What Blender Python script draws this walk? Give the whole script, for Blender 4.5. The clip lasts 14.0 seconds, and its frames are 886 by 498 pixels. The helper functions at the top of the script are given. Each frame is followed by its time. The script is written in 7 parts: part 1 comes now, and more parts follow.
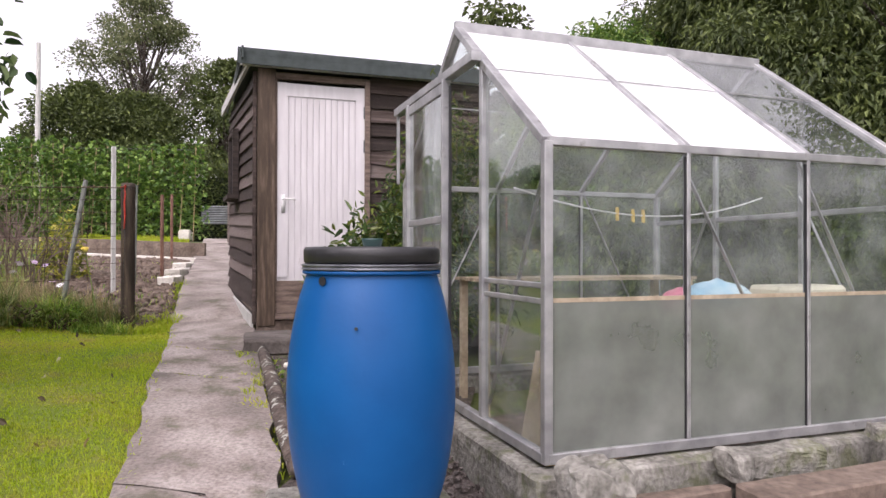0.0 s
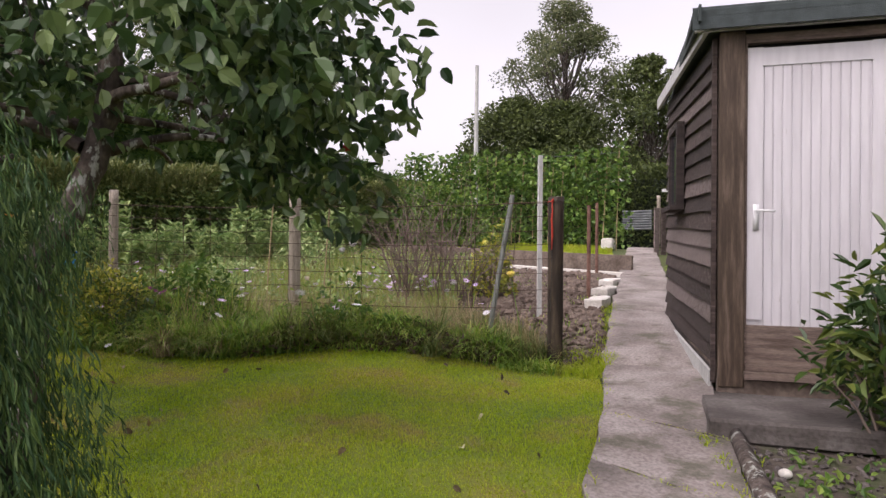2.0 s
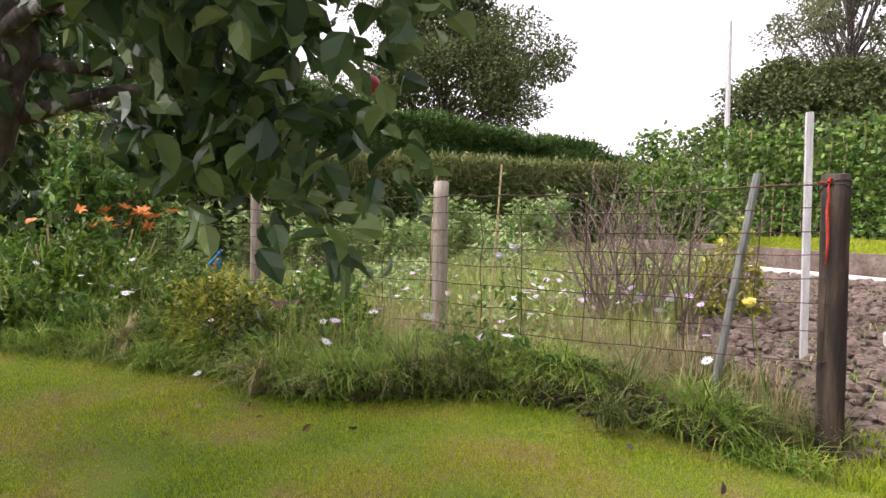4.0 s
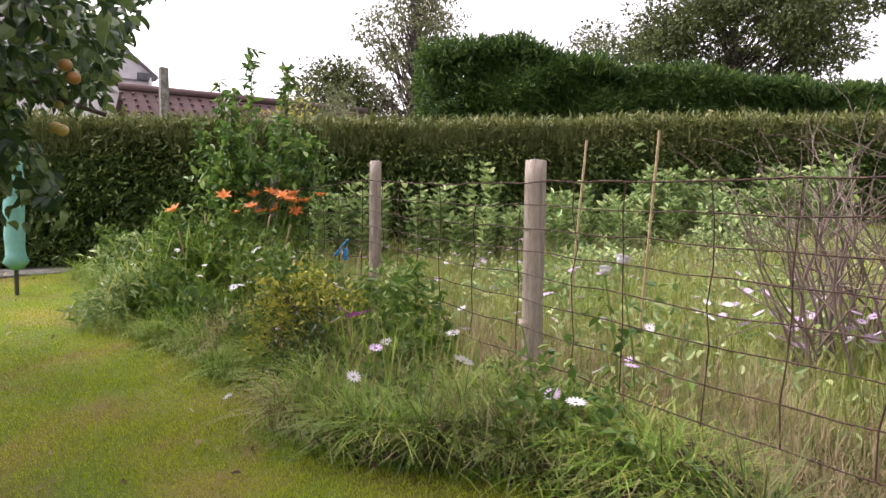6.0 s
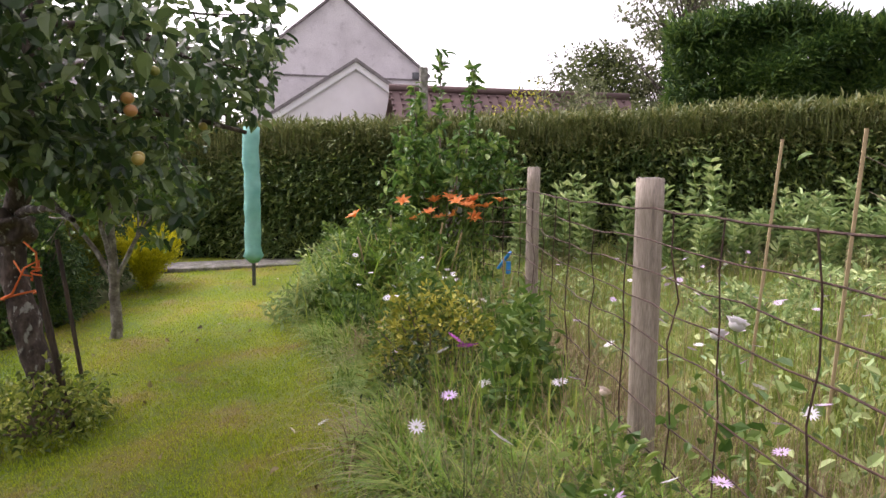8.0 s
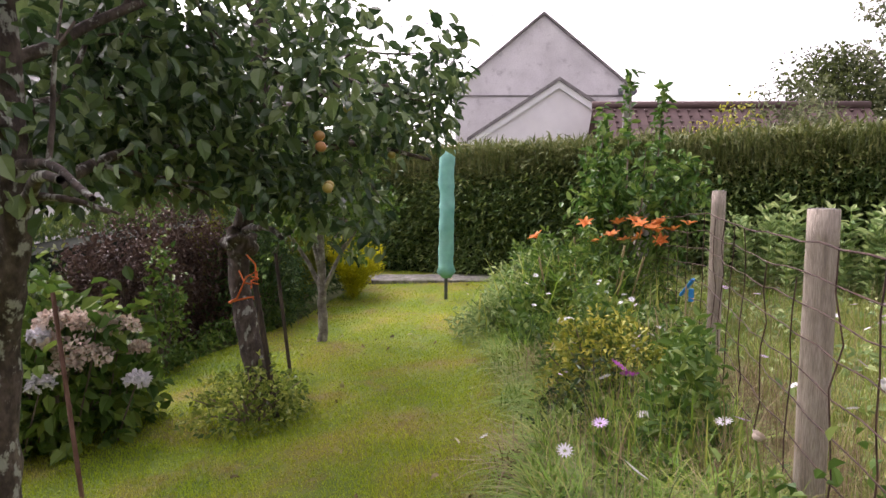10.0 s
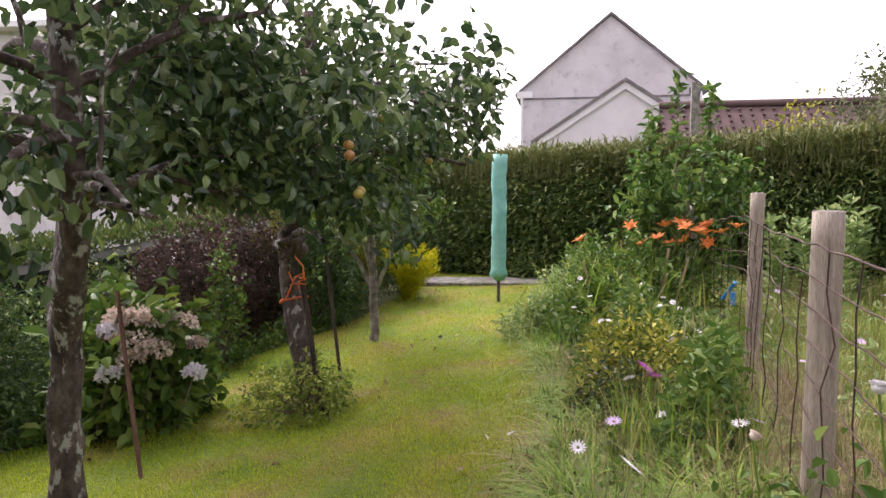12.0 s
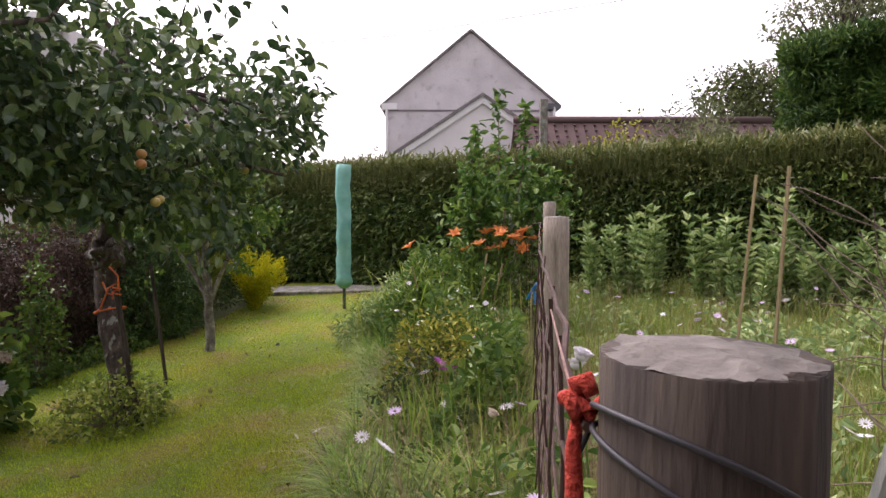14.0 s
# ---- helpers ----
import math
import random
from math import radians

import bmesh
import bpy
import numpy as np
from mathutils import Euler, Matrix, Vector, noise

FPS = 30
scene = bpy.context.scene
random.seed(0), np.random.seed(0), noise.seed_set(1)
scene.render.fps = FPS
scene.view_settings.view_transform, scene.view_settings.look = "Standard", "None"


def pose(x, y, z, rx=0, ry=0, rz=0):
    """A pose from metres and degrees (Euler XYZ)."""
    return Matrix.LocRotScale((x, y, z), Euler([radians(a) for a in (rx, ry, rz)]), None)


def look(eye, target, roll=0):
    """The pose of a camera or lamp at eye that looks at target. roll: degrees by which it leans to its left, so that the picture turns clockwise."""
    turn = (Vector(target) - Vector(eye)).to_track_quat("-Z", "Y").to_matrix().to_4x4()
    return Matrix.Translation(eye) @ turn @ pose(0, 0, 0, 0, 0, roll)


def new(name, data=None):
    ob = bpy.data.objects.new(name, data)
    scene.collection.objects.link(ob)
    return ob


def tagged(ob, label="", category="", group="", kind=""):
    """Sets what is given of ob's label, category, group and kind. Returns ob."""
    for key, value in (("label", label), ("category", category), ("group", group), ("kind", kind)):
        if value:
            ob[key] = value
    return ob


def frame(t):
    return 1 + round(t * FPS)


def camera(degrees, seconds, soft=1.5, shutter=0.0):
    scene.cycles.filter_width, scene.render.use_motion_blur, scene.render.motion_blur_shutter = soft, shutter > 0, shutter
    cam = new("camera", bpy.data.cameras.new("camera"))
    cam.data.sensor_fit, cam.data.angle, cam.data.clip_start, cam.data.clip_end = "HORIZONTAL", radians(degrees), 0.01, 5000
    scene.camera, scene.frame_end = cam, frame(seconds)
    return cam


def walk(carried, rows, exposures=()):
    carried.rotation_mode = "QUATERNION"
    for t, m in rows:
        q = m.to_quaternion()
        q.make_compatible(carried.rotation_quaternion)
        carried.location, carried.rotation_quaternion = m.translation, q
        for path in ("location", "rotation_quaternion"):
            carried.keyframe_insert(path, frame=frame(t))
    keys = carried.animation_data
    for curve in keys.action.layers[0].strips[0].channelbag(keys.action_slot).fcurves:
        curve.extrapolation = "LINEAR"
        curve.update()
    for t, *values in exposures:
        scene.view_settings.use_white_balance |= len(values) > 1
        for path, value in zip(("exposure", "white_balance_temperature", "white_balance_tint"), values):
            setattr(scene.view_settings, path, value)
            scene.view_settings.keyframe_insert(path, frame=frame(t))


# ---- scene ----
cam = camera(67.1, 14.0)
EXPOSURES = [(t, stops, 6700, tint) for t, stops, tint in ((0, 0.0, 17), (1.5, -0.3, 17), (2.1, -0.24, 17), (3, 0.12, 17), (5.3, 0.45, 20), (9.2, 0.35, 23), (11.3, 0.55, 23), (12.5, 0.55, 23), (14, 0.12, 22))]
PATH = [
    (0, (0.374, 0.275, 1.138), (0.242, 2.27, 1.153), 0.1),
    (0.5, (0.248, 0.623, 1.207), (-0.156, 2.582, 1.215), 0.0),
    (1, (0.072, 0.856, 1.246), (-0.656, 2.719, 1.254), 0.3),
    (1.5, (-0.16, 1.14, 1.275), (-1.197, 2.85, 1.29), 0.6),
    (2, (-0.353, 1.501, 1.342), (-1.589, 3.074, 1.35), 0.5),
    (2.5, (-0.541, 1.827, 1.414), (-1.932, 3.265, 1.421), 0.6),
    (3, (-0.805, 2.174, 1.42), (-2.328, 3.47, 1.424), 0.7),
    (3.2, (-0.893, 2.327, 1.42), (-2.452, 3.579, 1.419), 0.7),
    (5.3, (-1.592, 4.101, 1.612), (-3.514, 4.643, 1.489), 0.8),
    (5.5, (-1.66, 4.225, 1.622), (-3.602, 4.684, 1.491), 0.7),
    (6, (-1.876, 4.5, 1.645), (-3.857, 4.724, 1.491), 0.7),
    (6.5, (-2.036, 4.76, 1.694), (-4.028, 4.746, 1.515), 0.6),
    (7, (-2.134, 5.014, 1.76), (-4.109, 4.771, 1.562), 0.4),
    (7.5, (-2.264, 5.162, 1.784), (-4.206, 4.731, 1.578), 0.5),
    (8, (-2.424, 5.301, 1.811), (-4.321, 4.703, 1.607), 0.4),
    (8.5, (-2.462, 5.409, 1.839), (-4.299, 4.641, 1.648), 0.4),
    (9, (-2.428, 5.476, 1.855), (-4.2, 4.564, 1.678), 0.4),
    (9.2, (-2.412, 5.483, 1.86), (-4.157, 4.522, 1.688), 0.5),
    (11.3, (-2.418, 5.652, 1.856), (-3.923, 4.344, 1.702), 0.1),
    (11.5, (-2.425, 5.676, 1.857), (-3.928, 4.365, 1.704), 0.1),
    (12, (-2.44, 5.786, 1.866), (-3.94, 4.473, 1.714), 0.1),
    (12.5, (-2.44, 5.888, 1.864), (-3.953, 4.589, 1.714), 0.2),
    (13, (-2.454, 5.987, 1.877), (-3.993, 4.719, 1.731), 0.2),
    (13.5, (-2.485, 6.10, 1.869), (-4.101, 4.928, 1.739), 0.1),
    (14, (-2.51, 6.235, 1.858), (-4.225, 5.214, 1.736), 0.1),
]
walk(cam, [(t, look(eye, target, roll)) for t, eye, target, roll in PATH], exposures=EXPOSURES)

# ---- light: a bright overcast sky ----
world = bpy.data.worlds.new("world")
scene.world = world
world.use_nodes = True
wn, wl = world.node_tree.nodes, world.node_tree.links
wn.clear()
sky = wn.new("ShaderNodeTexSky")
sky.sky_type, sky.sun_disc = "NISHITA", False
sky.sun_elevation, sky.sun_rotation = radians(52), radians(200)
sky.dust_density, sky.ozone_density, sky.air_density = 4.0, 1.0, 1.0
grey = wn.new("ShaderNodeHueSaturation")
grey.inputs["Saturation"].default_value = 0.12
cloud = wn.new("ShaderNodeTexNoise")
cloud.inputs["Scale"].default_value, cloud.inputs["Detail"].default_value = 2.2, 5
ramp = wn.new("ShaderNodeValToRGB")
ramp.color_ramp.elements[0].color = (2.05, 1.97, 2.08, 1)
ramp.color_ramp.elements[1].color = (2.6, 2.52, 2.65, 1)
mul = wn.new("ShaderNodeMix")
mul.data_type, mul.blend_type = "RGBA", "MULTIPLY"
mul.inputs["Factor"].default_value = 1
bg = wn.new("ShaderNodeBackground")
bg.inputs["Strength"].default_value = 0.15
wout = wn.new("ShaderNodeOutputWorld")
wl.new(sky.outputs[0], grey.inputs["Color"])
wl.new(cloud.outputs["Fac"], ramp.inputs[0])
wl.new(grey.outputs[0], mul.inputs["A"])
wl.new(ramp.outputs[0], mul.inputs["B"])
wl.new(mul.outputs["Result"], bg.inputs["Color"])
wl.new(bg.outputs[0], wout.inputs[0])
sun = bpy.data.lights.new("sun", "SUN")
sun.energy, sun.angle, sun.color = 0.6, radians(18), (1, 0.97, 0.93)
sun_ob = new("sun", sun)
sun_ob.rotation_euler = (radians(38), 0, radians(200 - 180 + 10))

# ---- materials ----
def material(name, ramp_cols, scale=6.0, rough=0.7, metal=0.0, bump=0.0, bump_scale=40.0, stretch=(1, 1, 1), island=0.0,
             obj_random=0.0, translucent=0.0, fine=None, spec=0.5, stains=None, detail=6):
    """A procedural surface: a broad noise through a colour ramp, a finer one for grain, bump, and per-piece variation."""
    m = bpy.data.materials.new(name)
    m.use_nodes = True
    n, l = m.node_tree.nodes, m.node_tree.links
    n.clear()
    out, bsdf = n.new("ShaderNodeOutputMaterial"), n.new("ShaderNodeBsdfPrincipled")
    bsdf.inputs["Roughness"].default_value = rough
    bsdf.inputs["Metallic"].default_value = metal
    bsdf.inputs["Specular IOR Level"].default_value = spec
    tc, mp = n.new("ShaderNodeTexCoord"), n.new("ShaderNodeMapping")
    mp.inputs["Scale"].default_value = stretch
    l.new(tc.outputs["Object"], mp.inputs["Vector"])
    big = n.new("ShaderNodeTexNoise")
    big.inputs["Scale"].default_value, big.inputs["Detail"].default_value = scale, detail
    l.new(mp.outputs[0], big.inputs["Vector"])
    value = big.outputs["Fac"]
    if obj_random:
        oi = n.new("ShaderNodeObjectInfo")
        shift = n.new("ShaderNodeVectorMath")
        shift.operation = "MULTIPLY_ADD"
        shift.inputs[1].default_value = (37, 17, 23)
        l.new(oi.outputs["Random"], shift.inputs[0])
        l.new(mp.outputs[0], shift.inputs[2])
        l.new(shift.outputs[0], big.inputs["Vector"])
    for amount, node, sock in ((island, "ShaderNodeNewGeometry", "Random Per Island"), (obj_random, "ShaderNodeObjectInfo", "Random")):
        if amount:
            r = n.new(node)
            mix = n.new("ShaderNodeMix")
            mix.inputs["Factor"].default_value = amount
            l.new(value, mix.inputs["A"])
            l.new(r.outputs[sock], mix.inputs["B"])
            value = mix.outputs["Result"]
    cr = n.new("ShaderNodeValToRGB")
    cr.color_ramp.elements[0].position, cr.color_ramp.elements[1].position = (0.3, 0.7) if not island else (0.15, 0.85)
    cols = ramp_cols
    for i, c in enumerate(cols):
        lo, hi = cr.color_ramp.elements[0].position, cr.color_ramp.elements[-1].position
        if i == 0:
            cr.color_ramp.elements[0].color = (*c, 1)
        elif i == len(cols) - 1:
            cr.color_ramp.elements[-1].color = (*c, 1)
        else:
            e = cr.color_ramp.elements.new(lo + (hi - lo) * i / (len(cols) - 1))
            e.color = (*c, 1)
    l.new(value, cr.inputs[0])
    col = cr.outputs[0]
    if fine or bump:
        fn = n.new("ShaderNodeTexNoise")
        fn.inputs["Scale"].default_value, fn.inputs["Detail"].default_value = bump_scale, 5
        l.new(mp.outputs[0], fn.inputs["Vector"])
    if fine:
        fm = n.new("ShaderNodeMix")
        fm.data_type, fm.blend_type = "RGBA", "MULTIPLY"
        fm.inputs["Factor"].default_value = fine
        fr = n.new("ShaderNodeValToRGB")
        fr.color_ramp.elements[0].position, fr.color_ramp.elements[1].position = 0.3, 0.62
        fr.color_ramp.elements[0].color, fr.color_ramp.elements[1].color = (0.25, 0.24, 0.22, 1), (1.15, 1.15, 1.15, 1)
        l.new(fn.outputs["Fac"], fr.inputs[0])
        l.new(col, fm.inputs["A"])
        l.new(fr.outputs[0], fm.inputs["B"])
        col = fm.outputs["Result"]
    if stains:
        colour, amount, s_scale, lo, hi = stains
        sn = n.new("ShaderNodeTexNoise")
        sn.inputs["Scale"].default_value, sn.inputs["Detail"].default_value, sn.inputs["Roughness"].default_value = s_scale, 8, 0.65
        l.new(mp.outputs[0], sn.inputs["Vector"])
        sr = n.new("ShaderNodeMapRange")
        sr.inputs["From Min"].default_value, sr.inputs["From Max"].default_value, sr.inputs["To Max"].default_value = lo, hi, amount
        l.new(sn.outputs["Fac"], sr.inputs["Value"])
        sm = n.new("ShaderNodeMix")
        sm.data_type = "RGBA"
        l.new(sr.outputs[0], sm.inputs["Factor"])
        l.new(col, sm.inputs["A"])
        sm.inputs["B"].default_value = (*colour, 1)
        col = sm.outputs["Result"]
    l.new(col, bsdf.inputs["Base Color"])
    if bump:
        b = n.new("ShaderNodeBump")
        b.inputs["Strength"].default_value, b.inputs["Distance"].default_value = bump, 0.01
        l.new(fn.outputs["Fac"], b.inputs["Height"])
        l.new(b.outputs[0], bsdf.inputs["Normal"])
    surf = bsdf.outputs[0]
    if translucent:
        tr, ms = n.new("ShaderNodeBsdfTranslucent"), n.new("ShaderNodeMixShader")
        l.new(col, tr.inputs["Color"])
        ms.inputs[0].default_value = translucent
        l.new(surf, ms.inputs[1])
        l.new(tr.outputs[0], ms.inputs[2])
        surf = ms.outputs[0]
    l.new(surf, out.inputs[0])
    return m


def glass_material(name, tint, dirt, dirt_sheen_col=(0.55, 0.58, 0.58), scale=3.0, frost=0.0):
    """Thin pane glass: see-through, a clear reflection by Fresnel, and a film for grime and painted sky sheen."""
    m = bpy.data.materials.new(name)
    m.use_nodes = True
    n, l = m.node_tree.nodes, m.node_tree.links
    n.clear()
    out = n.new("ShaderNodeOutputMaterial")
    clear, gloss, film = n.new("ShaderNodeBsdfTransparent"), n.new("ShaderNodeBsdfGlossy"), n.new("ShaderNodeBsdfPrincipled")
    clear.inputs["Color"].default_value = (*tint, 1)
    gloss.inputs["Roughness"].default_value = 0.02
    film.inputs["Base Color"].default_value = (*dirt_sheen_col, 1)
    film.inputs["Roughness"].default_value = 0.35
    lw, fr, sc = n.new("ShaderNodeLayerWeight"), n.new("ShaderNodeMath"), n.new("ShaderNodeMath")
    lw.inputs["Blend"].default_value = 0.5
    fr.operation, sc.operation = "POWER", "MULTIPLY_ADD"
    l.new(lw.outputs["Facing"], fr.inputs[0])
    fr.inputs[1].default_value = 3.0
    l.new(fr.outputs[0], sc.inputs[0])
    sc.inputs[1].default_value, sc.inputs[2].default_value = 0.75, 0.03
    fr = sc
    m1, m2 = n.new("ShaderNodeMixShader"), n.new("ShaderNodeMixShader")
    l.new(fr.outputs[0], m1.inputs[0])
    l.new(clear.outputs[0], m1.inputs[1])
    l.new(gloss.outputs[0], m1.inputs[2])
    tc, no, mr = n.new("ShaderNodeTexCoord"), n.new("ShaderNodeTexNoise"), n.new("ShaderNodeMapRange")
    no.inputs["Scale"].default_value, no.inputs["Detail"].default_value = scale, 7
    l.new(tc.outputs["Object"], no.inputs["Vector"])
    l.new(no.outputs["Fac"], mr.inputs["Value"])
    mr.inputs["From Min"].default_value, mr.inputs["From Max"].default_value = 0.35, 0.75
    mr.inputs["To Min"].default_value, mr.inputs["To Max"].default_value = dirt[0], dirt[1]
    l.new(mr.outputs[0], m2.inputs[0])
    l.new(m1.outputs[0], m2.inputs[1])
    l.new(film.outputs[0], m2.inputs[2])
    l.new(m2.outputs[0], out.inputs[0])
    return m


M_LAWN = material("lawn_turf", [(0.085, 0.150, 0.008), (0.150, 0.195, 0.013), (0.230, 0.190, 0.038)], 1.6, 0.9, bump=0.35, bump_scale=140, fine=0.45,
                  stains=((0.20, 0.145, 0.055), 0.85, 1.9, 0.54, 0.68))
M_BLADE = material("lawn_blade", [(0.225, 0.370, 0.016), (0.365, 0.465, 0.026), (0.54, 0.47, 0.085)], 1.6, 0.9, island=0.22, translucent=0.5,
                   stains=((0.42, 0.31, 0.13), 0.75, 1.9, 0.54, 0.70))
M_GRASS = material("long_grass_blade", [(0.100, 0.215, 0.024), (0.230, 0.390, 0.045), (0.50, 0.48, 0.13)], 2.0, 0.55, island=0.6, translucent=0.35)
M_MEADOW = material("meadow_blade", [(0.130, 0.200, 0.034), (0.255, 0.335, 0.062), (0.48, 0.43, 0.17)], 1.4, 0.7, island=0.55, translucent=0.35)
# darker, browner copy of the long grass, with the bank's shade in its colour
M_GRASS_SHADED = material("shaded_bank_grass", [(0.050, 0.085, 0.018), (0.120, 0.165, 0.034), (0.30, 0.25, 0.10)], 2.5, 0.6, island=0.6, translucent=0.3)
M_SEED = material("brown_seed_head", [(0.17, 0.120, 0.070), (0.29, 0.220, 0.125), (0.46, 0.37, 0.22)], 3.0, 0.8, island=0.6, translucent=0.2)
M_SOIL = material("garden_soil", [(0.10, 0.07, 0.055), (0.20, 0.155, 0.125)], 5, 0.95, bump=1.0, bump_scale=28, fine=0.7)
M_STRIP = material("dark_weedy_soil", [(0.045, 0.034, 0.026), (0.13, 0.105, 0.085)], 7, 0.95, bump=1.0, bump_scale=35, fine=0.6, stains=((0.05, 0.07, 0.02), 0.7, 5.0, 0.5, 0.62))
M_FIELD = material("rough_ground", [(0.05, 0.07, 0.02), (0.11, 0.13, 0.03)], 0.6, 0.95, bump=0.8, bump_scale=30, fine=0.4)
M_PATH = material("path_concrete", [(0.160, 0.136, 0.122), (0.275, 0.236, 0.218), (0.39, 0.345, 0.325)], 2.6, 0.85, bump=0.8, bump_scale=55, fine=0.5, obj_random=0.06,
                  stains=((0.085, 0.080, 0.050), 0.8, 3.6, 0.52, 0.66))
M_CONC = material("rough_concrete", [(0.12, 0.115, 0.10), (0.34, 0.33, 0.30)], 9, 0.9, bump=1.0, bump_scale=45, fine=0.6,
                  stains=((0.10, 0.11, 0.05), 0.75, 7.0, 0.5, 0.62))
M_GRAVEL = material("wet_gravel", [(0.055, 0.045, 0.042), (0.17, 0.14, 0.13)], 20, 0.6, bump=1.0, bump_scale=70, fine=0.7)
M_BOARD = material("weathered_board", [(0.026, 0.017, 0.014), (0.075, 0.052, 0.045), (0.21, 0.168, 0.155)], 3.0, 0.8, bump=0.9, bump_scale=30,
                   stretch=(0.6, 8, 14), obj_random=0.45, fine=0.5)
M_POSTW = material("weathered_door_post", [(0.032, 0.019, 0.011), (0.065, 0.042, 0.026), (0.16, 0.115, 0.085)], 3.0, 0.75, bump=0.3, bump_scale=30,
                   stretch=(9, 9, 0.8), fine=0.4)
M_PAINT = material("flaking_white_paint", [(0.52, 0.50, 0.52), (0.64, 0.62, 0.64)], 3, 0.5, bump=0.2, bump_scale=30, stretch=(6, 6, 0.7),
                   stains=((0.30, 0.27, 0.24), 0.9, 9.0, 0.68, 0.72), obj_random=0.1)
M_FELT = material("roofing_felt", [(0.035, 0.045, 0.045), (0.06, 0.075, 0.075)], 12, 0.9, bump=0.5, bump_scale=160)
# near-black stands for the lack of light inside the shed
M_UNLIT = material("unlit_inside", [(0.012, 0.011, 0.01), (0.02, 0.018, 0.016)], 5, 0.9)
M_STAIN = material("brown_bare_wood", [(0.10, 0.07, 0.055), (0.24, 0.18, 0.15)], 4, 0.8, bump=0.4, bump_scale=30, stretch=(1, 8, 8), fine=0.5)
M_POLE = material("fence_post_wood", [(0.20, 0.165, 0.13), (0.34, 0.29, 0.235), (0.45, 0.39, 0.32)], 4, 0.8, bump=0.7, bump_scale=32,
                  stretch=(12, 12, 0.9), fine=0.55, obj_random=0.15)
M_POLE_DARK = material("dark_gate_post_wood", [(0.012, 0.008, 0.005), (0.032, 0.021, 0.013), (0.090, 0.064, 0.042)], 3, 0.8, bump=0.4, bump_scale=22,
                       stretch=(7, 7, 0.9), fine=0.45, stains=((0.22, 0.20, 0.16), 0.5, 5.0, 0.64, 0.74))
M_END = material("grey_end_grain", [(0.08, 0.070, 0.060), (0.21, 0.19, 0.165)], 14, 0.85, bump=0.8, bump_scale=60, fine=0.4)
M_ALU = material("dull_aluminium", [(0.30, 0.30, 0.31), (0.52, 0.52, 0.53)], 10, 0.45, metal=0.7, bump=0.08, bump_scale=60,
                 stains=((0.16, 0.15, 0.13), 0.7, 12.0, 0.60, 0.70))
M_BLUE = material("blue_plastic", [(0.0005, 0.062, 0.215), (0.001, 0.082, 0.265)], 4, 0.42, bump=0.05, bump_scale=60, spec=0.28,
                  stains=((0.10, 0.22, 0.45), 0.5, 16.0, 0.70, 0.80))
M_BLACK = material("black_plastic", [(0.012, 0.012, 0.014), (0.03, 0.03, 0.033)], 9, 0.4, bump=0.1, bump_scale=50)
M_RING = material("dark_clamp_ring", [(0.030, 0.035, 0.045), (0.16, 0.17, 0.19)], 9, 0.4, metal=0.3)
M_CUP = material("green_plastic_cup", [(0.010, 0.034, 0.032), (0.022, 0.060, 0.055)], 8, 0.45)
# pale grey base colour stands for sky mirrored in the wet lid
M_LID = material("sky_sheen_lid_top", [(0.24, 0.26, 0.28), (0.42, 0.44, 0.46)], 7, 0.14)
M_WIRE = material("rusty_wire", [(0.035, 0.020, 0.016), (0.10, 0.055, 0.04)], 30, 0.8, metal=0.3)
M_RUST = material("rusty_iron", [(0.10, 0.045, 0.03), (0.22, 0.12, 0.09)], 12, 0.85, bump=0.4, bump_scale=90)
M_GREENPOST = material("grey_green_post", [(0.09, 0.10, 0.085), (0.20, 0.21, 0.19)], 6, 0.75, bump=0.3, bump_scale=40, stretch=(8, 8, 1))
M_WHITEPOST = material("pale_post", [(0.38, 0.38, 0.37), (0.62, 0.62, 0.60)], 5, 0.7, stretch=(8, 8, 1), fine=0.3, bump=0.2)
M_BRICKW = material("cream_stone_block", [(0.50, 0.47, 0.42), (0.72, 0.69, 0.64)], 8, 0.85, bump=0.5, bump_scale=50, fine=0.3, obj_random=0.3)
M_SLAB = material("timber_edging", [(0.09, 0.065, 0.05), (0.22, 0.17, 0.14)], 6, 0.9, bump=0.6, bump_scale=30, fine=0.5)
M_BARK = material("lichened_bark", [(0.028, 0.020, 0.017), (0.080, 0.060, 0.050), (0.18, 0.145, 0.120)], 12, 0.9, bump=1.0, bump_scale=45,
                  stretch=(1, 1, 0.6), fine=0.7, stains=((0.36, 0.37, 0.33), 0.9, 17.0, 0.555, 0.60))
M_BARK_PALE = material("pale_lichened_bark", [(0.10, 0.085, 0.072), (0.22, 0.20, 0.175), (0.42, 0.41, 0.37)], 14, 0.9, bump=0.8, bump_scale=60, fine=0.5)
M_APRON = material("stained_dark_concrete", [(0.05, 0.041, 0.036), (0.10, 0.086, 0.078), (0.17, 0.152, 0.142)], 3, 0.85, bump=0.6, bump_scale=45, fine=0.5)
M_TWIG = material("grey_brown_twig", [(0.10, 0.072, 0.058), (0.25, 0.19, 0.16)], 10, 0.85, island=0.4)
M_APPLE_LEAF = material("apple_leaf", [(0.024, 0.058, 0.020), (0.070, 0.130, 0.042), (0.215, 0.290, 0.110)], 2, 0.38, island=0.75, translucent=0.22)
M_YOUNG_LEAF = material("young_tree_leaf", [(0.036, 0.100, 0.018), (0.090, 0.190, 0.034), (0.240, 0.350, 0.075)], 2, 0.42, island=0.7, translucent=0.3)
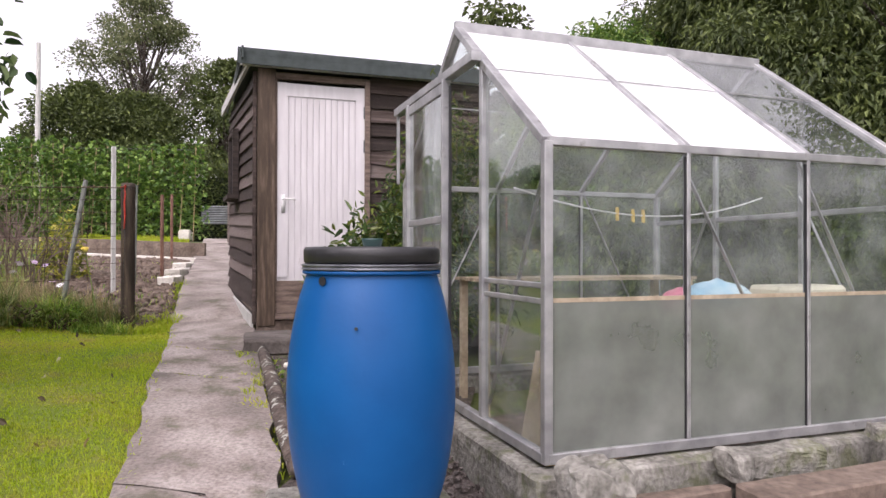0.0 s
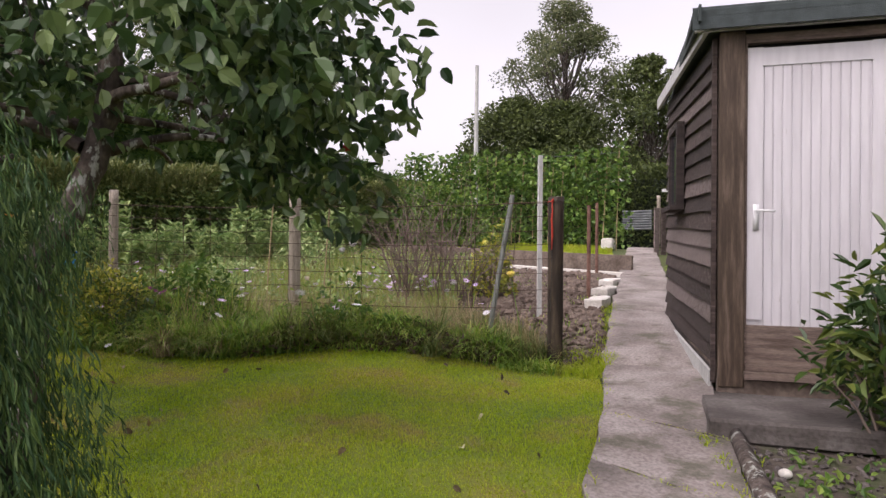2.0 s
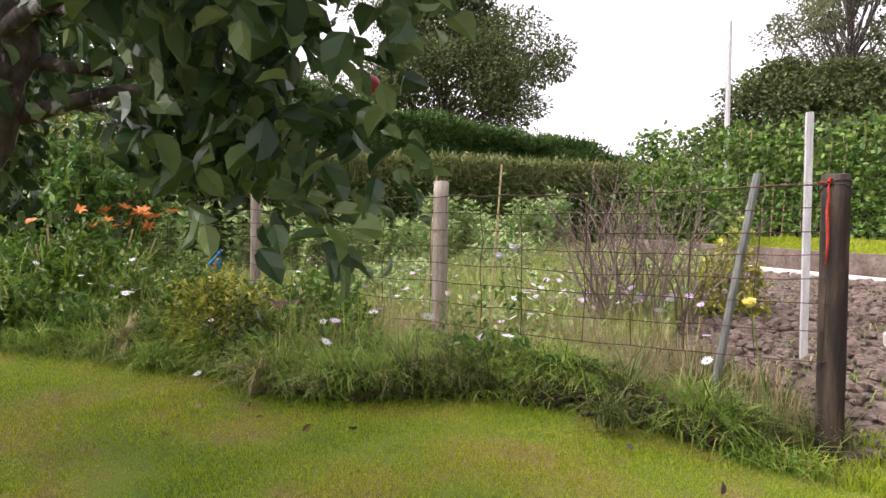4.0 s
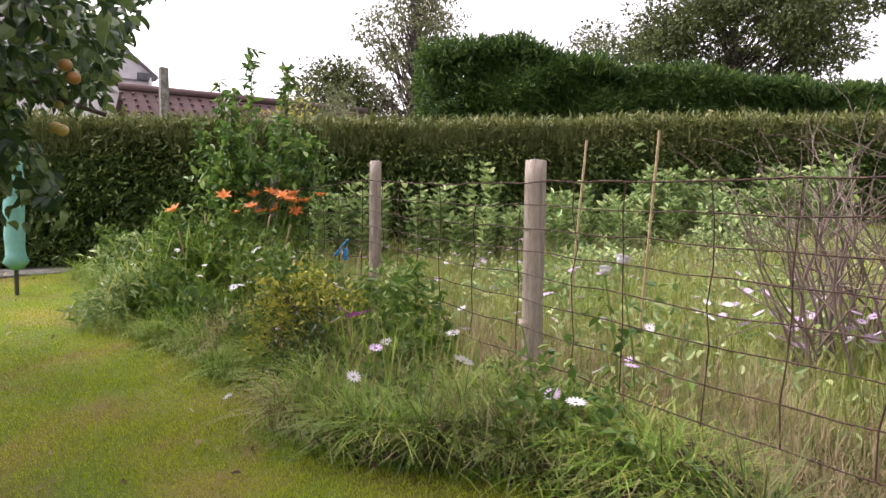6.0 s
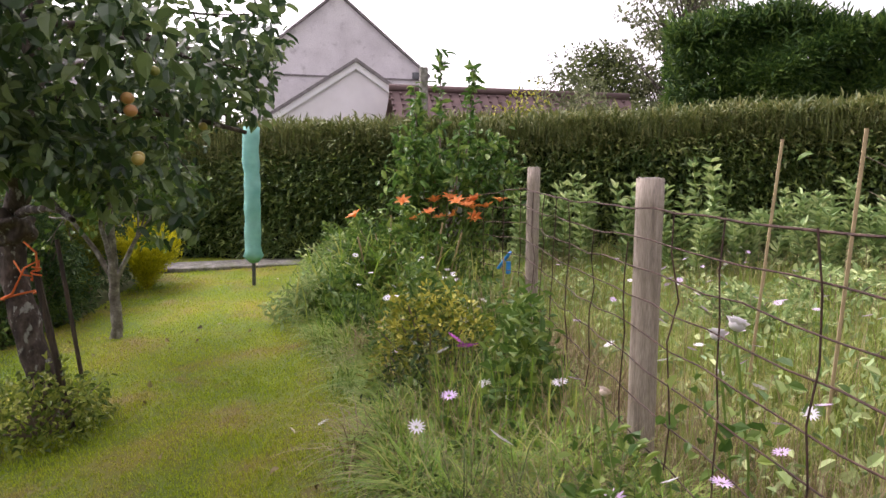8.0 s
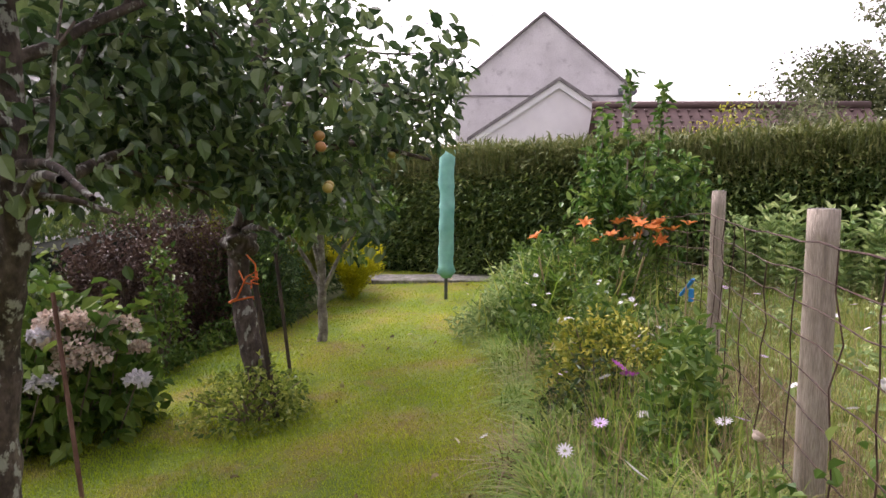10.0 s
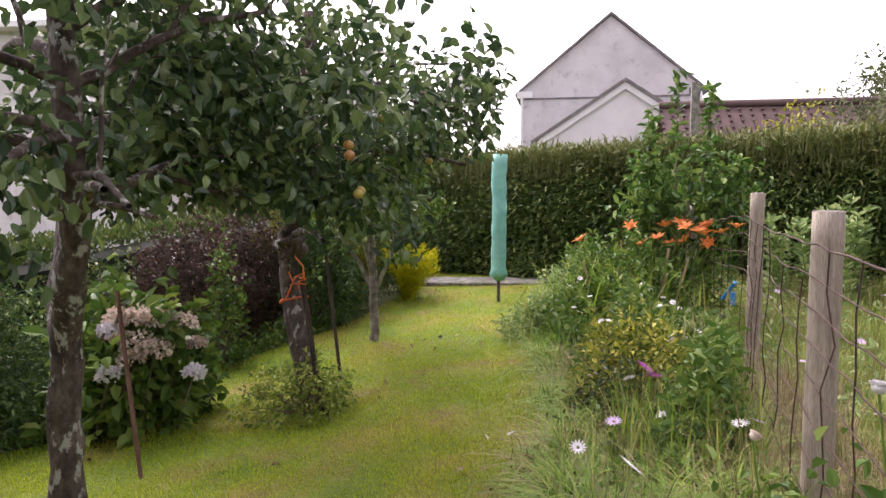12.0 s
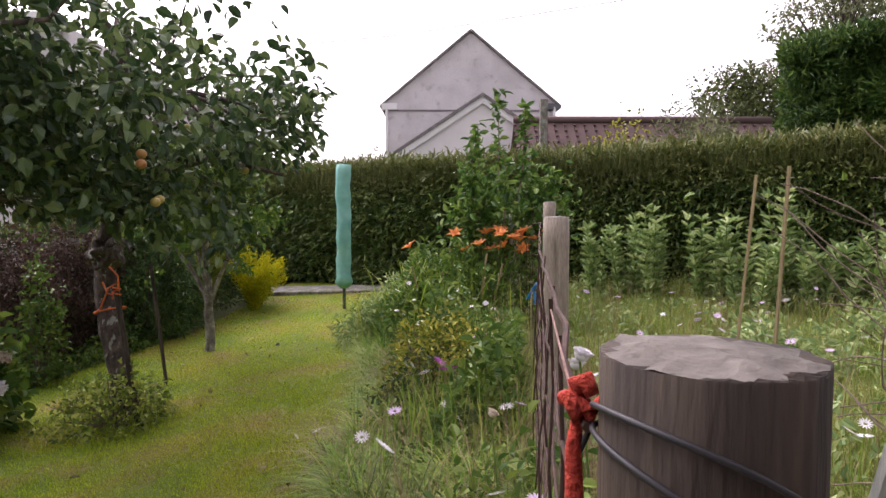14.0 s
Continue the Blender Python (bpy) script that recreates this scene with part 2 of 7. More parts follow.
M_FOOT = material("small_pale_leaf", [(0.070, 0.130, 0.018), (0.200, 0.270, 0.038), (0.46, 0.50, 0.11)], 2, 0.45, island=0.7, translucent=0.3)
M_HEDGE_LEAF = material("hedge_leaf", [(0.030, 0.070, 0.015), (0.078, 0.132, 0.027), (0.185, 0.235, 0.050)], 1.5, 0.5, island=0.65, translucent=0.15)
M_HEDGE_TOP = material("hedge_top_shoot", [(0.062, 0.090, 0.020), (0.125, 0.155, 0.036), (0.23, 0.235, 0.080)], 1.5, 0.6, island=0.65, translucent=0.2)
# near-black on purpose: the shade deep between leaves is put into this colour
M_SHADE_CORE = material("shaded_foliage_core", [(0.006, 0.010, 0.005), (0.014, 0.022, 0.008)], 4, 0.95)
M_CONIFER = material("conifer_spray", [(0.017, 0.055, 0.011), (0.050, 0.115, 0.020), (0.155, 0.245, 0.042)], 0.8, 0.6, island=0.6, translucent=0.15)
M_WEEP = material("weeping_conifer_needle", [(0.018, 0.060, 0.019), (0.061, 0.128, 0.037), (0.158, 0.240, 0.063)], 2, 0.6, island=0.6, translucent=0.15)
M_FAR = material("far_tree_leaf", [(0.030, 0.048, 0.013), (0.075, 0.102, 0.027), (0.165, 0.205, 0.055)], 0.5, 0.6, island=0.6, translucent=0.2)
M_FAR_PALE = material("pale_far_leaf", [(0.068, 0.086, 0.036), (0.135, 0.161, 0.072), (0.270, 0.287, 0.144)], 0.5, 0.6, island=0.6, translucent=0.3)
M_BEAN = material("bean_leaf", [(0.045, 0.105, 0.020), (0.105, 0.200, 0.036), (0.25, 0.37, 0.075)], 2, 0.5, island=0.65, translucent=0.3)
M_BROAD = material("grey_green_leaf", [(0.130, 0.225, 0.078), (0.285, 0.400, 0.145), (0.52, 0.58, 0.26)], 2, 0.55, island=0.6, translucent=0.25)
M_GOLD = material("golden_leaf", [(0.08, 0.12, 0.016), (0.31, 0.34, 0.040), (0.62, 0.55, 0.10)], 3, 0.5, island=0.6, translucent=0.25)
M_YELLOW = material("yellow_conifer_spray", [(0.275, 0.308, 0.010), (0.550, 0.528, 0.012), (0.726, 0.660, 0.030)], 2, 0.6, island=0.5, translucent=0.25)
M_OLIVE = material("olive_conifer_spray", [(0.075, 0.105, 0.012), (0.170, 0.195, 0.020), (0.34, 0.34, 0.045)], 2, 0.6, island=0.5, translucent=0.25)
M_SHRUB = material("shrub_leaf", [(0.044, 0.112, 0.019), (0.105, 0.195, 0.032), (0.245, 0.330, 0.063)], 2, 0.5, island=0.6, translucent=0.25)
M_POTLEAF = material("potted_shrub_leaf", [(0.018, 0.045, 0.012), (0.055, 0.105, 0.020), (0.19, 0.215, 0.04)], 2, 0.45, island=0.6, translucent=0.25)
M_RED = material("dark_red_leaf", [(0.033, 0.018, 0.014), (0.083, 0.046, 0.035), (0.143, 0.094, 0.060)], 2, 0.6, island=0.6, translucent=0.15)
M_DRY = material("dry_stalk", [(0.22, 0.16, 0.08), (0.42, 0.34, 0.19)], 5, 0.8, island=0.6)
M_WHITE_PETAL = material("white_petal", [(0.72, 0.70, 0.74), (0.85, 0.83, 0.85)], 5, 0.6, translucent=0.2)
M_LILAC = material("lilac_petal", [(0.52, 0.36, 0.58), (0.74, 0.60, 0.80)], 5, 0.6, island=0.5, translucent=0.2)
M_PURPLE = material("purple_petal", [(0.30, 0.04, 0.28), (0.50, 0.12, 0.45)], 5, 0.6, translucent=0.2)
M_ORANGE = material("orange_petal", [(0.78, 0.19, 0.03), (0.90, 0.40, 0.13)], 8, 0.5, island=0.5, translucent=0.25)
M_ROSE_Y = material("yellow_rose_petal", [(0.80, 0.66, 0.12), (0.88, 0.80, 0.35)], 8, 0.6, translucent=0.2)
M_HYDRANGEA = material("faded_pink_floret", [(0.52, 0.39, 0.30), (0.74, 0.62, 0.54), (0.84, 0.78, 0.71)], 5, 0.7, island=0.7, translucent=0.2)
M_EYE = material("flower_centre", [(0.08, 0.06, 0.12), (0.20, 0.15, 0.10)], 8, 0.7)
M_TEAL = material("teal_cloth_cover", [(0.15, 0.42, 0.36), (0.26, 0.56, 0.49)], 5, 0.75, bump=0.6, bump_scale=14, fine=0.15)
M_ORANGE_ROPE = material("orange_twine", [(0.65, 0.12, 0.02), (0.80, 0.20, 0.04)], 20, 0.7)
M_RED_ROPE = material("red_rope", [(0.45, 0.03, 0.02), (0.65, 0.08, 0.04)], 40, 0.85, bump=1.0, bump_scale=200)
M_PINK_ROPE = material("faded_rope", [(0.20, 0.12, 0.10), (0.32, 0.20, 0.17)], 30, 0.85, bump=0.5, bump_scale=200)
M_CABLE = material("black_cable", [(0.02, 0.02, 0.024), (0.045, 0.045, 0.05)], 9, 0.5)
M_APPLE = material("apple_skin", [(0.24, 0.26, 0.05), (0.38, 0.32, 0.08), (0.40, 0.17, 0.06)], 6, 0.4, obj_random=0.5)
M_REDAPPLE = material("red_apple_skin", [(0.30, 0.01, 0.015), (0.42, 0.03, 0.03)], 6, 0.35)
M_RENDER = material("roughcast_render", [(0.54, 0.52, 0.53), (0.70, 0.68, 0.69)], 1.2, 0.9, bump=1.0, bump_scale=25, fine=0.15,
                    stains=((0.25, 0.23, 0.24), 0.55, 3.0, 0.55, 0.70))
M_WHITEWALL = material("white_render", [(0.68, 0.66, 0.67), (0.78, 0.76, 0.77)], 1.5, 0.85, bump=0.4, bump_scale=20)
M_FASCIA = material("white_fascia", [(0.70, 0.70, 0.71), (0.80, 0.80, 0.80)], 3, 0.5)
M_TILE = material("red_brown_roof_tile", [(0.075, 0.048, 0.046), (0.135, 0.085, 0.080)], 2, 0.85, bump=0.3, bump_scale=40, obj_random=0.2, island=0.5)
M_TILE_GREY = material("grey_verge_tile", [(0.13, 0.12, 0.12), (0.26, 0.24, 0.24)], 5, 0.9)
# thin grime film, strengthened to paint faint whitish reflections on the panes
M_GLASS = glass_material("greenhouse_glass", (0.93, 0.96, 0.95), (0.0, 0.12), (0.5, 0.53, 0.53), 5.0)
# its strong white film is a painted reflection of the bright sky
M_GLASS_SKY_SHEEN = glass_material("sky_sheen_roof_glass", (0.95, 0.97, 0.97), (0.40, 0.70), (0.88, 0.88, 0.90), 2.0)
M_GLASS_ROOF = glass_material("greenhouse_roof_glass", (0.96, 0.98, 0.98), (0.0, 0.08))
M_SHEET = glass_material("dirty_plastic_sheet", (0.62, 0.70, 0.66), (0.45, 0.93), (0.21, 0.225, 0.205), 3.5)
M_WINDOW = material("dark_window_glass", [(0.02, 0.025, 0.03), (0.05, 0.06, 0.07)], 2, 0.08)
M_CREAM = material("cream_plastic", [(0.55, 0.50, 0.40), (0.68, 0.63, 0.52)], 6, 0.5)
M_CLOTH_B = material("pale_blue_cloth", [(0.25, 0.45, 0.62), (0.55, 0.66, 0.72)], 9, 0.85, bump=0.5, bump_scale=30)
M_CLOTH_P = material("pink_cloth", [(0.55, 0.10, 0.20), (0.70, 0.35, 0.40)], 9, 0.85)
M_YWOOD = material("yellow_new_timber", [(0.50, 0.34, 0.08), (0.68, 0.50, 0.16)], 5, 0.7, stretch=(6, 6, 1))
M_PLY = material("stained_plywood", [(0.28, 0.22, 0.15), (0.46, 0.38, 0.28)], 5, 0.8, bump=0.2, fine=0.3)
M_STEEL = material("galvanised_sheet", [(0.06, 0.065, 0.068), (0.13, 0.14, 0.145)], 5, 0.5, metal=0.4)
M_BLUETOOL = material("bright_blue_plastic", [(0.01, 0.17, 0.45), (0.02, 0.24, 0.55)], 5, 0.4)
M_LEAFLITTER = material("fallen_leaf", [(0.05, 0.035, 0.02), (0.22, 0.16, 0.05), (0.65, 0.60, 0.40)], 3, 0.7, island=0.9)

# ---- the lie of the ground ----
def ground(x, y):
    """Height of the ground: it rises gently away from the start of the walk and to the left of it, with a dip at the gate post."""
    x, y = np.clip(x, -13, 4), np.clip(y, -5, 14)
    dip = 0.12 * np.exp(-((x + 2.8) ** 2 + (y - 6.05) ** 2) / 0.6)
    return -0.07004 - 0.07452 * x + 0.06577 * y + 0.00356 * x * y + 0.00218 * y * y - dip


def gz(x, y):
    return float(ground(x, y))


class Geo:
    """Collects vertices and faces of one mesh."""
    def __init__(self):
        self.v, self.f, self.n = [], {}, 0

    def add(self, verts, faces):
        verts = np.asarray(verts, float).reshape(-1, 3)
        faces = np.asarray(faces, int)
        self.v.append(verts)
        self.f.setdefault(faces.shape[1], []).append(faces + self.n)
        self.n += len(verts)
        return self

    def mesh(self, name, smooth=False):
        me = bpy.data.meshes.new(name)
        v = np.concatenate(self.v)
        blocks = [np.concatenate(b) for b in self.f.values()]
        loops = np.concatenate([b.ravel() for b in blocks])
        totals = np.concatenate([np.full(len(b), b.shape[1]) for b in blocks])
        me.vertices.add(len(v))
        me.vertices.foreach_set("co", v.ravel())
        me.loops.add(len(loops))
        me.loops.foreach_set("vertex_index", loops)
        me.polygons.add(len(totals))
        me.polygons.foreach_set("loop_start", np.concatenate([[0], np.cumsum(totals)[:-1]]))
        me.polygons.foreach_set("loop_total", totals)
        me.polygons.foreach_set("use_smooth", np.full(len(totals), smooth))
        me.update(calc_edges=True)
        me.validate()
        return me

    def box(self, c, s, rz=0.0, rx=0.0, ry=0.0):
        k = np.array([[-1, -1, -1], [1, -1, -1], [1, 1, -1], [-1, 1, -1], [-1, -1, 1], [1, -1, 1], [1, 1, 1], [-1, 1, 1]]) * 0.5 * np.array(s)
        R = np.array(Euler([radians(rx), radians(ry), radians(rz)]).to_matrix())
        return self.add(k @ R.T + np.array(c), [[0, 3, 2, 1], [4, 5, 6, 7], [0, 1, 5, 4], [1, 2, 6, 5], [2, 3, 7, 6], [3, 0, 4, 7]])

    def tube(self, pts, radii, sides=8, cap=True, wobble=0.0, rng=None):
        pts = np.asarray(pts, float)
        radii = np.broadcast_to(np.asarray(radii, float), (len(pts),))
        t = np.gradient(pts, axis=0)
        t /= np.linalg.norm(t, axis=1, keepdims=True) + 1e-9
        ref = np.array([0.31, 0.11, 0.94]) if abs(t[0, 2]) < 0.9 else np.array([1.0, 0.05, 0.0])
        u = np.cross(t, ref)
        u /= np.linalg.norm(u, axis=1, keepdims=True) + 1e-9
        w = np.cross(t, u)
        a = np.arange(sides) * 2 * np.pi / sides
        r = radii[:, None] * np.ones(sides)
        if wobble:
            r = r * (1 + wobble * rng.standard_normal(r.shape))
        v = pts[:, None] + r[..., None] * (np.cos(a)[None, :, None] * u[:, None] + np.sin(a)[None, :, None] * w[:, None])
        n = len(pts)
        i, j = np.meshgrid(np.arange(n - 1), np.arange(sides), indexing="ij")
        i, j = i.ravel(), j.ravel()
        k = (j + 1) % sides
        faces = np.stack([i * sides + j, i * sides + k, (i + 1) * sides + k, (i + 1) * sides + j], 1)
        self.add(v.reshape(-1, 3), faces)
        if cap:
            base = self.n - n * sides
            self.f.setdefault(sides, []).append(np.array([np.arange(sides)[::-1] + base, np.arange(sides) + base + (n - 1) * sides]))
        return self

    def ball(self, c, r, seg=8, rings=6):
        th = np.linspace(0, np.pi, rings + 1)[1:-1]
        ph = np.arange(seg) * 2 * np.pi / seg
        v = [[0, 0, 1]] + [[np.sin(a) * np.cos(b), np.sin(a) * np.sin(b), np.cos(a)] for a in th for b in ph] + [[0, 0, -1]]
        q = [[1 + i * seg + j, 1 + (i + 1) * seg + j, 1 + (i + 1) * seg + (j + 1) % seg, 1 + i * seg + (j + 1) % seg] for i in range(rings - 2) for j in range(seg)]
        t = [[0, 1 + j, 1 + (j + 1) % seg] for j in range(seg)] + [[len(v) - 1, len(v) - 1 - seg + (j + 1) % seg, len(v) - 1 - seg + j] for j in range(seg)]
        n0 = self.n
        self.add(np.array(v) * np.asarray(r) + np.array(c), q)
        self.f.setdefault(3, []).append(np.array(t) + n0)
        return self


def place(name, geo, mat, parent=None, at=None, smooth=False, label="", category="", group="", kind="", bevel=0.0):
    me = geo if isinstance(geo, bpy.types.Mesh) else geo.mesh(name, smooth)
    if bevel:
        bm = bmesh.new()
        bm.from_mesh(me)
        bmesh.ops.bevel(bm, geom=bm.edges[:], offset=bevel, segments=1, affect="EDGES")
        bm.to_mesh(me)
        bm.free()
    if not me.materials:
        me.materials.append(mat)
    ob = new(name, me)
    if parent:
        ob.parent = parent
    if at is not None:
        ob.matrix_local = at
    return tagged(ob, label, category, group, kind)


def part(name, geo, mat, parent, label="", at=None, smooth=False, bevel=0.0, kind=""):
    return place(name, geo, mat, parent, at, smooth, label, kind=kind, bevel=bevel)


def thing(name, m, label, category, group=""):
    ob = new(name)
    ob.empty_display_size = 0.1
    ob.matrix_world = m
    return tagged(ob, label, category, group)


def unit(v):
    return v / (np.linalg.norm(v, axis=-1, keepdims=True) + 1e-9)


def leaf_geo(p, d, up, length, width, fold=0.25, bend=0.25, fine=False, lite=False):
    """Pointed oval leaves at p, growing along d, faces towards up; two folded halves each, four where seen close, one kite where far."""
    p, d, up = np.asarray(p, float), unit(np.asarray(d, float)), np.asarray(up, float)
    s = unit(np.cross(d, up))
    nrm = unit(np.cross(s, d))
    L, W = np.asarray(length)[:, None], np.asarray(width)[:, None]
    def at(l, w, h):
        return p + d * L * l + s * W * w + nrm * (W * h - L * bend * l * l)
    n = len(p)
    if lite:
        v = np.stack([at(0, 0, 0), at(0.45, 0.5, fold), at(1, 0, 0), at(0.5, -0.5, fold)], 1)
        return v.reshape(-1, 3), np.arange(n)[:, None] * 4 + np.array([[0, 1, 2, 3]])
    if fine:
        ring = [(0, 0, 0), (0.5, 0, 0), (1, 0, 0), (0.18, 0.36, fold), (0.45, 0.5, fold), (0.78, 0.33, fold), (0.18, -0.36, fold), (0.45, -0.5, fold), (0.78, -0.33, fold)]
        v = np.stack([at(*r) for r in ring], 1)
        b = np.arange(n)[:, None] * 9
        f = np.concatenate([b + np.array([q]) for q in ([0, 3, 4, 1], [1, 4, 5, 2], [0, 1, 7, 6], [1, 2, 8, 7])])
        return v.reshape(-1, 3), f
    v = np.stack([at(0, 0, 0), at(0.33, 0.5, fold), at(0.72, 0.38, fold), at(1, 0, 0), at(0.72, -0.38, fold), at(0.33, -0.5, fold)], 1)
    b = np.arange(n)[:, None] * 6
    f = np.concatenate([b + np.array([[0, 1, 2, 3]]), b + np.array([[0, 3, 4, 5]])])
    return v.reshape(-1, 3), f


def blade_geo(p, d, length, width, lean, arch=False):
    """Grass blades: rooted at p, bending over towards d (horizontal); the long ones arch in three joints."""
    n = len(p)
    side = np.stack([-d[:, 1], d[:, 0], np.zeros(n)], 1)
    L, W, B = length[:, None], width[:, None], lean[:, None]
    z = np.array([[0, 0, 1.0]])
    def at(q):
        return p + z * L * (q - 0.62 * B * q * q) + d * L * B * 0.8 * q * q
    rings = [(0.0, 0.5), (0.38, 0.5), (0.72, 0.34)] if arch else [(0.0, 0.5), (0.6, 0.4)]
    v = np.stack([at(q) + s * side * W * k for q, k in rings for s in (-1, 1)] + [at(1.0)], 1)
    m = v.shape[1]
    b = np.arange(n)[:, None] * m
    quads = np.concatenate([b + np.array([[2 * k, 2 * k + 1, 2 * k + 3, 2 * k + 2]]) for k in range(len(rings) - 1)])
    return v.reshape(-1, 3), quads, b + np.array([[m - 3, m - 2, m - 1]])


def add_blades(geo, p, length, width, lean, rng, toward=None):
    a = rng.uniform(0, 2 * np.pi, len(p))
    d = np.stack([np.cos(a), np.sin(a), 0 * a], 1)
    if toward is not None:
        d = unit(d + np.asarray(toward) * np.array([1, 1, 0]))
    v, q, t = blade_geo(p, d, length, width, lean, float(np.mean(length)) > 0.1)
    n0 = geo.n
    geo.add(v, q)
    geo.f.setdefault(3, []).append(t + n0)


def add_leaves(geo, p, rng, size, ratio=0.5, out=None, droop=0.0, jitter=1.0, fold=0.25, bend=0.25, fine=False, lite=False):
    n = len(p)
    d = rng.standard_normal((n, 3)) * jitter
    if out is not None:
        d = d + out
    d[:, 2] -= droop
    up = rng.standard_normal((n, 3)) * 0.6 + np.array([0, 0, 1.0])
    L = size * rng.uniform(0.65, 1.25, n)
    v, f = leaf_geo(p, d, up, L, L * ratio, fold, bend, fine, lite)
    geo.add(v, f)


def inside(x, y, poly):
    c = np.zeros(len(x), bool)
    for (x0, y0), (x1, y1) in zip(poly, poly[1:] + poly[:1]):
        hit = ((y0 > y) != (y1 > y)) & (x < (x1 - x0) * (y - y0) / (y1 - y0 + 1e-12) + x0)
        c ^= hit
    return c


def scatter(poly, n, rng):
    P = np.array(poly)
    lo, hi = P.min(0), P.max(0)
    q = rng.uniform(lo, hi, (int(n * 2.6) + 50, 2))
    q = q[inside(q[:, 0], q[:, 1], poly)][:n]
    return q


def sheet(poly, lift, step, name, mat, **tags):
    """A surface that follows the ground inside a polygon."""
    bm = bmesh.new()
    bm.faces.new([bm.verts.new((x, y, 0)) for x, y in poly])
    xs, ys = [p[0] for p in poly], [p[1] for p in poly]
    for axis, lo, hi in ((0, min(xs), max(xs)), (1, min(ys), max(ys))):
        c = math.floor(lo / step) * step + step
        while c < hi:
            co, no = ((c, 0, 0), (1, 0, 0)) if axis == 0 else ((0, c, 0), (0, 1, 0))
            bmesh.ops.bisect_plane(bm, geom=bm.verts[:] + bm.edges[:] + bm.faces[:], plane_co=co, plane_no=no)
            c += step
    for v in bm.verts:
        v.co.z = gz(v.co.x, v.co.y) + lift + 0.008 * noise.noise(Vector((v.co.x * 1.7, v.co.y * 1.7, lift * 50)))
    bmesh.ops.recalc_face_normals(bm, faces=bm.faces[:])
    if sum(f.normal.z for f in bm.faces) < 0:
        bmesh.ops.reverse_faces(bm, faces=bm.faces[:])
    me = bpy.data.meshes.new(name)
    bm.to_mesh(me)
    bm.free()
    me.materials.append(mat)
    for p in me.polygons:
        p.use_smooth = True
    return tagged(new(name, me), **tags)


# ---- ground, lawn, beds, path ----
def build_ground():
    xs = np.concatenate([[-600, -200, -80, -40, -22], np.arange(-14, 6.1, 0.5), [9, 14, 25, 60, 200, 600]])
    ys = np.concatenate([[-600, -200, -80, -30, -12], np.arange(-6, 16.1, 0.5), [20, 30, 60, 200, 600]])
    X, Y = np.meshgrid(xs, ys, indexing="ij")
    Z = ground(X, Y) - 0.03
    n, m = X.shape
    i, j = np.meshgrid(np.arange(n - 1), np.arange(m - 1), indexing="ij")
    i, j = i.ravel(), j.ravel()
    g = Geo().add(np.stack([X, Y, Z], -1).reshape(-1, 3), np.stack([i * m + j, (i + 1) * m + j, (i + 1) * m + j + 1, i * m + j + 1], 1))
    place("ground", g, M_FIELD, smooth=True, kind="structure", label="rough green ground that runs to the horizon", category="ground")


PATH_L = [(-0.25, -0.5), (-0.62, 1.5), (-1.06, 2.78), (-1.32, 3.42), (-1.66, 4.22), (-2.12, 5.38), (-2.55, 6.30), (-3.32, 8.2), (-4.42, 11.0), (-5.9, 14.8), (-7.0, 17.8)]
PATH_R = [(0.62, -0.5), (0.0, 1.5), (-0.48, 2.98), (-0.75, 3.7), (-1.03, 4.38), (-1.50, 5.6), (-2.35, 7.5), (-2.90, 8.9), (-3.95, 11.4), (-5.3, 14.6), (-6.35, 17.6)]
LAWN = [(-0.25, -0.5), (-0.62, 1.5), (-1.06, 2.78), (-1.32, 3.42), (-1.66, 4.22), (-2.12, 5.38), (-2.45, 6.02), (-2.78, 5.95), (-3.15, 5.75), (-3.7, 5.55),
        (-4.3, 5.1), (-4.68, 4.35), (-5.5, 4.0), (-6.2, 3.5), (-7.2, 2.65), (-8.4, 1.95), (-10.4, 1.4), (-10.5, -1.3), (-9.4, -0.8), (-7.35, 0.15),
        (-6.2, 0.35), (-5.4, 0.55), (-4.9, 0.8), (-4.1, 1.2), (-3.6, 1.0), (-3.2, -0.5)]
BED = [(-2.9, 6.1), (-2.78, 5.95), (-3.15, 5.75), (-3.7, 5.55), (-4.3, 5.1), (-4.68, 4.35), (-5.5, 4.0), (-6.2, 3.5), (-7.2, 2.65), (-8.4, 1.95), (-9.9, 1.3),
       (-10.3, 3.0), (-8.9, 3.6), (-6.8, 4.75), (-5.0, 5.45)]
MEADOW = [(-3.9, 6.15), (-5.0, 5.45), (-6.8, 4.75), (-8.9, 3.6), (-10.3, 3.0), (-10.4, 10.4), (-6.3, 10.5), (-5.2, 8.0)]
PLOT = [(-2.62, 6.45), (-2.95, 6.12), (-3.95, 6.15), (-5.2, 8.0), (-6.3, 10.45), (-4.25, 10.4), (-3.4, 8.15)]


def lerp_line(line, y):
    a = np.array(line)
    return float(np.interp(y, a[:, 1], a[:, 0]))


def build_flat():
    build_ground()
    sheet(LAWN, 0.0, 0.25, "lawn", M_LAWN, label="mown lawn, green with yellowed patches", category="lawn", kind="structure")
    sheet(PLOT, -0.006, 0.25, "soil_plot", M_SOIL, label="bare brown vegetable soil behind the wire fence", category="soil", kind="structure")
    sheet(BED, -0.01, 0.4, "border_bed", M_FIELD, label="flower border soil under long grass", category="flower bed", kind="structure")
    sheet([(-0.45, 3.2), (-1.0, 4.5), (-1.28, 5.08), (-0.2, 5.4), (0.3, 4.6), (0.2, 3.0)], 0.01, 0.25, "soil_strip", M_STRIP,
          label="stony soil strip with weeds beside the path", category="soil", kind="structure")
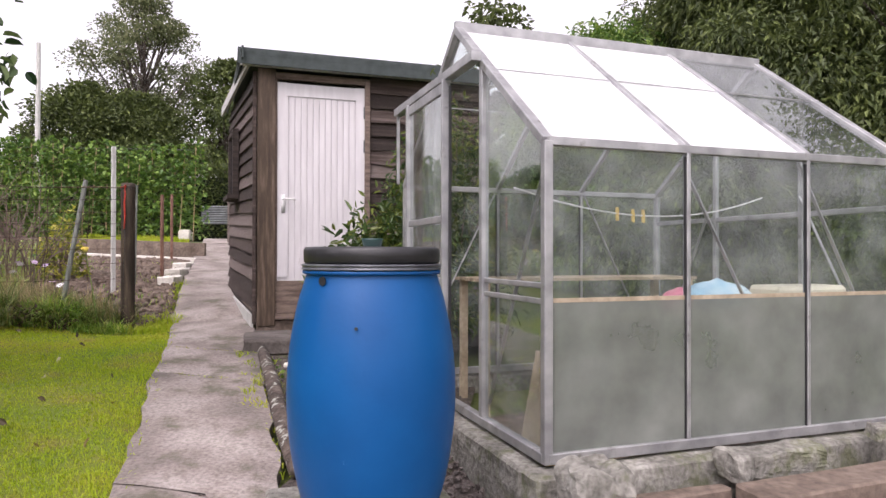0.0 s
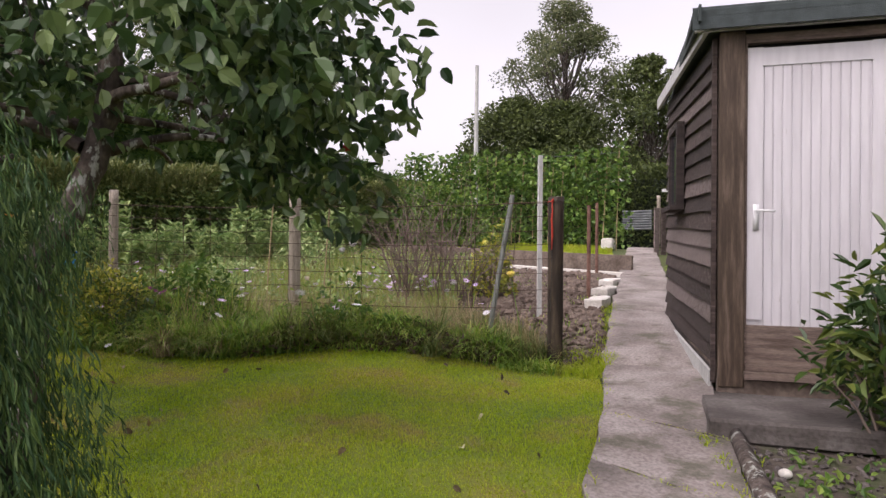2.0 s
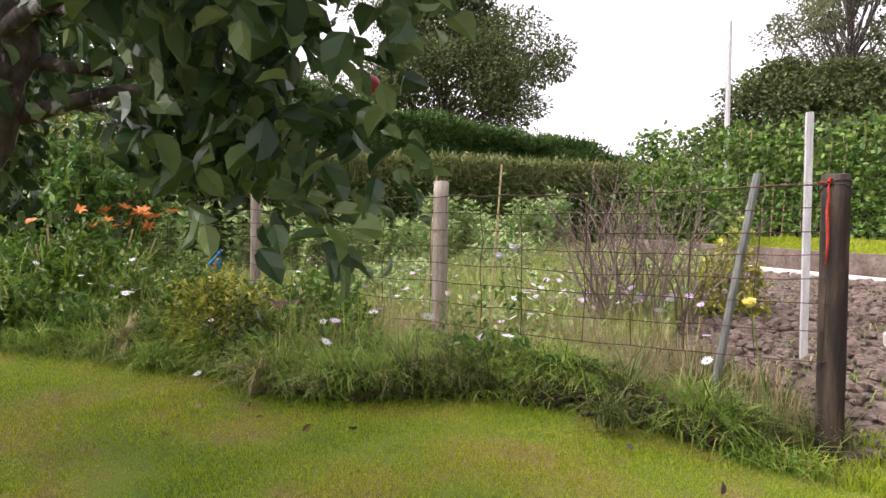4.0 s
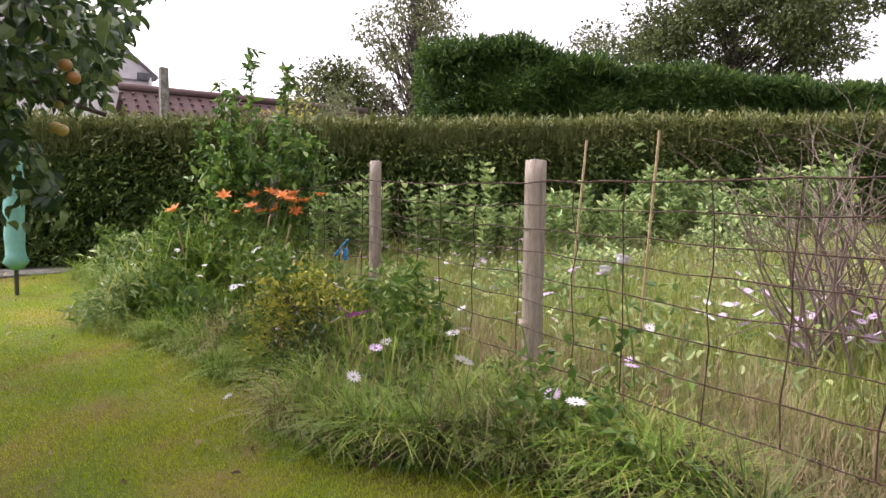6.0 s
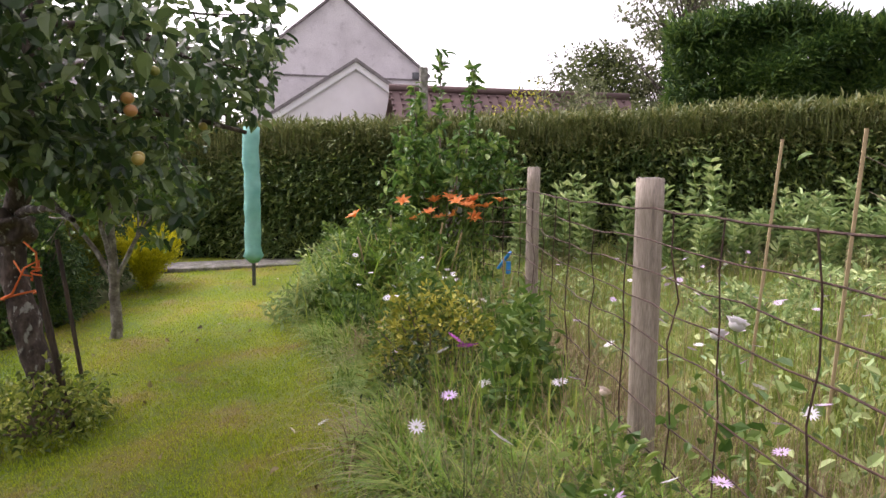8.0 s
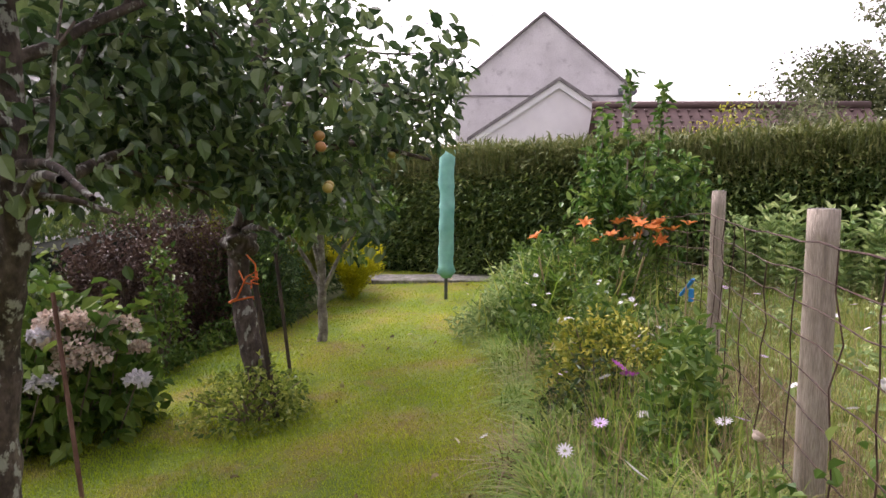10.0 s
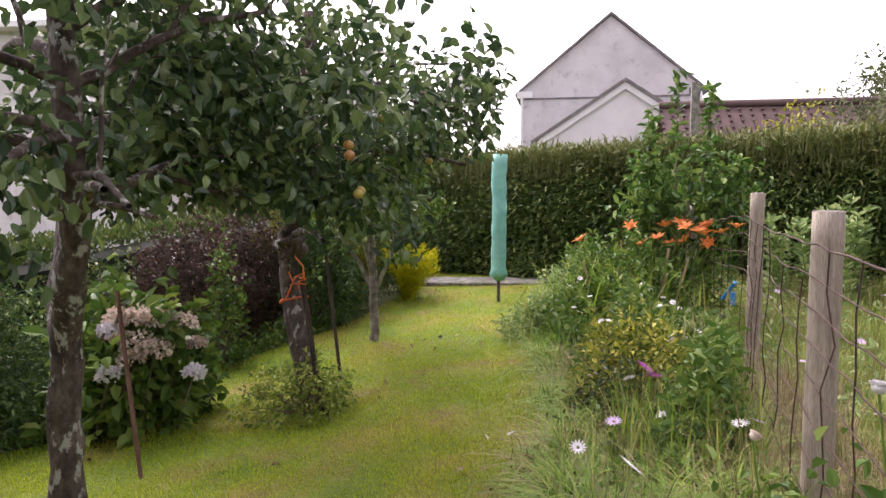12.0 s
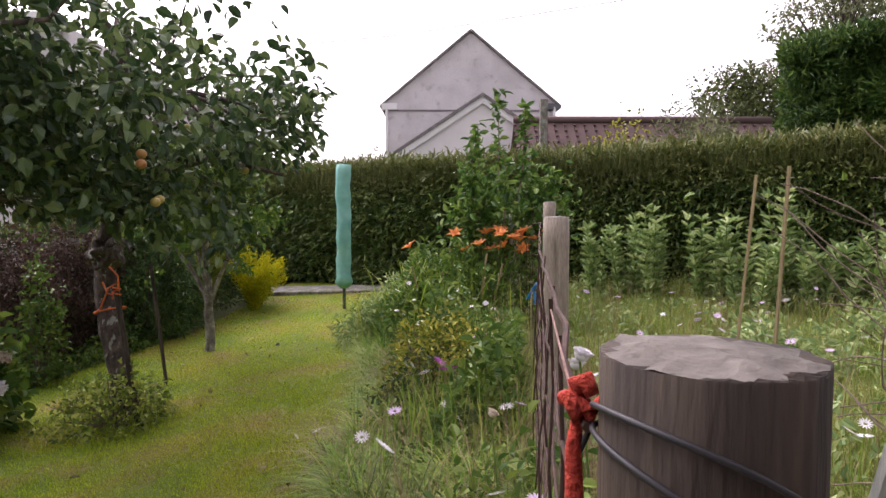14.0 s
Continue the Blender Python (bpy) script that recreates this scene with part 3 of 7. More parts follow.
    sheet([(-0.48, 2.98), (0.0, 1.5), (0.3, 0.5), (3.6, 0.5), (3.6, 4.0), (2.4, 3.3), (0.62, 2.6), (-0.2, 4.4)], -0.004, 0.25, "gravel_yard", M_GRAVEL,
          label="damp dark gravel around the greenhouse base", category="gravel", kind="structure")


build_flat()

# ---- wooden shed ----
SHED = pose(-1.60, 5.885, 0.0, 0, 0, 22.03)


def build_shed():
    shed = thing("shed", SHED, "weathered overlapping-board garden shed with flat felted roof and white plank door", "shed")
    rng = np.random.default_rng(3)
    W, D, Z0, Z1 = 2.15, 2.26, 0.56, 2.72
    # front boards to the side of the door
    n = 17
    h = (Z1 - Z0) / n
    for i in range(n):
        g = Geo()
        x0, x1 = 0.985, W
        z0, z1 = Z0 + i * h - 0.012, Z0 + (i + 1) * h + 0.012
        v = []
        seg = 7
        for k in range(seg + 1):
            x = x0 + (x1 - x0) * k / seg
            w = 0.004 * rng.standard_normal()
            v += [(x, -0.034 + w, z0 + w), (x, -0.008, z1), (x, 0.004, z1), (x, -0.016 + w, z0 + w)]
        f = [[4 * k + a, 4 * (k + 1) + a, 4 * (k + 1) + (a + 1) % 4, 4 * k + (a + 1) % 4] for k in range(seg) for a in range(4)] + [[0, 3, 2, 1], [4 * seg, 4 * seg + 1, 4 * seg + 2, 4 * seg + 3]]
        part("wall_board", g.add(v, f), M_BOARD, shed)
    # side boards, warped
    n = 18
    z0a = 0.56
    for i in range(n):
        g = Geo()
        f_h = (2.70 - z0a) / n
        v = []
        seg = 10
        for k in range(seg + 1):
            q = k / seg
            y = 0.02 + D * q
            x = -0.075 * q * 2.26 / 1.0 * 0.46
            x = -0.18 * q
            rise = 0.10 * q
            warp = 0.003 * math.sin(k * 0.7 + i * 2.1) + 0.0025 * rng.standard_normal()
            zz0, zz1 = z0a + i * f_h - 0.014 + rise + warp, z0a + (i + 1) * f_h + 0.012 + rise
            v += [(x - 0.036 + 0.5 * warp, y, zz0), (x - 0.008, y, zz1), (x + 0.004, y, zz1), (x - 0.016 + 0.5 * warp, y, zz0)]
        f = [[4 * k + a, 4 * k + (a + 1) % 4, 4 * (k + 1) + (a + 1) % 4, 4 * (k + 1) + a] for k in range(seg) for a in range(4)] + [[0, 1, 2, 3], [4 * seg, 4 * seg + 3, 4 * seg + 2, 4 * seg + 1]]
        part("wall_board", g.add(v, f), M_BOARD, shed)
    # backing walls coloured as the darkness behind the board gaps
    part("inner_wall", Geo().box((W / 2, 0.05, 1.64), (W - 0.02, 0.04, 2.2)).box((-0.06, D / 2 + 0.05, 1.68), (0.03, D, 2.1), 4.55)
         .box((W - 0.02, D / 2, 1.64), (0.04, D, 2.2)).box((W / 2 - 0.1, D, 1.68), (W + 0.1, 0.04, 2.2)), M_UNLIT, shed, "dark boards of the shed's inside")
    part("corner_post", Geo().box((0.078, -0.03, 1.62), (0.150, 0.09, 2.2)), M_POSTW, shed, "thick brown corner post of bare timber", bevel=0.006)
    part("corner_strip", Geo().box((-0.02, 0.0, 1.62), (0.03, 0.035, 2.16)), M_BOARD, shed)
    part("door_frame", Geo().box((0.952, -0.03, 1.62), (0.045, 0.06, 2.12)).box((0.56, -0.02, 2.675), (0.83, 0.05, 0.055)).box((0.160, -0.022, 1.62), (0.014, 0.045, 2.05)), M_STAIN, shed,
         "brown timber door frame")
    part("sill", Geo().box((0.55, -0.05, 0.60), (0.80, 0.10, 0.045)), M_STAIN, shed, "worn wooden door sill")
    part("plinth", Geo().box((0.62, -0.03, 0.52), (1.24, 0.06, 0.09)).box((-0.09, 1.15, 0.60), (0.04, 2.25, 0.15), 4.55), M_SLAB, shed, "dark wooden plinth board")
    part("base_board", Geo().box((-0.125, 1.15, 0.60), (0.02, 2.3, 0.12), 4.55, 2.6), M_WHITEPOST, shed, "pale grey board along the bottom of the side wall")
    part("fascia", Geo().box((1.03, -0.085, 2.775), (2.35, 0.03, 0.10)).box((-0.18, 1.2, 2.80), (0.025, 2.6, 0.10), 4.55, 1.5), M_WHITEPOST, shed, "pale flaking fascia board under the roof edge")
    roof = part("roof", Geo().box((1.067, 1.25, 2.86), (2.46, 2.85, 0.06), 0, 1.8), M_FELT, shed, "flat dark grey felted roof", bevel=0.01)
    part("felt_edge", Geo().box((1.07, -0.165, 2.785), (2.47, 0.015, 0.135)).box((-0.175, 1.20, 2.85), (0.015, 2.84, 0.10), 2.0, 1.8), M_FELT, roof)
    door = part("door", Geo().box((0.60, -0.005, 1.69), (0.80, 0.03, 1.86)), M_PAINT, shed, "white painted plank door with flaking paint", at=Matrix.Translation((-0.028, 0, 0)) @ Matrix.Diagonal((0.965, 1, 1, 1)))
    n = 11
    for i in range(n):
        w = 0.60 / n
        part("door_plank", Geo().box((0.60 + (i - (n - 1) / 2) * w, -0.022, 1.70), (w - 0.007, 0.012, 1.62)), M_PAINT, door, bevel=0.0015)
    part("door_stile", Geo().box((0.25, -0.026, 1.78), (0.09, 0.02, 1.68)).box((0.955, -0.026, 1.78), (0.09, 0.02, 1.68)).box((0.60, -0.026, 2.56), (0.62, 0.02, 0.11)), M_PAINT, door)
    part("kick_board", Geo().box((0.60, -0.028, 0.775), (0.80, 0.022, 0.26)).box((0.60, -0.035, 0.645), (0.80, 0.03, 0.035)), M_STAIN, door, "bare brown board along the bottom of the door")
    part("door_handle", Geo().box((0.255, -0.042, 1.57), (0.035, 0.008, 0.16)).tube([(0.255, -0.045, 1.61), (0.255, -0.085, 1.61), (0.275, -0.092, 1.61), (0.36, -0.09, 1.605)], 0.008, 8),
         M_FASCIA, door, "white lever handle on a back plate", smooth=True)
    for z in (2.40, 2.10):
        part("hinge", Geo().box((0.992, -0.042, z), (0.02, 0.01, 0.11)), M_STEEL, door)
    win = part("window", Geo().box((-0.165, 1.38, 2.05), (0.03, 0.42, 0.62), 4.55), M_WINDOW, shed, "small dark window with a weathered frame")
    part("window_frame", Geo().box((-0.155, 1.15, 2.05), (0.06, 0.05, 0.70), 4.55).box((-0.19, 1.61, 2.05), (0.06, 0.05, 0.70), 4.55).box((-0.172, 1.38, 2.38), (0.06, 0.5, 0.05), 4.55)
         .box((-0.20, 1.38, 1.715), (0.11, 0.56, 0.04), 4.55), M_BOARD, win, "bare timber window frame")


build_shed()

def rough_block(name, loc, size, mat, label, category, rz=0, rx=0, ry=0, seed=0, group="", rough=0.012, parent=None, cuts=3):
    """A block with chipped, uneven faces."""
    bm = bmesh.new()
    bmesh.ops.create_cube(bm, size=1)
    bmesh.ops.scale(bm, vec=size, verts=bm.verts)
    bmesh.ops.bevel(bm, geom=bm.edges[:], offset=min(size) * 0.10, segments=1, affect="EDGES")
    bmesh.ops.subdivide_edges(bm, edges=bm.edges[:], cuts=cuts, use_grid_fill=True)
    for v in bm.verts:
        v.co += Vector((noise.noise(v.co * 17 + Vector((seed, 0, 0))), noise.noise(v.co * 17 + Vector((0, seed, 9))), noise.noise(v.co * 15 + Vector((5, 0, seed))))) * rough * 1.6
    me = bpy.data.meshes.new(name)
    bm.to_mesh(me)
    bm.free()
    me.materials.append(mat)
    ob = new(name, me)
    if parent:
        ob.parent = parent
        ob.matrix_local = pose(*loc, rx, ry, rz)
    else:
        ob.matrix_world = pose(*loc, rx, ry, rz)
        tagged(ob, label, category, group)
    return ob


# ---- greenhouse ----
GH = pose(0.595, 2.775, 0.36, 0, 0, 23.26)
GL, GW, GE, GR = 1.9, 1.86, 1.20, 1.905


def build_greenhouse():
    gh = thing("greenhouse", GH, "small aluminium greenhouse with clear panes and its sliding door pushed open", "greenhouse")
    rng = np.random.default_rng(5)

    def bar(a, b, w=0.03, d=0.03):
        """A square bar from a to b."""
        a, b = Vector(a), Vector(b)
        m = (b - a).to_track_quat("Z", "Y").to_matrix().to_4x4()
        g = Geo().box((0, 0, (b - a).length / 2), (w, d, (b - a).length))
        v = g.v[0]
        R = np.array(m.to_3x3())
        g.v[0] = v @ R.T + np.array(a)
        return g

    def beam(name, a, b, w=0.03, d=0.03, label="", parent=gh, mat=None, bevel=0.003):
        return part(name, bar(a, b, w, d), mat or M_ALU, parent, label, bevel=bevel)

    for x, y in ((0, 0), (GL, 0), (0, GW), (GL, GW)):
        beam("corner_post", (x, y, 0), (x, y, GE), 0.036, 0.036)
    for y in (0, GW):
        beam("eave_bar", (0, y, GE), (GL, y, GE), 0.03, 0.034)
        beam("sill_bar", (0, y, 0.02), (GL, y, 0.02), 0.04, 0.04)
        for i in (1, 2):
            beam("glazing_bar", (GL * i / 3, y, 0.03), (GL * i / 3, y, GE), 0.018, 0.03)
            beam("glazing_seal", (GL * i / 3 - 0.012, y - 0.004, 0.03), (GL * i / 3 - 0.012, y - 0.004, GE - 0.03), 0.005, 0.012, mat=M_BLACK, bevel=0)
    for x in (0, GL):
        beam("gable_sill", (x, 0, 0.02), (x, GW, 0.02), 0.04, 0.04)
        beam("gable_rafter", (x, 0, GE), (x, GW / 2, GR), 0.045, 0.035)
        beam("gable_rafter", (x, GW, GE), (x, GW / 2, GR), 0.045, 0.035)
    for y, zt in ((0.60, 1.665), (1.26, 1.665)):
        beam("door_post", (0, y, 0.02), (0, y, zt), 0.035, 0.035)
        beam("gable_post", (GL, y, 0.02), (GL, y, zt), 0.03, 0.03)
    beam("gable_rail", (0, 0.0, 0.66), (0, 0.60, 0.66), 0.012, 0.022)
    beam("gable_rail", (0, 0.0, 0.60), (0, 0.60, 0.60), 0.012, 0.022)
    beam("gable_tie", (GL, 0, 1.0), (GL, GW, 1.0), 0.02, 0.03)
    part("ridge", bar((-0.02, GW / 2, GR + 0.01), (GL + 0.02, GW / 2, GR + 0.01), 0.03, 0.065), M_ALU, gh, "dull grey ridge capping", bevel=0.004)
    for i in (1, 2):
        for y0 in (0, GW):
            beam("roof_bar", (GL * i / 3, y0, GE + 0.01), (GL * i / 3, GW / 2, GR), 0.028, 0.028)
    for i in range(3):
        xa, xb = GL * i / 3 + 0.015, GL * (i + 1) / 3 - 0.015
        for s, y0 in ((1, 0), (-1, GW)):
            for lo, hi in ((0.02, 0.56), (0.55, 0.97)):
                pa = np.array([[xa, y0 + s * lo * GW / 2, GE + (GR - GE) * lo], [xb, y0 + s * lo * GW / 2, GE + (GR - GE) * lo],
                               [xb, y0 + s * hi * GW / 2, GE + (GR - GE) * hi], [xa, y0 + s * hi * GW / 2, GE + (GR - GE) * hi]])
                pa[:, 2] += 0.004 if lo > 0.3 else 0.0
                pb = pa + np.array([0, 0, 0.003])
                # the two nearer bays on the front slope carry the painted sky reflection
                ob = part("roof_pane", Geo().add(np.concatenate([pa, pb]), [[0, 3, 2, 1], [4, 5, 6, 7], [0, 1, 5, 4], [1, 2, 6, 5], [2, 3, 7, 6], [3, 0, 4, 7]]), M_GLASS_SKY_SHEEN if i < 2 and y0 == 0 else M_GLASS_ROOF, gh)
                ob.visible_shadow = False
            beam("roof_lap", (xa, y0 + s * 0.56 * GW / 2, GE + (GR - GE) * 0.56 + 0.01), (xb, y0 + s * 0.56 * GW / 2, GE + (GR - GE) * 0.56 + 0.01), 0.004, 0.006, bevel=0)
    for i in range(3):
        xa, xb = GL * i / 3 + 0.014, GL * (i + 1) / 3 - 0.014
        for y in (0, GW):
            up = part("pane", Geo().box(((xa + xb) / 2, y, 0.89), (xb - xa, 0.003, 0.58)), M_GLASS, gh)
            up.visible_shadow = False
            if y == 0:
                part("lower_panel", Geo().box(((xa + xb) / 2, y, 0.32), (xb - xa, 0.006, 0.56)), M_SHEET, gh, "dirty grey-green plastic panel")
                part("panel_top", Geo().box(((xa + xb) / 2, y + 0.004, 0.605), (xb - xa, 0.016, 0.016)), M_PLY, gh, "narrow wooden strip along the panel's top")
            else:
                lo = part("pane", Geo().box(((xa + xb) / 2, y, 0.32), (xb - xa, 0.003, 0.56)), M_GLASS, gh)
                lo.visible_shadow = False
    # gable glass: quads cut by the roof slope
    def gable_pane(x, y0, y1, z0, slope_to=None):
        def top(y):
            return GE + (GR - GE) * (y / (GW / 2) if y < GW / 2 else (GW - y) / (GW / 2)) - 0.02
        zt0, zt1 = (top(y0), top(y1)) if slope_to is None else (slope_to, slope_to)
        a = np.array([[x, y0, z0], [x, y1, z0], [x, y1, zt1], [x, y0, zt0]])
        b = a + np.array([0.003, 0, 0])
        ob = part("gable_pane", Geo().add(np.concatenate([a, b]), [[0, 3, 2, 1], [4, 5, 6, 7], [0, 1, 5, 4], [1, 2, 6, 5], [2, 3, 7, 6], [3, 0, 4, 7]]), M_GLASS, gh)
        ob.visible_shadow = False
    gable_pane(0, 0.02, 0.585, 0.67)
    gable_pane(0, 0.02, 0.585, 0.04, 0.60)
    gable_pane(0, 1.275, GW - 0.02, 0.04)
    gable_pane(0, 0.62, 0.93, 1.68)
    gable_pane(0, 0.93, 1.24, 1.68)
    gable_pane(GL, 0.02, 0.585, 0.04)
    gable_pane(GL, 0.615, 0.93, 0.04)
    gable_pane(GL, 0.93, 1.245, 0.04)
    gable_pane(GL, 1.275, GW - 0.02, 0.04)
    # sliding door on its track
    beam("door_track", (-0.045, 0.58, 1.675), (-0.045, 1.90, 1.675), 0.05, 0.045, "dark aluminium door track")
    beam("track_leg", (-0.045, 1.885, 1.66), (-0.045, 1.885, 1.22), 0.018, 0.018)
    door = part("sliding_door", bar((-0.06, 0.95, 0.02), (-0.06, 0.95, 1.655), 0.045, 0.022), M_ALU, gh, "aluminium framed sliding door", bevel=0.003)
    beam("door_stile", (-0.06, 1.58, 0.02), (-0.06, 1.58, 1.655), 0.045, 0.022, parent=door)
    for z, w in ((1.62, 0.055), (0.955, 0.035), (0.64, 0.03), (0.05, 0.05)):
        beam("door_rail", (-0.06, 0.96, z), (-0.06, 1.57, z), 0.02, w, parent=door)
    for z0, z1 in ((0.08, 0.62), (0.66, 0.93), (0.975, 1.59)):
        ob = part("door_pane", Geo().box((-0.06, 1.265, (z0 + z1) / 2), (0.003, 0.60, z1 - z0)), M_GLASS, door)
        ob.visible_shadow = False
    beam("door_seal", (-0.045, 0.925, 0.05), (-0.045, 0.925, 1.62), 0.012, 0.012, "black rubber seal", mat=M_BLACK, bevel=0)
    for a, b in (((0.02, GW - 0.01, 0.03), (0.61, GW - 0.01, 1.18)), ((1.88, GW - 0.01, 0.03), (1.29, GW - 0.01, 1.18)), ((1.24, 0.02, 1.18), (1.88, 0.02, 0.06)),
                 ((0.62, 0.02, 1.16), (1.25, 0.02, 0.06)), ((GL - 0.02, 0.05, 0.05), (GL - 0.02, 0.6, 1.1)), ((GL - 0.02, 1.80, 0.05), (GL - 0.02, 1.28, 1.1)),
                 ((0.02, 0.58, 0.1), (0.02, 0.06, 1.1)), ((0.02, 1.30, 0.08), (0.02, 1.80, 1.12))):
        beam("brace", a, b, 0.016, 0.006, bevel=0)
    # the base kerb
    base = new("greenhouse_base")
    base.matrix_world = GH
    tagged(base, "rough mossy concrete kerb under the greenhouse", "kerb", kind="structure")
    for c, size in (((GL / 2, -0.03, -0.15), (GL + 0.18, 0.13, 0.27)), ((-0.03, GW / 2, -0.151), (0.13, GW - 0.07, 0.268)), ((GL / 2, GW + 0.03, -0.15), (GL + 0.18, 0.13, 0.27)), ((GL + 0.03, GW / 2, -0.151), (0.13, GW - 0.07, 0.268))):
        rough_block("kerb", c, size, M_CONC, "", "", seed=len(base.children) + 60, parent=base, rough=0.006, cuts=5)
    place("greenhouse_floor", Geo().box((GL / 2, GW / 2, -0.22), (GL - 0.05, GW - 0.05, 0.1)), M_SOIL, at=GH, label="earth floor inside the greenhouse", category="floor", kind="structure")
    # inside
    bench = thing("potting_bench", GH @ pose(1.0, 1.45, -0.17), "slatted pale wooden bench inside the greenhouse", "bench")
    for k in range(5):
        part("slat", Geo().box((0, -0.16 + 0.08 * k, 0.80), (1.5, 0.06, 0.018)), M_PLY, bench)
    for sx in (-0.7, 0.7):
        for sy in (-0.17, 0.17):
            part("leg", Geo().box((sx, sy, 0.395), (0.04, 0.04, 0.79)), M_PLY, bench)
    tray = thing("seed_tray", GH @ pose(1.42, 0.30, 0.52), "cream plastic seed tray on a shelf", "tray")
    part("tray_body", Geo().box((0.12, 0, 0.055), (0.42, 0.22, 0.11)), M_CREAM, tray, bevel=0.02)
    shelf = thing("greenhouse_shelf", GH @ pose(1.15, 0.27, 0), "narrow wooden shelf inside the long wall", "shelf")
    part("shelf_board", Geo().box((0, 0, 0.51), (1.35, 0.30, 0.02)), M_PLY, shelf)
    for sx in (-0.6, 0.6):
        part("leg", Geo().box((sx, 0, 0.165), (0.03, 0.26, 0.67)), M_PLY, shelf)
    def bundle(name, loc, size, mat, label, seed):
        me = Geo().ball((0, 0, 0), size, 20, 14).mesh(name, True)
        for v in me.vertices:
            v.co += Vector(v.co).normalized() * 0.035 * noise.noise(v.co * 14 + Vector((seed, 0, 0)))
            v.co.z = max(v.co.z, -size[2] * 0.55)
        return place(name, me, mat, at=GH @ pose(*loc), label=label, category="cloth")
    bundle("folded_cloth", (0.98, 0.22, 0.578), (0.17, 0.10, 0.085), M_CLOTH_B, "crumpled pale blue cloth on the shelf", 1)
    bundle("pink_cloth", (0.80, 0.27, 0.560), (0.07, 0.08, 0.06), M_CLOTH_P, "crumpled pink cloth on the shelf", 5)
    place("leaning_board", Geo().box((0, 0, 0.25), (0.02, 0.42, 0.50)), M_PLY, at=GH @ pose(0.14, 0.38, -0.16, 0, 10, -10), label="stained plywood board leaning inside the glass", category="board")
    place("corner_batten", Geo().box((0, 0, 0.38), (0.03, 0.03, 0.78)), M_YWOOD, at=GH @ pose(0.04, 0.05, -0.17), label="yellow new timber batten standing in the corner", category="batten")
    line = [(0.03 + 1.84 * q, 0.35 + 0.5 * q, 1.06 - 0.42 * q * (1 - q) * 1.1 + 0.05 * q) for q in np.linspace(0, 1, 16)]
    place("washing_line", Geo().tube(line, 0.004, 6), M_FASCIA, at=GH, label="thin white washing line sagging across the greenhouse", category="rope")
    for q in (0.34, 0.40, 0.44):
        place("clothes_peg", Geo().box((0, 0, 0), (0.012, 0.01, 0.06)).box((0.004, 0, -0.01), (0.006, 0.014, 0.05)), M_YWOOD, at=GH @ pose(0.03 + 1.84 * q, 0.35 + 0.5 * q, 1.06 - 0.42 * q * (1 - q) * 1.1 + 0.05 * q),
              label="yellow clothes peg on the washing line", category="peg", group="clothes pegs")


build_greenhouse()

# ---- blue barrel ----
def lathe(profile, sides=48):
    P = np.array(profile)
    a = np.arange(sides) * 2 * np.pi / sides
    v = np.stack([P[:, None, 0] * np.cos(a), P[:, None, 0] * np.sin(a), np.repeat(P[:, 1:2], sides, 1)], -1)
    n = len(P)
    i, j = np.meshgrid(np.arange(n - 1), np.arange(sides), indexing="ij")
    i, j = i.ravel(), j.ravel()
    k = (j + 1) % sides
    return Geo().add(v.reshape(-1, 3), np.stack([i * sides + j, i * sides + k, (i + 1) * sides + k, (i + 1) * sides + j], 1))


def build_barrel():
    b = thing("water_barrel", pose(-0.004, 2.458, 0.30), "blue plastic water barrel with a black clamped lid", "barrel")
    body = [(0.001, 0.0), (0.20, 0.0), (0.222, 0.015)] + [(0.213 + 0.062 * math.sin(math.pi * min(1, max(0, q))) ** 0.75, 0.02 + 0.74 * q) for q in np.linspace(0.02, 0.98, 22)] + [(0.212, 0.775), (0.212, 0.80)]
    part("body", lathe(body, 64), M_BLUE, b, smooth=True)
    part("body_rim", lathe([(0.212, 0.772), (0.225, 0.775), (0.226, 0.784), (0.214, 0.787)], 64), M_BLUE, b, smooth=True)
    part("lid_ring", lathe([(0.214, 0.786), (0.229, 0.788), (0.230, 0.791), (0.226, 0.793), (0.226, 0.799), (0.230, 0.801), (0.229, 0.804), (0.214, 0.807)], 64), M_RING, b, "thin dark clamping ring with a worn bright edge", smooth=True)
    part("lid", lathe([(0.214, 0.808), (0.222, 0.812), (0.223, 0.850), (0.216, 0.860), (0.205, 0.858), (0.200, 0.846)], 64), M_BLACK, b, "black rim of the lid", smooth=True)
    part("lid_top", lathe([(0.201, 0.850), (0.12, 0.852), (0.001, 0.853)], 64), M_LID, b, "pale grey rain-wet lid top", smooth=True)
    part("spout_cup", lathe([(0.0, 0.853), (0.026, 0.853), (0.034, 0.882), (0.036, 0.888), (0.032, 0.887), (0.024, 0.860), (0.0, 0.858)], 24), M_CUP, b, "small dark green cup on the lid", at=pose(0.005, -0.03, 0), smooth=True)
    a = math.atan2(-1.0, -0.62)
    for dx, z, r in ((0.0, 0.755, 0.014), (0.55, 0.62, 0.005)):
        part("drill_hole", Geo().tube([(0, 0, 0), (0, 0, 0.003)], r, 16), M_BLACK, b, "black drilled hole", at=pose(0.2245 * math.cos(a + dx), 0.2245 * math.sin(a + dx), z, 90, 0, math.degrees(a + dx) + 90) if dx == 0
             else pose(0.262 * math.cos(a + dx), 0.262 * math.sin(a + dx), z, 90, 0, math.degrees(a + dx) + 90))
    place("paving_slab", Geo().box((0, 0, 0), (0.62, 0.62, 0.2)), M_CONC, at=pose(-0.02, 2.44, 0.198, 0, 0, 20), label="concrete slab that carries the barrel", category="slab", bevel=0.01)


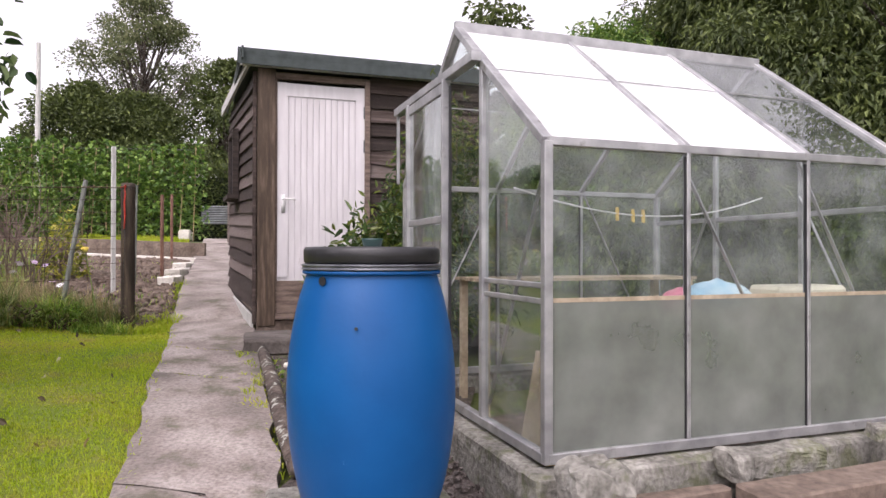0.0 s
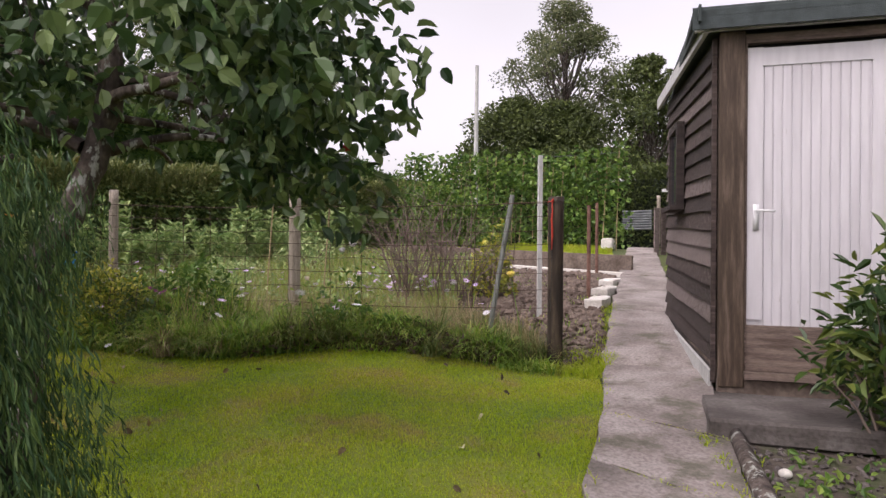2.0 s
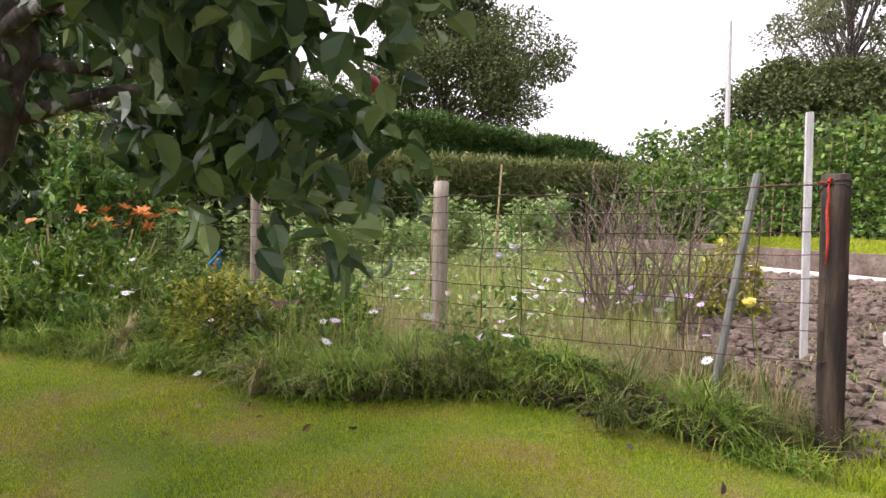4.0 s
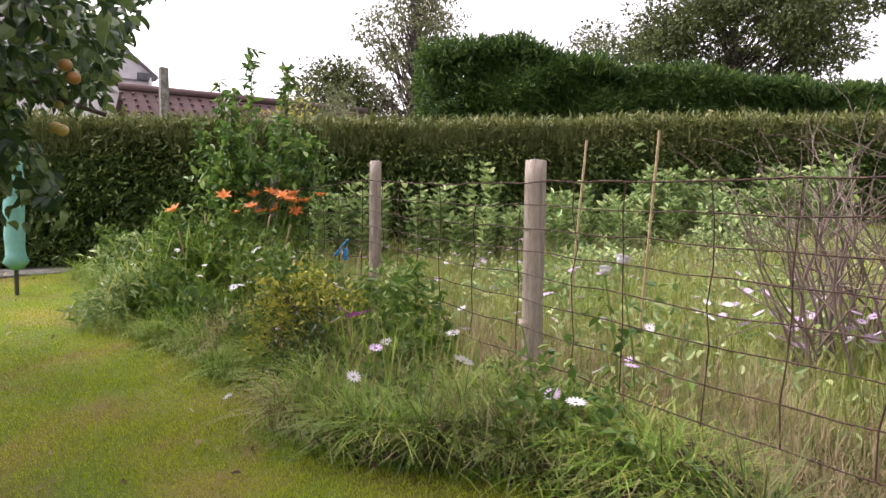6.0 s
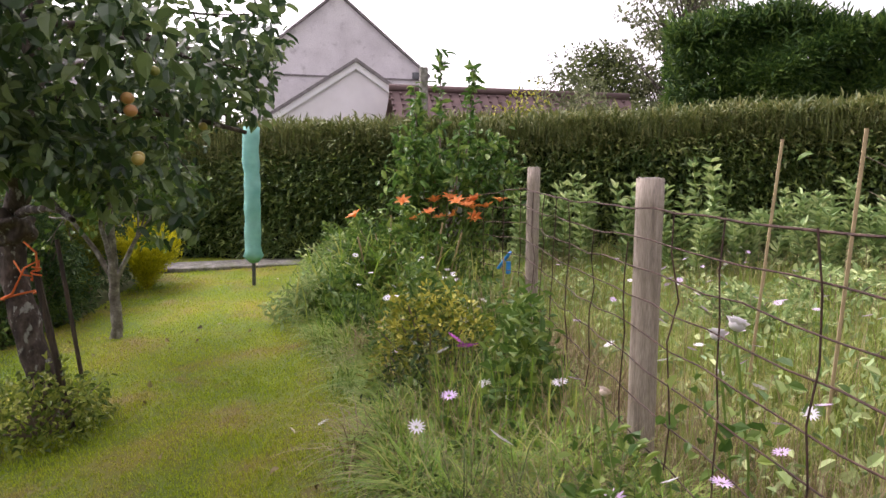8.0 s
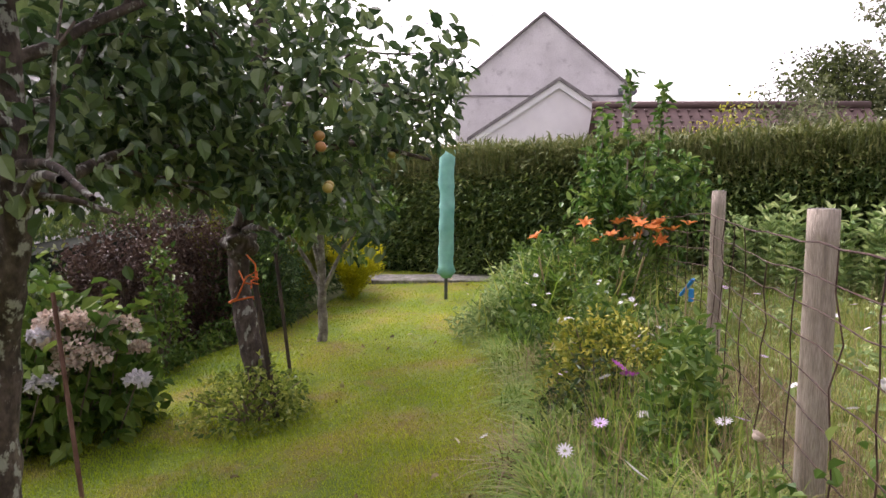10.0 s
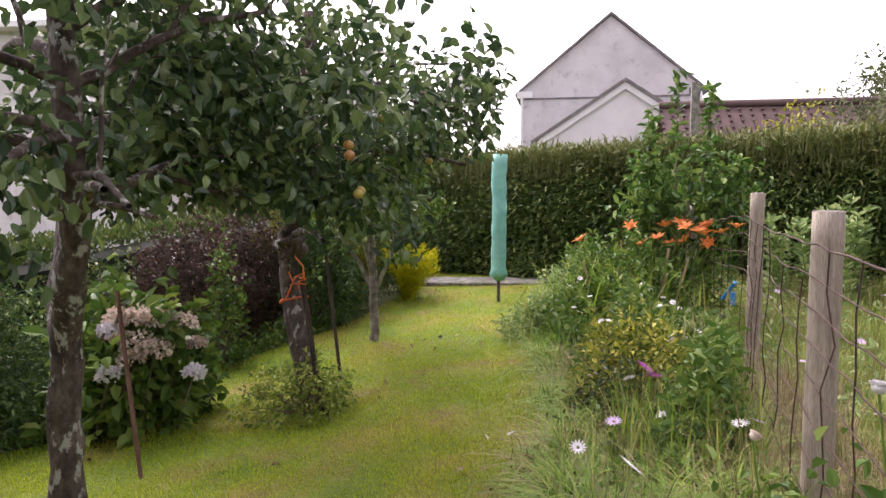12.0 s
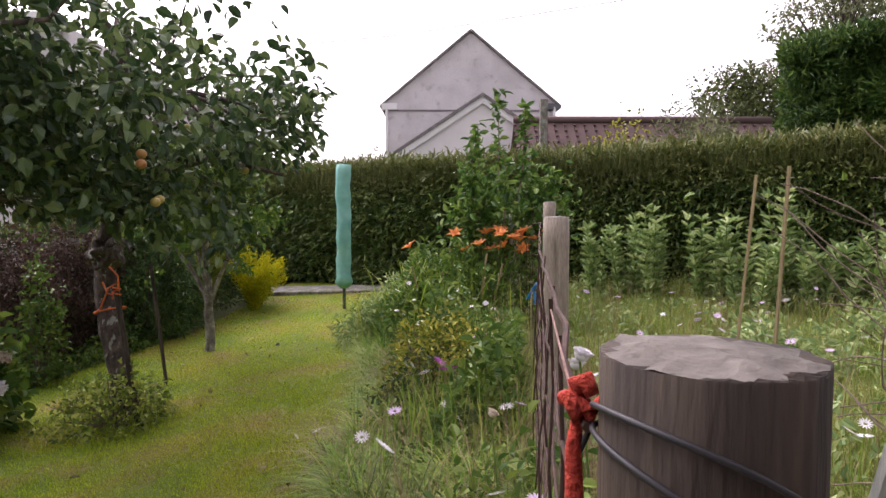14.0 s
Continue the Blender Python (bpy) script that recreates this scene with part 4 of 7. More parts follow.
build_barrel()

# ---- wire fence ----
def wood_post(name, base, top, r, mat, parent=None, label="", lean=(0, 0), seed=0, sides=18, category=""):
    """A round post: rough sides in one mesh, weathered end grain as its top part."""
    rng = np.random.default_rng(seed)
    root = thing(name, pose(base[0], base[1], base[2]), label, category or "post") if parent is None else new(name)
    if parent is not None:
        root.parent = parent
        root.matrix_local = pose(*base)
        if label:
            root["label"] = label
    H = top - base[2]
    n = 14
    pts = [(lean[0] * q, lean[1] * q, -0.1 + (H + 0.1) * q) for q in np.linspace(0, 1, n)]
    g = Geo().tube(pts, np.full(n, r), sides, cap=True, wobble=0.012, rng=rng)
    part("shaft", g, mat, root, smooth=True)
    cap = Geo()
    a = np.arange(sides) * 2 * np.pi / sides
    rr = (r * 0.97) * (1 + 0.015 * rng.standard_normal(sides))
    v = [[lean[0], lean[1], H + 0.004]] + [[lean[0] + rr[i] * 0.6 * math.cos(a[i]), lean[1] + rr[i] * 0.6 * math.sin(a[i]), H + 0.003 + 0.001 * rng.standard_normal()] for i in range(sides)] \
        + [[lean[0] + rr[i] * math.cos(a[i]), lean[1] + rr[i] * math.sin(a[i]), H - 0.0005 + 0.0015 * rng.standard_normal()] for i in range(sides)]
    cap.add(v, [[1 + i, 1 + sides + i, 1 + sides + (i + 1) % sides, 1 + (i + 1) % sides] for i in range(sides)])
    cap.f.setdefault(3, []).append(np.array([[0, 1 + i, 1 + (i + 1) % sides] for i in range(sides)]))
    part("end_grain", cap, M_END, root, smooth=True)
    return root


POSTS = [(-2.90, 6.175), (-4.97, 5.284), (-6.73, 4.553), (-8.87, 3.375)]
TOPS = [1.78, 1.824, 1.899, 1.80]


def build_fence():
    fence = thing("wire_fence", pose(*POSTS[1], gz(*POSTS[1])), "rusty square-mesh wire fence on round timber posts", "fence")
    inv = fence.matrix_world.inverted()
    for (x, y), z, r, s in zip(POSTS[1:], TOPS[1:], (0.05, 0.042, 0.042), (11, 12, 13)):
        p = inv @ Vector((x, y, gz(x, y)))
        wood_post("fence_post", tuple(p), p.z + z - gz(x, y), r, M_POLE, fence, seed=s)
    p = inv @ Vector((-9.05, 3.27, gz(-9.05, 3.27)))
    wood_post("fence_post", tuple(p), p.z + 1.05, 0.04, M_POLE, fence, seed=17)
    rng = np.random.default_rng(8)
    drop = [0.0, 0.11, 0.215, 0.32, 0.435, 0.55, 0.68, 0.82]
    under = [0.045, 0.10, 0.135, 0.13]
    for k, dz in enumerate(drop):
        g = Geo()
        pts = []
        for n, (a, b) in enumerate(zip(POSTS, POSTS[1:])):
            ta, tb = TOPS[n] - under[n], TOPS[n + 1] - under[n + 1]
            for q in np.linspace(0, 1, 13)[:-1]:
                x, y = a[0] + (b[0] - a[0]) * q, a[1] + (b[1] - a[1]) * q
                z = ta + (tb - ta) * q - dz - 0.02 * 4 * q * (1 - q)
                pts.append((x + 0.023 + 0.004 * rng.standard_normal(), y - 0.058 + 0.004 * rng.standard_normal(), z + 0.004 * rng.standard_normal()))
        pts = [tuple(inv @ Vector(p)) for p in pts]
        part("line_wire", g.tube(pts, 0.0036 if k == 0 else 0.0026, 6, wobble=0.05, rng=rng), M_WIRE, fence)
        if k == len(drop) - 1:
            low = pts
        if k == 0:
            high = pts
    L, H = np.array(low), np.array(high)
    cum = np.concatenate([[0], np.cumsum(np.linalg.norm(np.diff(H[:, :2], axis=0), axis=1))])
    s = 0.30
    while s < cum[-1]:
        a = np.array([np.interp(s, cum, H[:, i]) for i in range(3)])
        b = np.array([np.interp(s + 0.02 * rng.standard_normal(), cum, L[:, i]) for i in range(3)])
        if rng.random() < 0.25:
            a = a * 0.85 + b * 0.15
        pts = [a + (b - a) * q + 0.006 * rng.standard_normal(3) for q in np.linspace(0, 1, 7)]
        part("stay_wire", Geo().tube(pts, 0.0026, 6), M_WIRE, fence)
        s += 0.27 + 0.14 * rng.random()


build_fence()


def build_gatepost():
    x, y = POSTS[0]
    post = wood_post("gate_post", (x, y, gz(x, y)), 1.777, 0.060, M_POLE_DARK, label="dark weathered round gate post with a frayed grey top", seed=21, sides=40)
    H = 1.785 - gz(x, y)
    M0 = pose(x, y, gz(x, y))
    # red rope, knotted at the post's side, and black cable looped round it
    w = np.array([-0.88, -0.48])
    side = np.array([0.48, -0.88])
    kx, ky = -0.035 + 0.0, -0.085
    rope = thing("red_rope", pose(x, y, 1.782), "frayed red rope knotted round the gate post", "rope")
    part("knot", Geo().tube([(0.012, -0.062, -0.034), (0.011, -0.067, -0.026), (0.009, -0.072, -0.030), (0.008, -0.076, -0.040), (0.010, -0.071, -0.047), (0.012, -0.065, -0.043), (0.009, -0.074, -0.037), (0.006, -0.084, -0.040)],
                            [0.004, 0.0062, 0.0068, 0.0065, 0.0068, 0.0065, 0.0065, 0.004], 12, wobble=0.06, rng=np.random.default_rng(1)), M_RED_ROPE, rope, smooth=True)
    part("tail", Geo().tube([(0.009, -0.072, -0.042), (0.008, -0.075, -0.070), (0.010, -0.073, -0.11), (0.006, -0.078, -0.18), (0.010, -0.074, -0.30), (0.006, -0.078, -0.42)], [0.003, 0.005, 0.006, 0.007, 0.007, 0.004], 10, wobble=0.08, rng=np.random.default_rng(2)), M_RED_ROPE, rope, smooth=True)
    part("loop", Geo().tube([(0.065 * math.cos(a), 0.065 * math.sin(a), -0.045 + 0.006 * math.sin(2 * a)) for a in np.linspace(2.2, 4.9, 22)], 0.0035, 8), M_RED_ROPE, rope, smooth=True)
    pale = thing("faded_rope", pose(x, y, 1.782), "faded pinkish rope tied along the top fence wire", "rope")
    a, b = Vector((0.006, -0.076, -0.040)), Vector((POSTS[1][0] - x + 0.023, POSTS[1][1] - y - 0.064, -0.065))
    part("strand", Geo().tube([tuple(a.lerp(b, q) + Vector((0, 0, -0.02 * 4 * q * (1 - q)))) for q in np.linspace(0, 0.22, 10)], 0.0012, 8), M_PINK_ROPE, pale, smooth=True)
    cable = thing("black_cable", pose(x, y, 1.782), "black cable looped round the gate post", "cable")
    for lift, peak in ((0.031, -35), (0.050, -60)):
        az = np.linspace(-150, 140, 50)
        part("turn", Geo().tube([(0.0628 * math.cos(radians(t)), 0.0628 * math.sin(radians(t)), -lift - 4.2e-6 * (t - peak) ** 2) for t in az], 0.0019, 8), M_CABLE, cable, smooth=True)
    part("hanging_end", Geo().tube([(0.012, -0.062, -0.05), (0.004, -0.076, -0.08), (0.0, -0.080, -0.18), (0.01, -0.075, -0.5), (0.0, -0.08, -0.9)], 0.002, 8), M_CABLE, cable, smooth=True)
    # stakes by the gate
    def stake(name, base, top, r, mat, label, sides=8, group=""):
        o = thing(name, pose(*base), label, "stake", group)
        d = [top[i] - base[i] for i in range(3)]
        part("shaft", Geo().tube([(-d[0] * 0.05, -d[1] * 0.05, -0.1), (d[0] * 0.5, d[1] * 0.5, d[2] * 0.5), tuple(d)], r, sides), mat, o)
        return o
    stake("rusty_stake", (-3.06, 6.42, gz(-3.06, 6.42)), (-3.10, 6.42, 1.76), 0.012, M_RUST, "thin rusty iron stake beside the gate post")
    stake("leaning_stake", (-3.50, 6.10, gz(-3.5, 6.1)), (-3.42, 6.36, 1.83), 0.022, M_GREENPOST, "grey-green metal stake leaning at the end of the fence")
    stake("pale_post", (-3.68, 7.28, gz(-3.68, 7.28)), (-3.68, 7.28, 2.30), 0.028, M_WHITEPOST, "pale square post standing in the plot", 4)
    stake("green_stake", (-3.80, 7.95, gz(-3.8, 7.95)), (-3.78, 7.95, 1.95), 0.012, M_GREENPOST, "thin green stake in the plot", 6)
    stake("rusty_stake", (-3.72, 8.45, gz(-3.72, 8.45)), (-3.72, 8.45, 1.88), 0.022, M_RUST, "rusty iron stake in the vegetable plot", 6, "plot stakes")
    stake("rusty_stake", (-4.55, 10.42, gz(-4.55, 10.42)), (-4.55, 10.42, 2.06), 0.022, M_RUST, "rusty iron stake by the timber edging", 6, "plot stakes")
    stake("bamboo_cane", (-6.03, 5.78, gz(-6.03, 5.78)), (-6.03, 5.88, 2.02), 0.008, M_DRY, "tall dry cane leaning in the flower meadow", 5, "garden canes")
    stake("bamboo_cane", (-5.42, 6.00, gz(-5.42, 6.0)), (-5.36, 6.06, 2.02), 0.008, M_DRY, "tall dry cane leaning in the flower meadow", 5, "garden canes")


build_gatepost()


# ---- hedges ----
def hedge(name, line, width, height, leaf_mat, n_leaf, leaf, label, seed, top_mat=None, shaggy=0.25, front=1, core=True, ratio=0.45, top_zone=0.0, out_len=0.4, lump=0.10, group=""):
    """A clipped hedge along a line (x, y, height of its top above datum); the leaves point outwards, loose shoots stand on top."""
    rng = np.random.default_rng(seed)
    h = thing(name, pose(line[0][0], line[0][1], gz(line[0][0], line[0][1])), label, "hedge", group)
    o = np.array(h.matrix_world.translation)
    P = np.array([(x, y) for x, y, _ in line], float)
    E = np.array([e - gz(x, y) - height for x, y, e in line], float)
    cum = np.concatenate([[0], np.cumsum(np.linalg.norm(np.diff(P, axis=0), axis=1))])
    def at(s):
        return np.stack([np.interp(s, cum, P[:, 0]), np.interp(s, cum, P[:, 1])], 1), np.interp(s, cum, E)
    d = unit(P[-1] - P[0])
    nrm = np.array([d[1], -d[0]]) * front
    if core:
        # a closed dark block standing for the shade behind the leaves
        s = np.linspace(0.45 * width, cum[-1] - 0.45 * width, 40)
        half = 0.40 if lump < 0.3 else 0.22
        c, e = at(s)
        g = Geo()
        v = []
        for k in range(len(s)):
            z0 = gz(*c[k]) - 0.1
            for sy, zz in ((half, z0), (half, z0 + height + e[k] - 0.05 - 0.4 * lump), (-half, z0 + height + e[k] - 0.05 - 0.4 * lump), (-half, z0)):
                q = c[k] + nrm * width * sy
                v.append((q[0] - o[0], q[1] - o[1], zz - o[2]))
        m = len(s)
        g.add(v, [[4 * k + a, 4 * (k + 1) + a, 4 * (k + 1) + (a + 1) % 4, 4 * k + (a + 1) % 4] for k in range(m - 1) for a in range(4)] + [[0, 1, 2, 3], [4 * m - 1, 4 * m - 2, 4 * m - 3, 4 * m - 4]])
        part("inner_growth", g, M_SHADE_CORE, h, "dark inner twigs of the hedge")
    # face leaves
    s = rng.uniform(0, cum[-1], n_leaf)
    c, e = at(s)
    gr = ground(c[:, 0], c[:, 1])
    hh = height + e
    top = rng.random(n_leaf) < 0.22
    z = rng.random(n_leaf) ** 0.9 * hh
    lumps = np.array([noise.noise(Vector((a * 0.9, b * 1.4, seed))) for a, b in zip(s, z)])
    off = width * 0.5 * (1 - 0.25 * (z / hh) ** 3) + lumps * lump + rng.standard_normal(n_leaf) * 0.035
    off = np.where(top | (s < 0.45 * width) | (s > cum[-1] - 0.45 * width), rng.uniform(-0.5, 0.5, n_leaf) * width, off)
    z = np.where(top, hh + 0.5 * lump * lumps + 0.05 * rng.standard_normal(n_leaf), z)
    p = np.stack([c[:, 0] + nrm[0] * off - o[0], c[:, 1] + nrm[1] * off - o[1], gr + z - o[2]], 1)
    out = np.where(top[:, None], np.array([[0, 0, 1.4]]), np.array([[nrm[0], nrm[1], 0.25]]) * 1.2)
    lower = np.ones(n_leaf, bool) if not top_mat else (z < hh - top_zone + 0.22 * lumps + 0.14 * rng.standard_normal(n_leaf))
    for sel, mat, nm in ((lower, leaf_mat, "foliage"), (~lower, top_mat, "shoot_layer")):
        if sel.any():
            g = Geo()
            add_leaves(g, p[sel], rng, leaf, ratio, out[sel], jitter=out_len, lite=True)
            if nm == "shoot_layer":
                k = int(n_leaf * 0.55)
                s2 = rng.uniform(0, cum[-1], k)
                c2, e2 = at(s2)
                o2 = rng.uniform(-0.5, 0.55, k) * width
                q = np.stack([c2[:, 0] + nrm[0] * o2 - o[0], c2[:, 1] + nrm[1] * o2 - o[1], ground(c2[:, 0], c2[:, 1]) + height + e2 - 0.14 - 0.25 * rng.random(k) ** 2 - o[2]], 1)
                add_blades(g, q, shaggy * rng.uniform(0.5, 1.4, k), np.full(k, 0.007), rng.uniform(0.1, 1.1, k), rng)
            part(nm, g, mat, h, kind="stuff")
    return h


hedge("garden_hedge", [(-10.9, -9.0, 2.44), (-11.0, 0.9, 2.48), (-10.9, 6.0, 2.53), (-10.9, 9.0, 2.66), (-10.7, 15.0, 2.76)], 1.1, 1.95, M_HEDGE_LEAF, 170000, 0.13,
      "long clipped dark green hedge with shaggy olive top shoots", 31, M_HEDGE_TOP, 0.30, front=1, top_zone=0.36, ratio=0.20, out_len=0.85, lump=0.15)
hedge("conifer_hedge", [(-14.3, 5.4, 4.05), (-14.1, 6.3, 4.2), (-14.0, 9.0, 3.85), (-14.0, 14.6, 3.5), (-14.0, 16.0, 3.2)], 1.8, 3.0, M_CONIFER, 150000, 0.16,
      "tall dense dark green conifer hedge", 32, None, 0.2, front=1, lump=0.75, ratio=0.24, out_len=0.9)


# ---- trees ----
CLEAR = [None]


def grow(rng, start, direction, length, radius, depth, spread, segs=6, droop=0.0, tips=None, geo=None, shrink=0.62, kids=3, min_r=0.004, wander=0.25, sides=7):
    """A limb and, from it, its side limbs; fills tips with (place, direction) for the leaves."""
    p = np.array(start, float)
    d = unit(np.array(direction, float))
    pts, dirs = [p.copy()], [d.copy()]
    for k in range(segs):
        d = unit(d + wander * rng.standard_normal(3) / segs ** 0.5 + np.array([0, 0, -droop / segs]))
        p = p + d * length / segs
        pts.append(p.copy())
        dirs.append(d.copy())
    radii = np.linspace(radius, max(radius * 0.45, min_r * 0.6), len(pts))
    n = len(pts)
    if CLEAR[0] is not None and radius < 0.022:
        ok = CLEAR[0](np.array(pts))
        n = len(pts) if ok.all() else int(np.argmin(ok))
    if radius > min_r * 0.8 and n > 1:
        geo.tube(pts[:n], radii[:n], sides if radius > 0.02 else 5, cap=False)
    if depth == 0:
        for a, b in zip(pts[1:], dirs[1:]):
            tips.append((a, b))
        return
    for k in range(kids):
        q = rng.uniform(0.35, 1.0) if k else 1.0
        i = min(int(q * segs), segs)
        b = unit(dirs[i] + spread * rng.standard_normal(3))
        grow(rng, pts[i], b, length * shrink * rng.uniform(0.75, 1.2), radii[i] * 0.65, depth - 1, spread, max(3, segs - 1), droop, tips, geo, shrink, kids, min_r, wander, sides)


def tip_leaves(geo, tips, rng, per_tip, size, ratio, blur, droop=0.3, origin=(0, 0, 0), keep=None, fold=0.25, bend=0.25):
    T = np.array([t[0] for t in tips])
    D = np.array([t[1] for t in tips])
    idx = rng.integers(0, len(T), int(len(T) * per_tip))
    p = T[idx] + rng.standard_normal((len(idx), 3)) * blur
    d = D[idx]
    if keep is not None:
        k = keep(p)
        p, d = p[k], d[k]
    add_leaves(geo, p - np.array(origin), rng, size, ratio, d * 0.8, droop=droop, jitter=0.8, fold=fold, bend=bend, fine=True)


def apple_tree(name, base, trunk, limbs, leaf, per_tip, label, seed, keep=None, depth=3, apples=(), mat=None, droop=0.35, kids=3, blur=0.06, trunk_r=0.075, bark=None):
    rng = np.random.default_rng(seed)
    z0 = gz(base[0], base[1])
    root = thing(name, pose(base[0], base[1], z0), label, "tree")
    o = np.array([base[0], base[1], z0])
    g = Geo()
    T = np.array(trunk, float)
    q = np.linspace(0, len(T) - 1, 26)
    pts = np.stack([np.interp(q, np.arange(len(T)), T[:, i]) for i in range(3)], 1)
    rr = np.interp(q, np.arange(len(T)), np.linspace(trunk_r, trunk_r * 0.66, len(T)))
    for k in range(1, 25):
        pts[k] = pts[k] + 0.022 * np.array([noise.noise(Vector((k * 0.45, seed, 0))), noise.noise(Vector((k * 0.45, 0, seed))), 0])
        rr[k] *= 1 + 0.22 * noise.noise(Vector((k * 0.8, 7, seed)))
    rr[0] *= 1.4
    rr[1] *= 1.15
    g.tube(pts - o, rr, 16, cap=True, wobble=0.045, rng=rng)
    part("trunk", g, bark or M_BARK, root, smooth=True)
    tips, lg = [], Geo()
    CLEAR[0] = keep
    for start, direction, length, radius in limbs:
        grow(rng, np.array(start), direction, length, radius, depth, 0.55, 6, droop, tips, lg, kids=kids)
    CLEAR[0] = None
    for b in range(len(lg.v)):
        lg.v[b] = lg.v[b] - o
    part("branchwork", lg, bark or M_BARK, root, smooth=True)
    lf = Geo()
    tip_leaves(lf, tips, rng, per_tip, leaf, 0.66, blur, 0.25, o, keep)
    part("leaves", lf, mat or M_APPLE_LEAF, root, kind="stuff")
    for k, (x, y, z, m) in enumerate(apples):
        part("apple", Geo().ball((0, 0, 0), (0.025, 0.025, 0.023), 14, 10), m, root, at=pose(x - o[0], y - o[1], z - o[2]), smooth=True)
    return root


def clear_of_walk(p):
    """Keeps leaves away from the walked line, and lets the crown hang no lower than it does."""
    W = np.array([e for _, e, *_ in PATH])
    d = np.min(np.linalg.norm(p[:, None] - W[None], axis=2), axis=1)
    return d > 0.8


def keep_a(p):
    """The crown is lopped along the lawn's side."""
    return clear_of_walk(p) & (p[:, 2] > np.where((np.hypot(p[:, 0] + 2.75, p[:, 1] - 3.6) < 0.45) | (np.hypot(p[:, 0] + 3.82, p[:, 1] - 2.9) < 0.22), 1.50, 1.88) + 0.1 * np.sin(p[:, 0] * 5 + p[:, 1] * 3)) & (p[:, 1] < 3.45 + 0.23 * (p[:, 0] + 3.5))


def keep_b(p):
    return clear_of_walk(p) & (p[:, 2] > 1.66 + 0.18 * np.sin(p[:, 0] * 5)) & (p[:, 1] < np.where(p[:, 2] > 2.15, 3.40, 2.92) + 0.42 * (p[:, 0] + 5.3) + 0.12 * np.sin(p[:, 2] * 5))


apple_tree("apple_tree", (-3.505, 2.632), [(-3.505, 2.632, 0.28), (-3.505, 2.64, 0.7), (-3.51, 2.655, 1.0), (-3.512, 2.68, 1.27), (-3.49, 2.82, 1.52), (-3.48, 2.92, 1.77), (-3.46, 2.97, 2.05), (-3.45, 2.94, 2.5), (-3.48, 2.90, 3.0)],
           [((-3.46, 2.95, 2.1), (-0.7, -0.45, 0.35), 0.95, 0.028), ((-3.46, 2.95, 2.3), (-0.9, 0.2, 0.5), 0.9, 0.026), ((-3.512, 2.66, 1.20), (-0.10, -0.62, 0.78), 0.95, 0.052), ((-3.47, 2.95, 2.1), (0.75, 0.75, 0.05), 1.0, 0.024), ((-3.47, 2.95, 1.95), (0.35, 1.0, 0.1), 0.8, 0.022),
            ((-3.50, 2.87, 1.75), (0.1, 1.0, 0.55), 0.75, 0.030), ((-3.50, 2.87, 1.80), (-1.0, -0.35, 0.5), 0.95, 0.036), ((-3.47, 2.92, 2.0), (0.85, 0.3, 0.35), 0.85, 0.030), ((-3.46, 2.93, 2.1), (0.7, 0.7, 0.15), 0.75, 0.024),
            ((-3.45, 2.93, 2.4), (0.2, -1.0, 0.5), 0.95, 0.030), ((-3.45, 2.93, 2.5), (-0.7, 0.4, 0.7), 0.85, 0.028), ((-3.48, 2.9, 2.9), (0.5, 0.4, 0.8), 0.8, 0.026), ((-3.48, 2.9, 3.0), (-0.4, -0.5, 0.9), 0.9, 0.026),
            ((-3.46, 2.93, 2.3), (1.0, -0.2, 0.3), 0.9, 0.026), ((-3.52, 2.85, 1.9), (-0.5, -1.0, 0.3), 0.9, 0.028), ((-3.46, 2.93, 2.6), (0.9, 0.5, 0.5), 0.8, 0.024)],
           0.076, 14.0, "lichened old apple tree with drooping leafy branches", 41, keep_a, apples=[(-2.66, 3.70, 1.83, M_REDAPPLE)], blur=0.15, trunk_r=0.074)

apple_tree("apple_tree", (-5.30, 2.05), [(-5.30, 2.05, 0.30), (-5.30, 1.99, 0.67), (-5.30, 1.88, 1.02), (-5.31, 1.80, 1.27), (-5.32, 1.80, 1.55), (-5.30, 1.98, 1.95), (-5.25, 2.1, 2.5), (-5.3, 2.1, 3.1)],
           [((-5.32, 1.82, 1.58), (0.3, 1.0, 0.45), 0.85, 0.030), ((-5.27, 2.05, 2.2), (-0.45, 1.0, 0.25), 1.15, 0.026), ((-5.31, 1.90, 1.75), (1.0, 0.25, 0.6), 0.95, 0.030), ((-5.30, 2.05, 2.0), (-0.6, 0.9, 0.45), 0.85, 0.030), ((-5.27, 2.08, 2.3), (-1.0, -0.3, 0.5), 1.0, 0.028),
            ((-5.25, 2.1, 2.5), (0.7, -0.6, 0.7), 0.95, 0.028), ((-5.27, 2.1, 2.6), (-0.2, 0.9, 0.35), 0.85, 0.026), ((-5.3, 2.1, 2.9), (0.2, -0.3, 0.9), 0.8, 0.024), ((-5.3, 2.1, 2.6), (-0.9, 0.7, 0.35), 0.95, 0.026),
            ((-5.3, 2.1, 2.1), (0.9, 0.8, 0.15), 0.8, 0.024), ((-5.3, 2.1, 2.3), (0.1, -1.0, 0.3), 0.9, 0.024)],
           0.082, 12.0, "old apple tree with a dark canker and ripening apples", 42, keep_b, blur=0.12, trunk_r=0.082,
           apples=[(-4.50, 3.40, 2.11, M_APPLE), (-4.47, 3.44, 2.06, M_APPLE), (-4.68, 3.28, 1.90, M_APPLE), (-4.62, 3.33, 1.885, M_APPLE), (-5.0, 3.1, 2.3, M_APPLE), (-5.6, 2.9, 2.1, M_APPLE)])


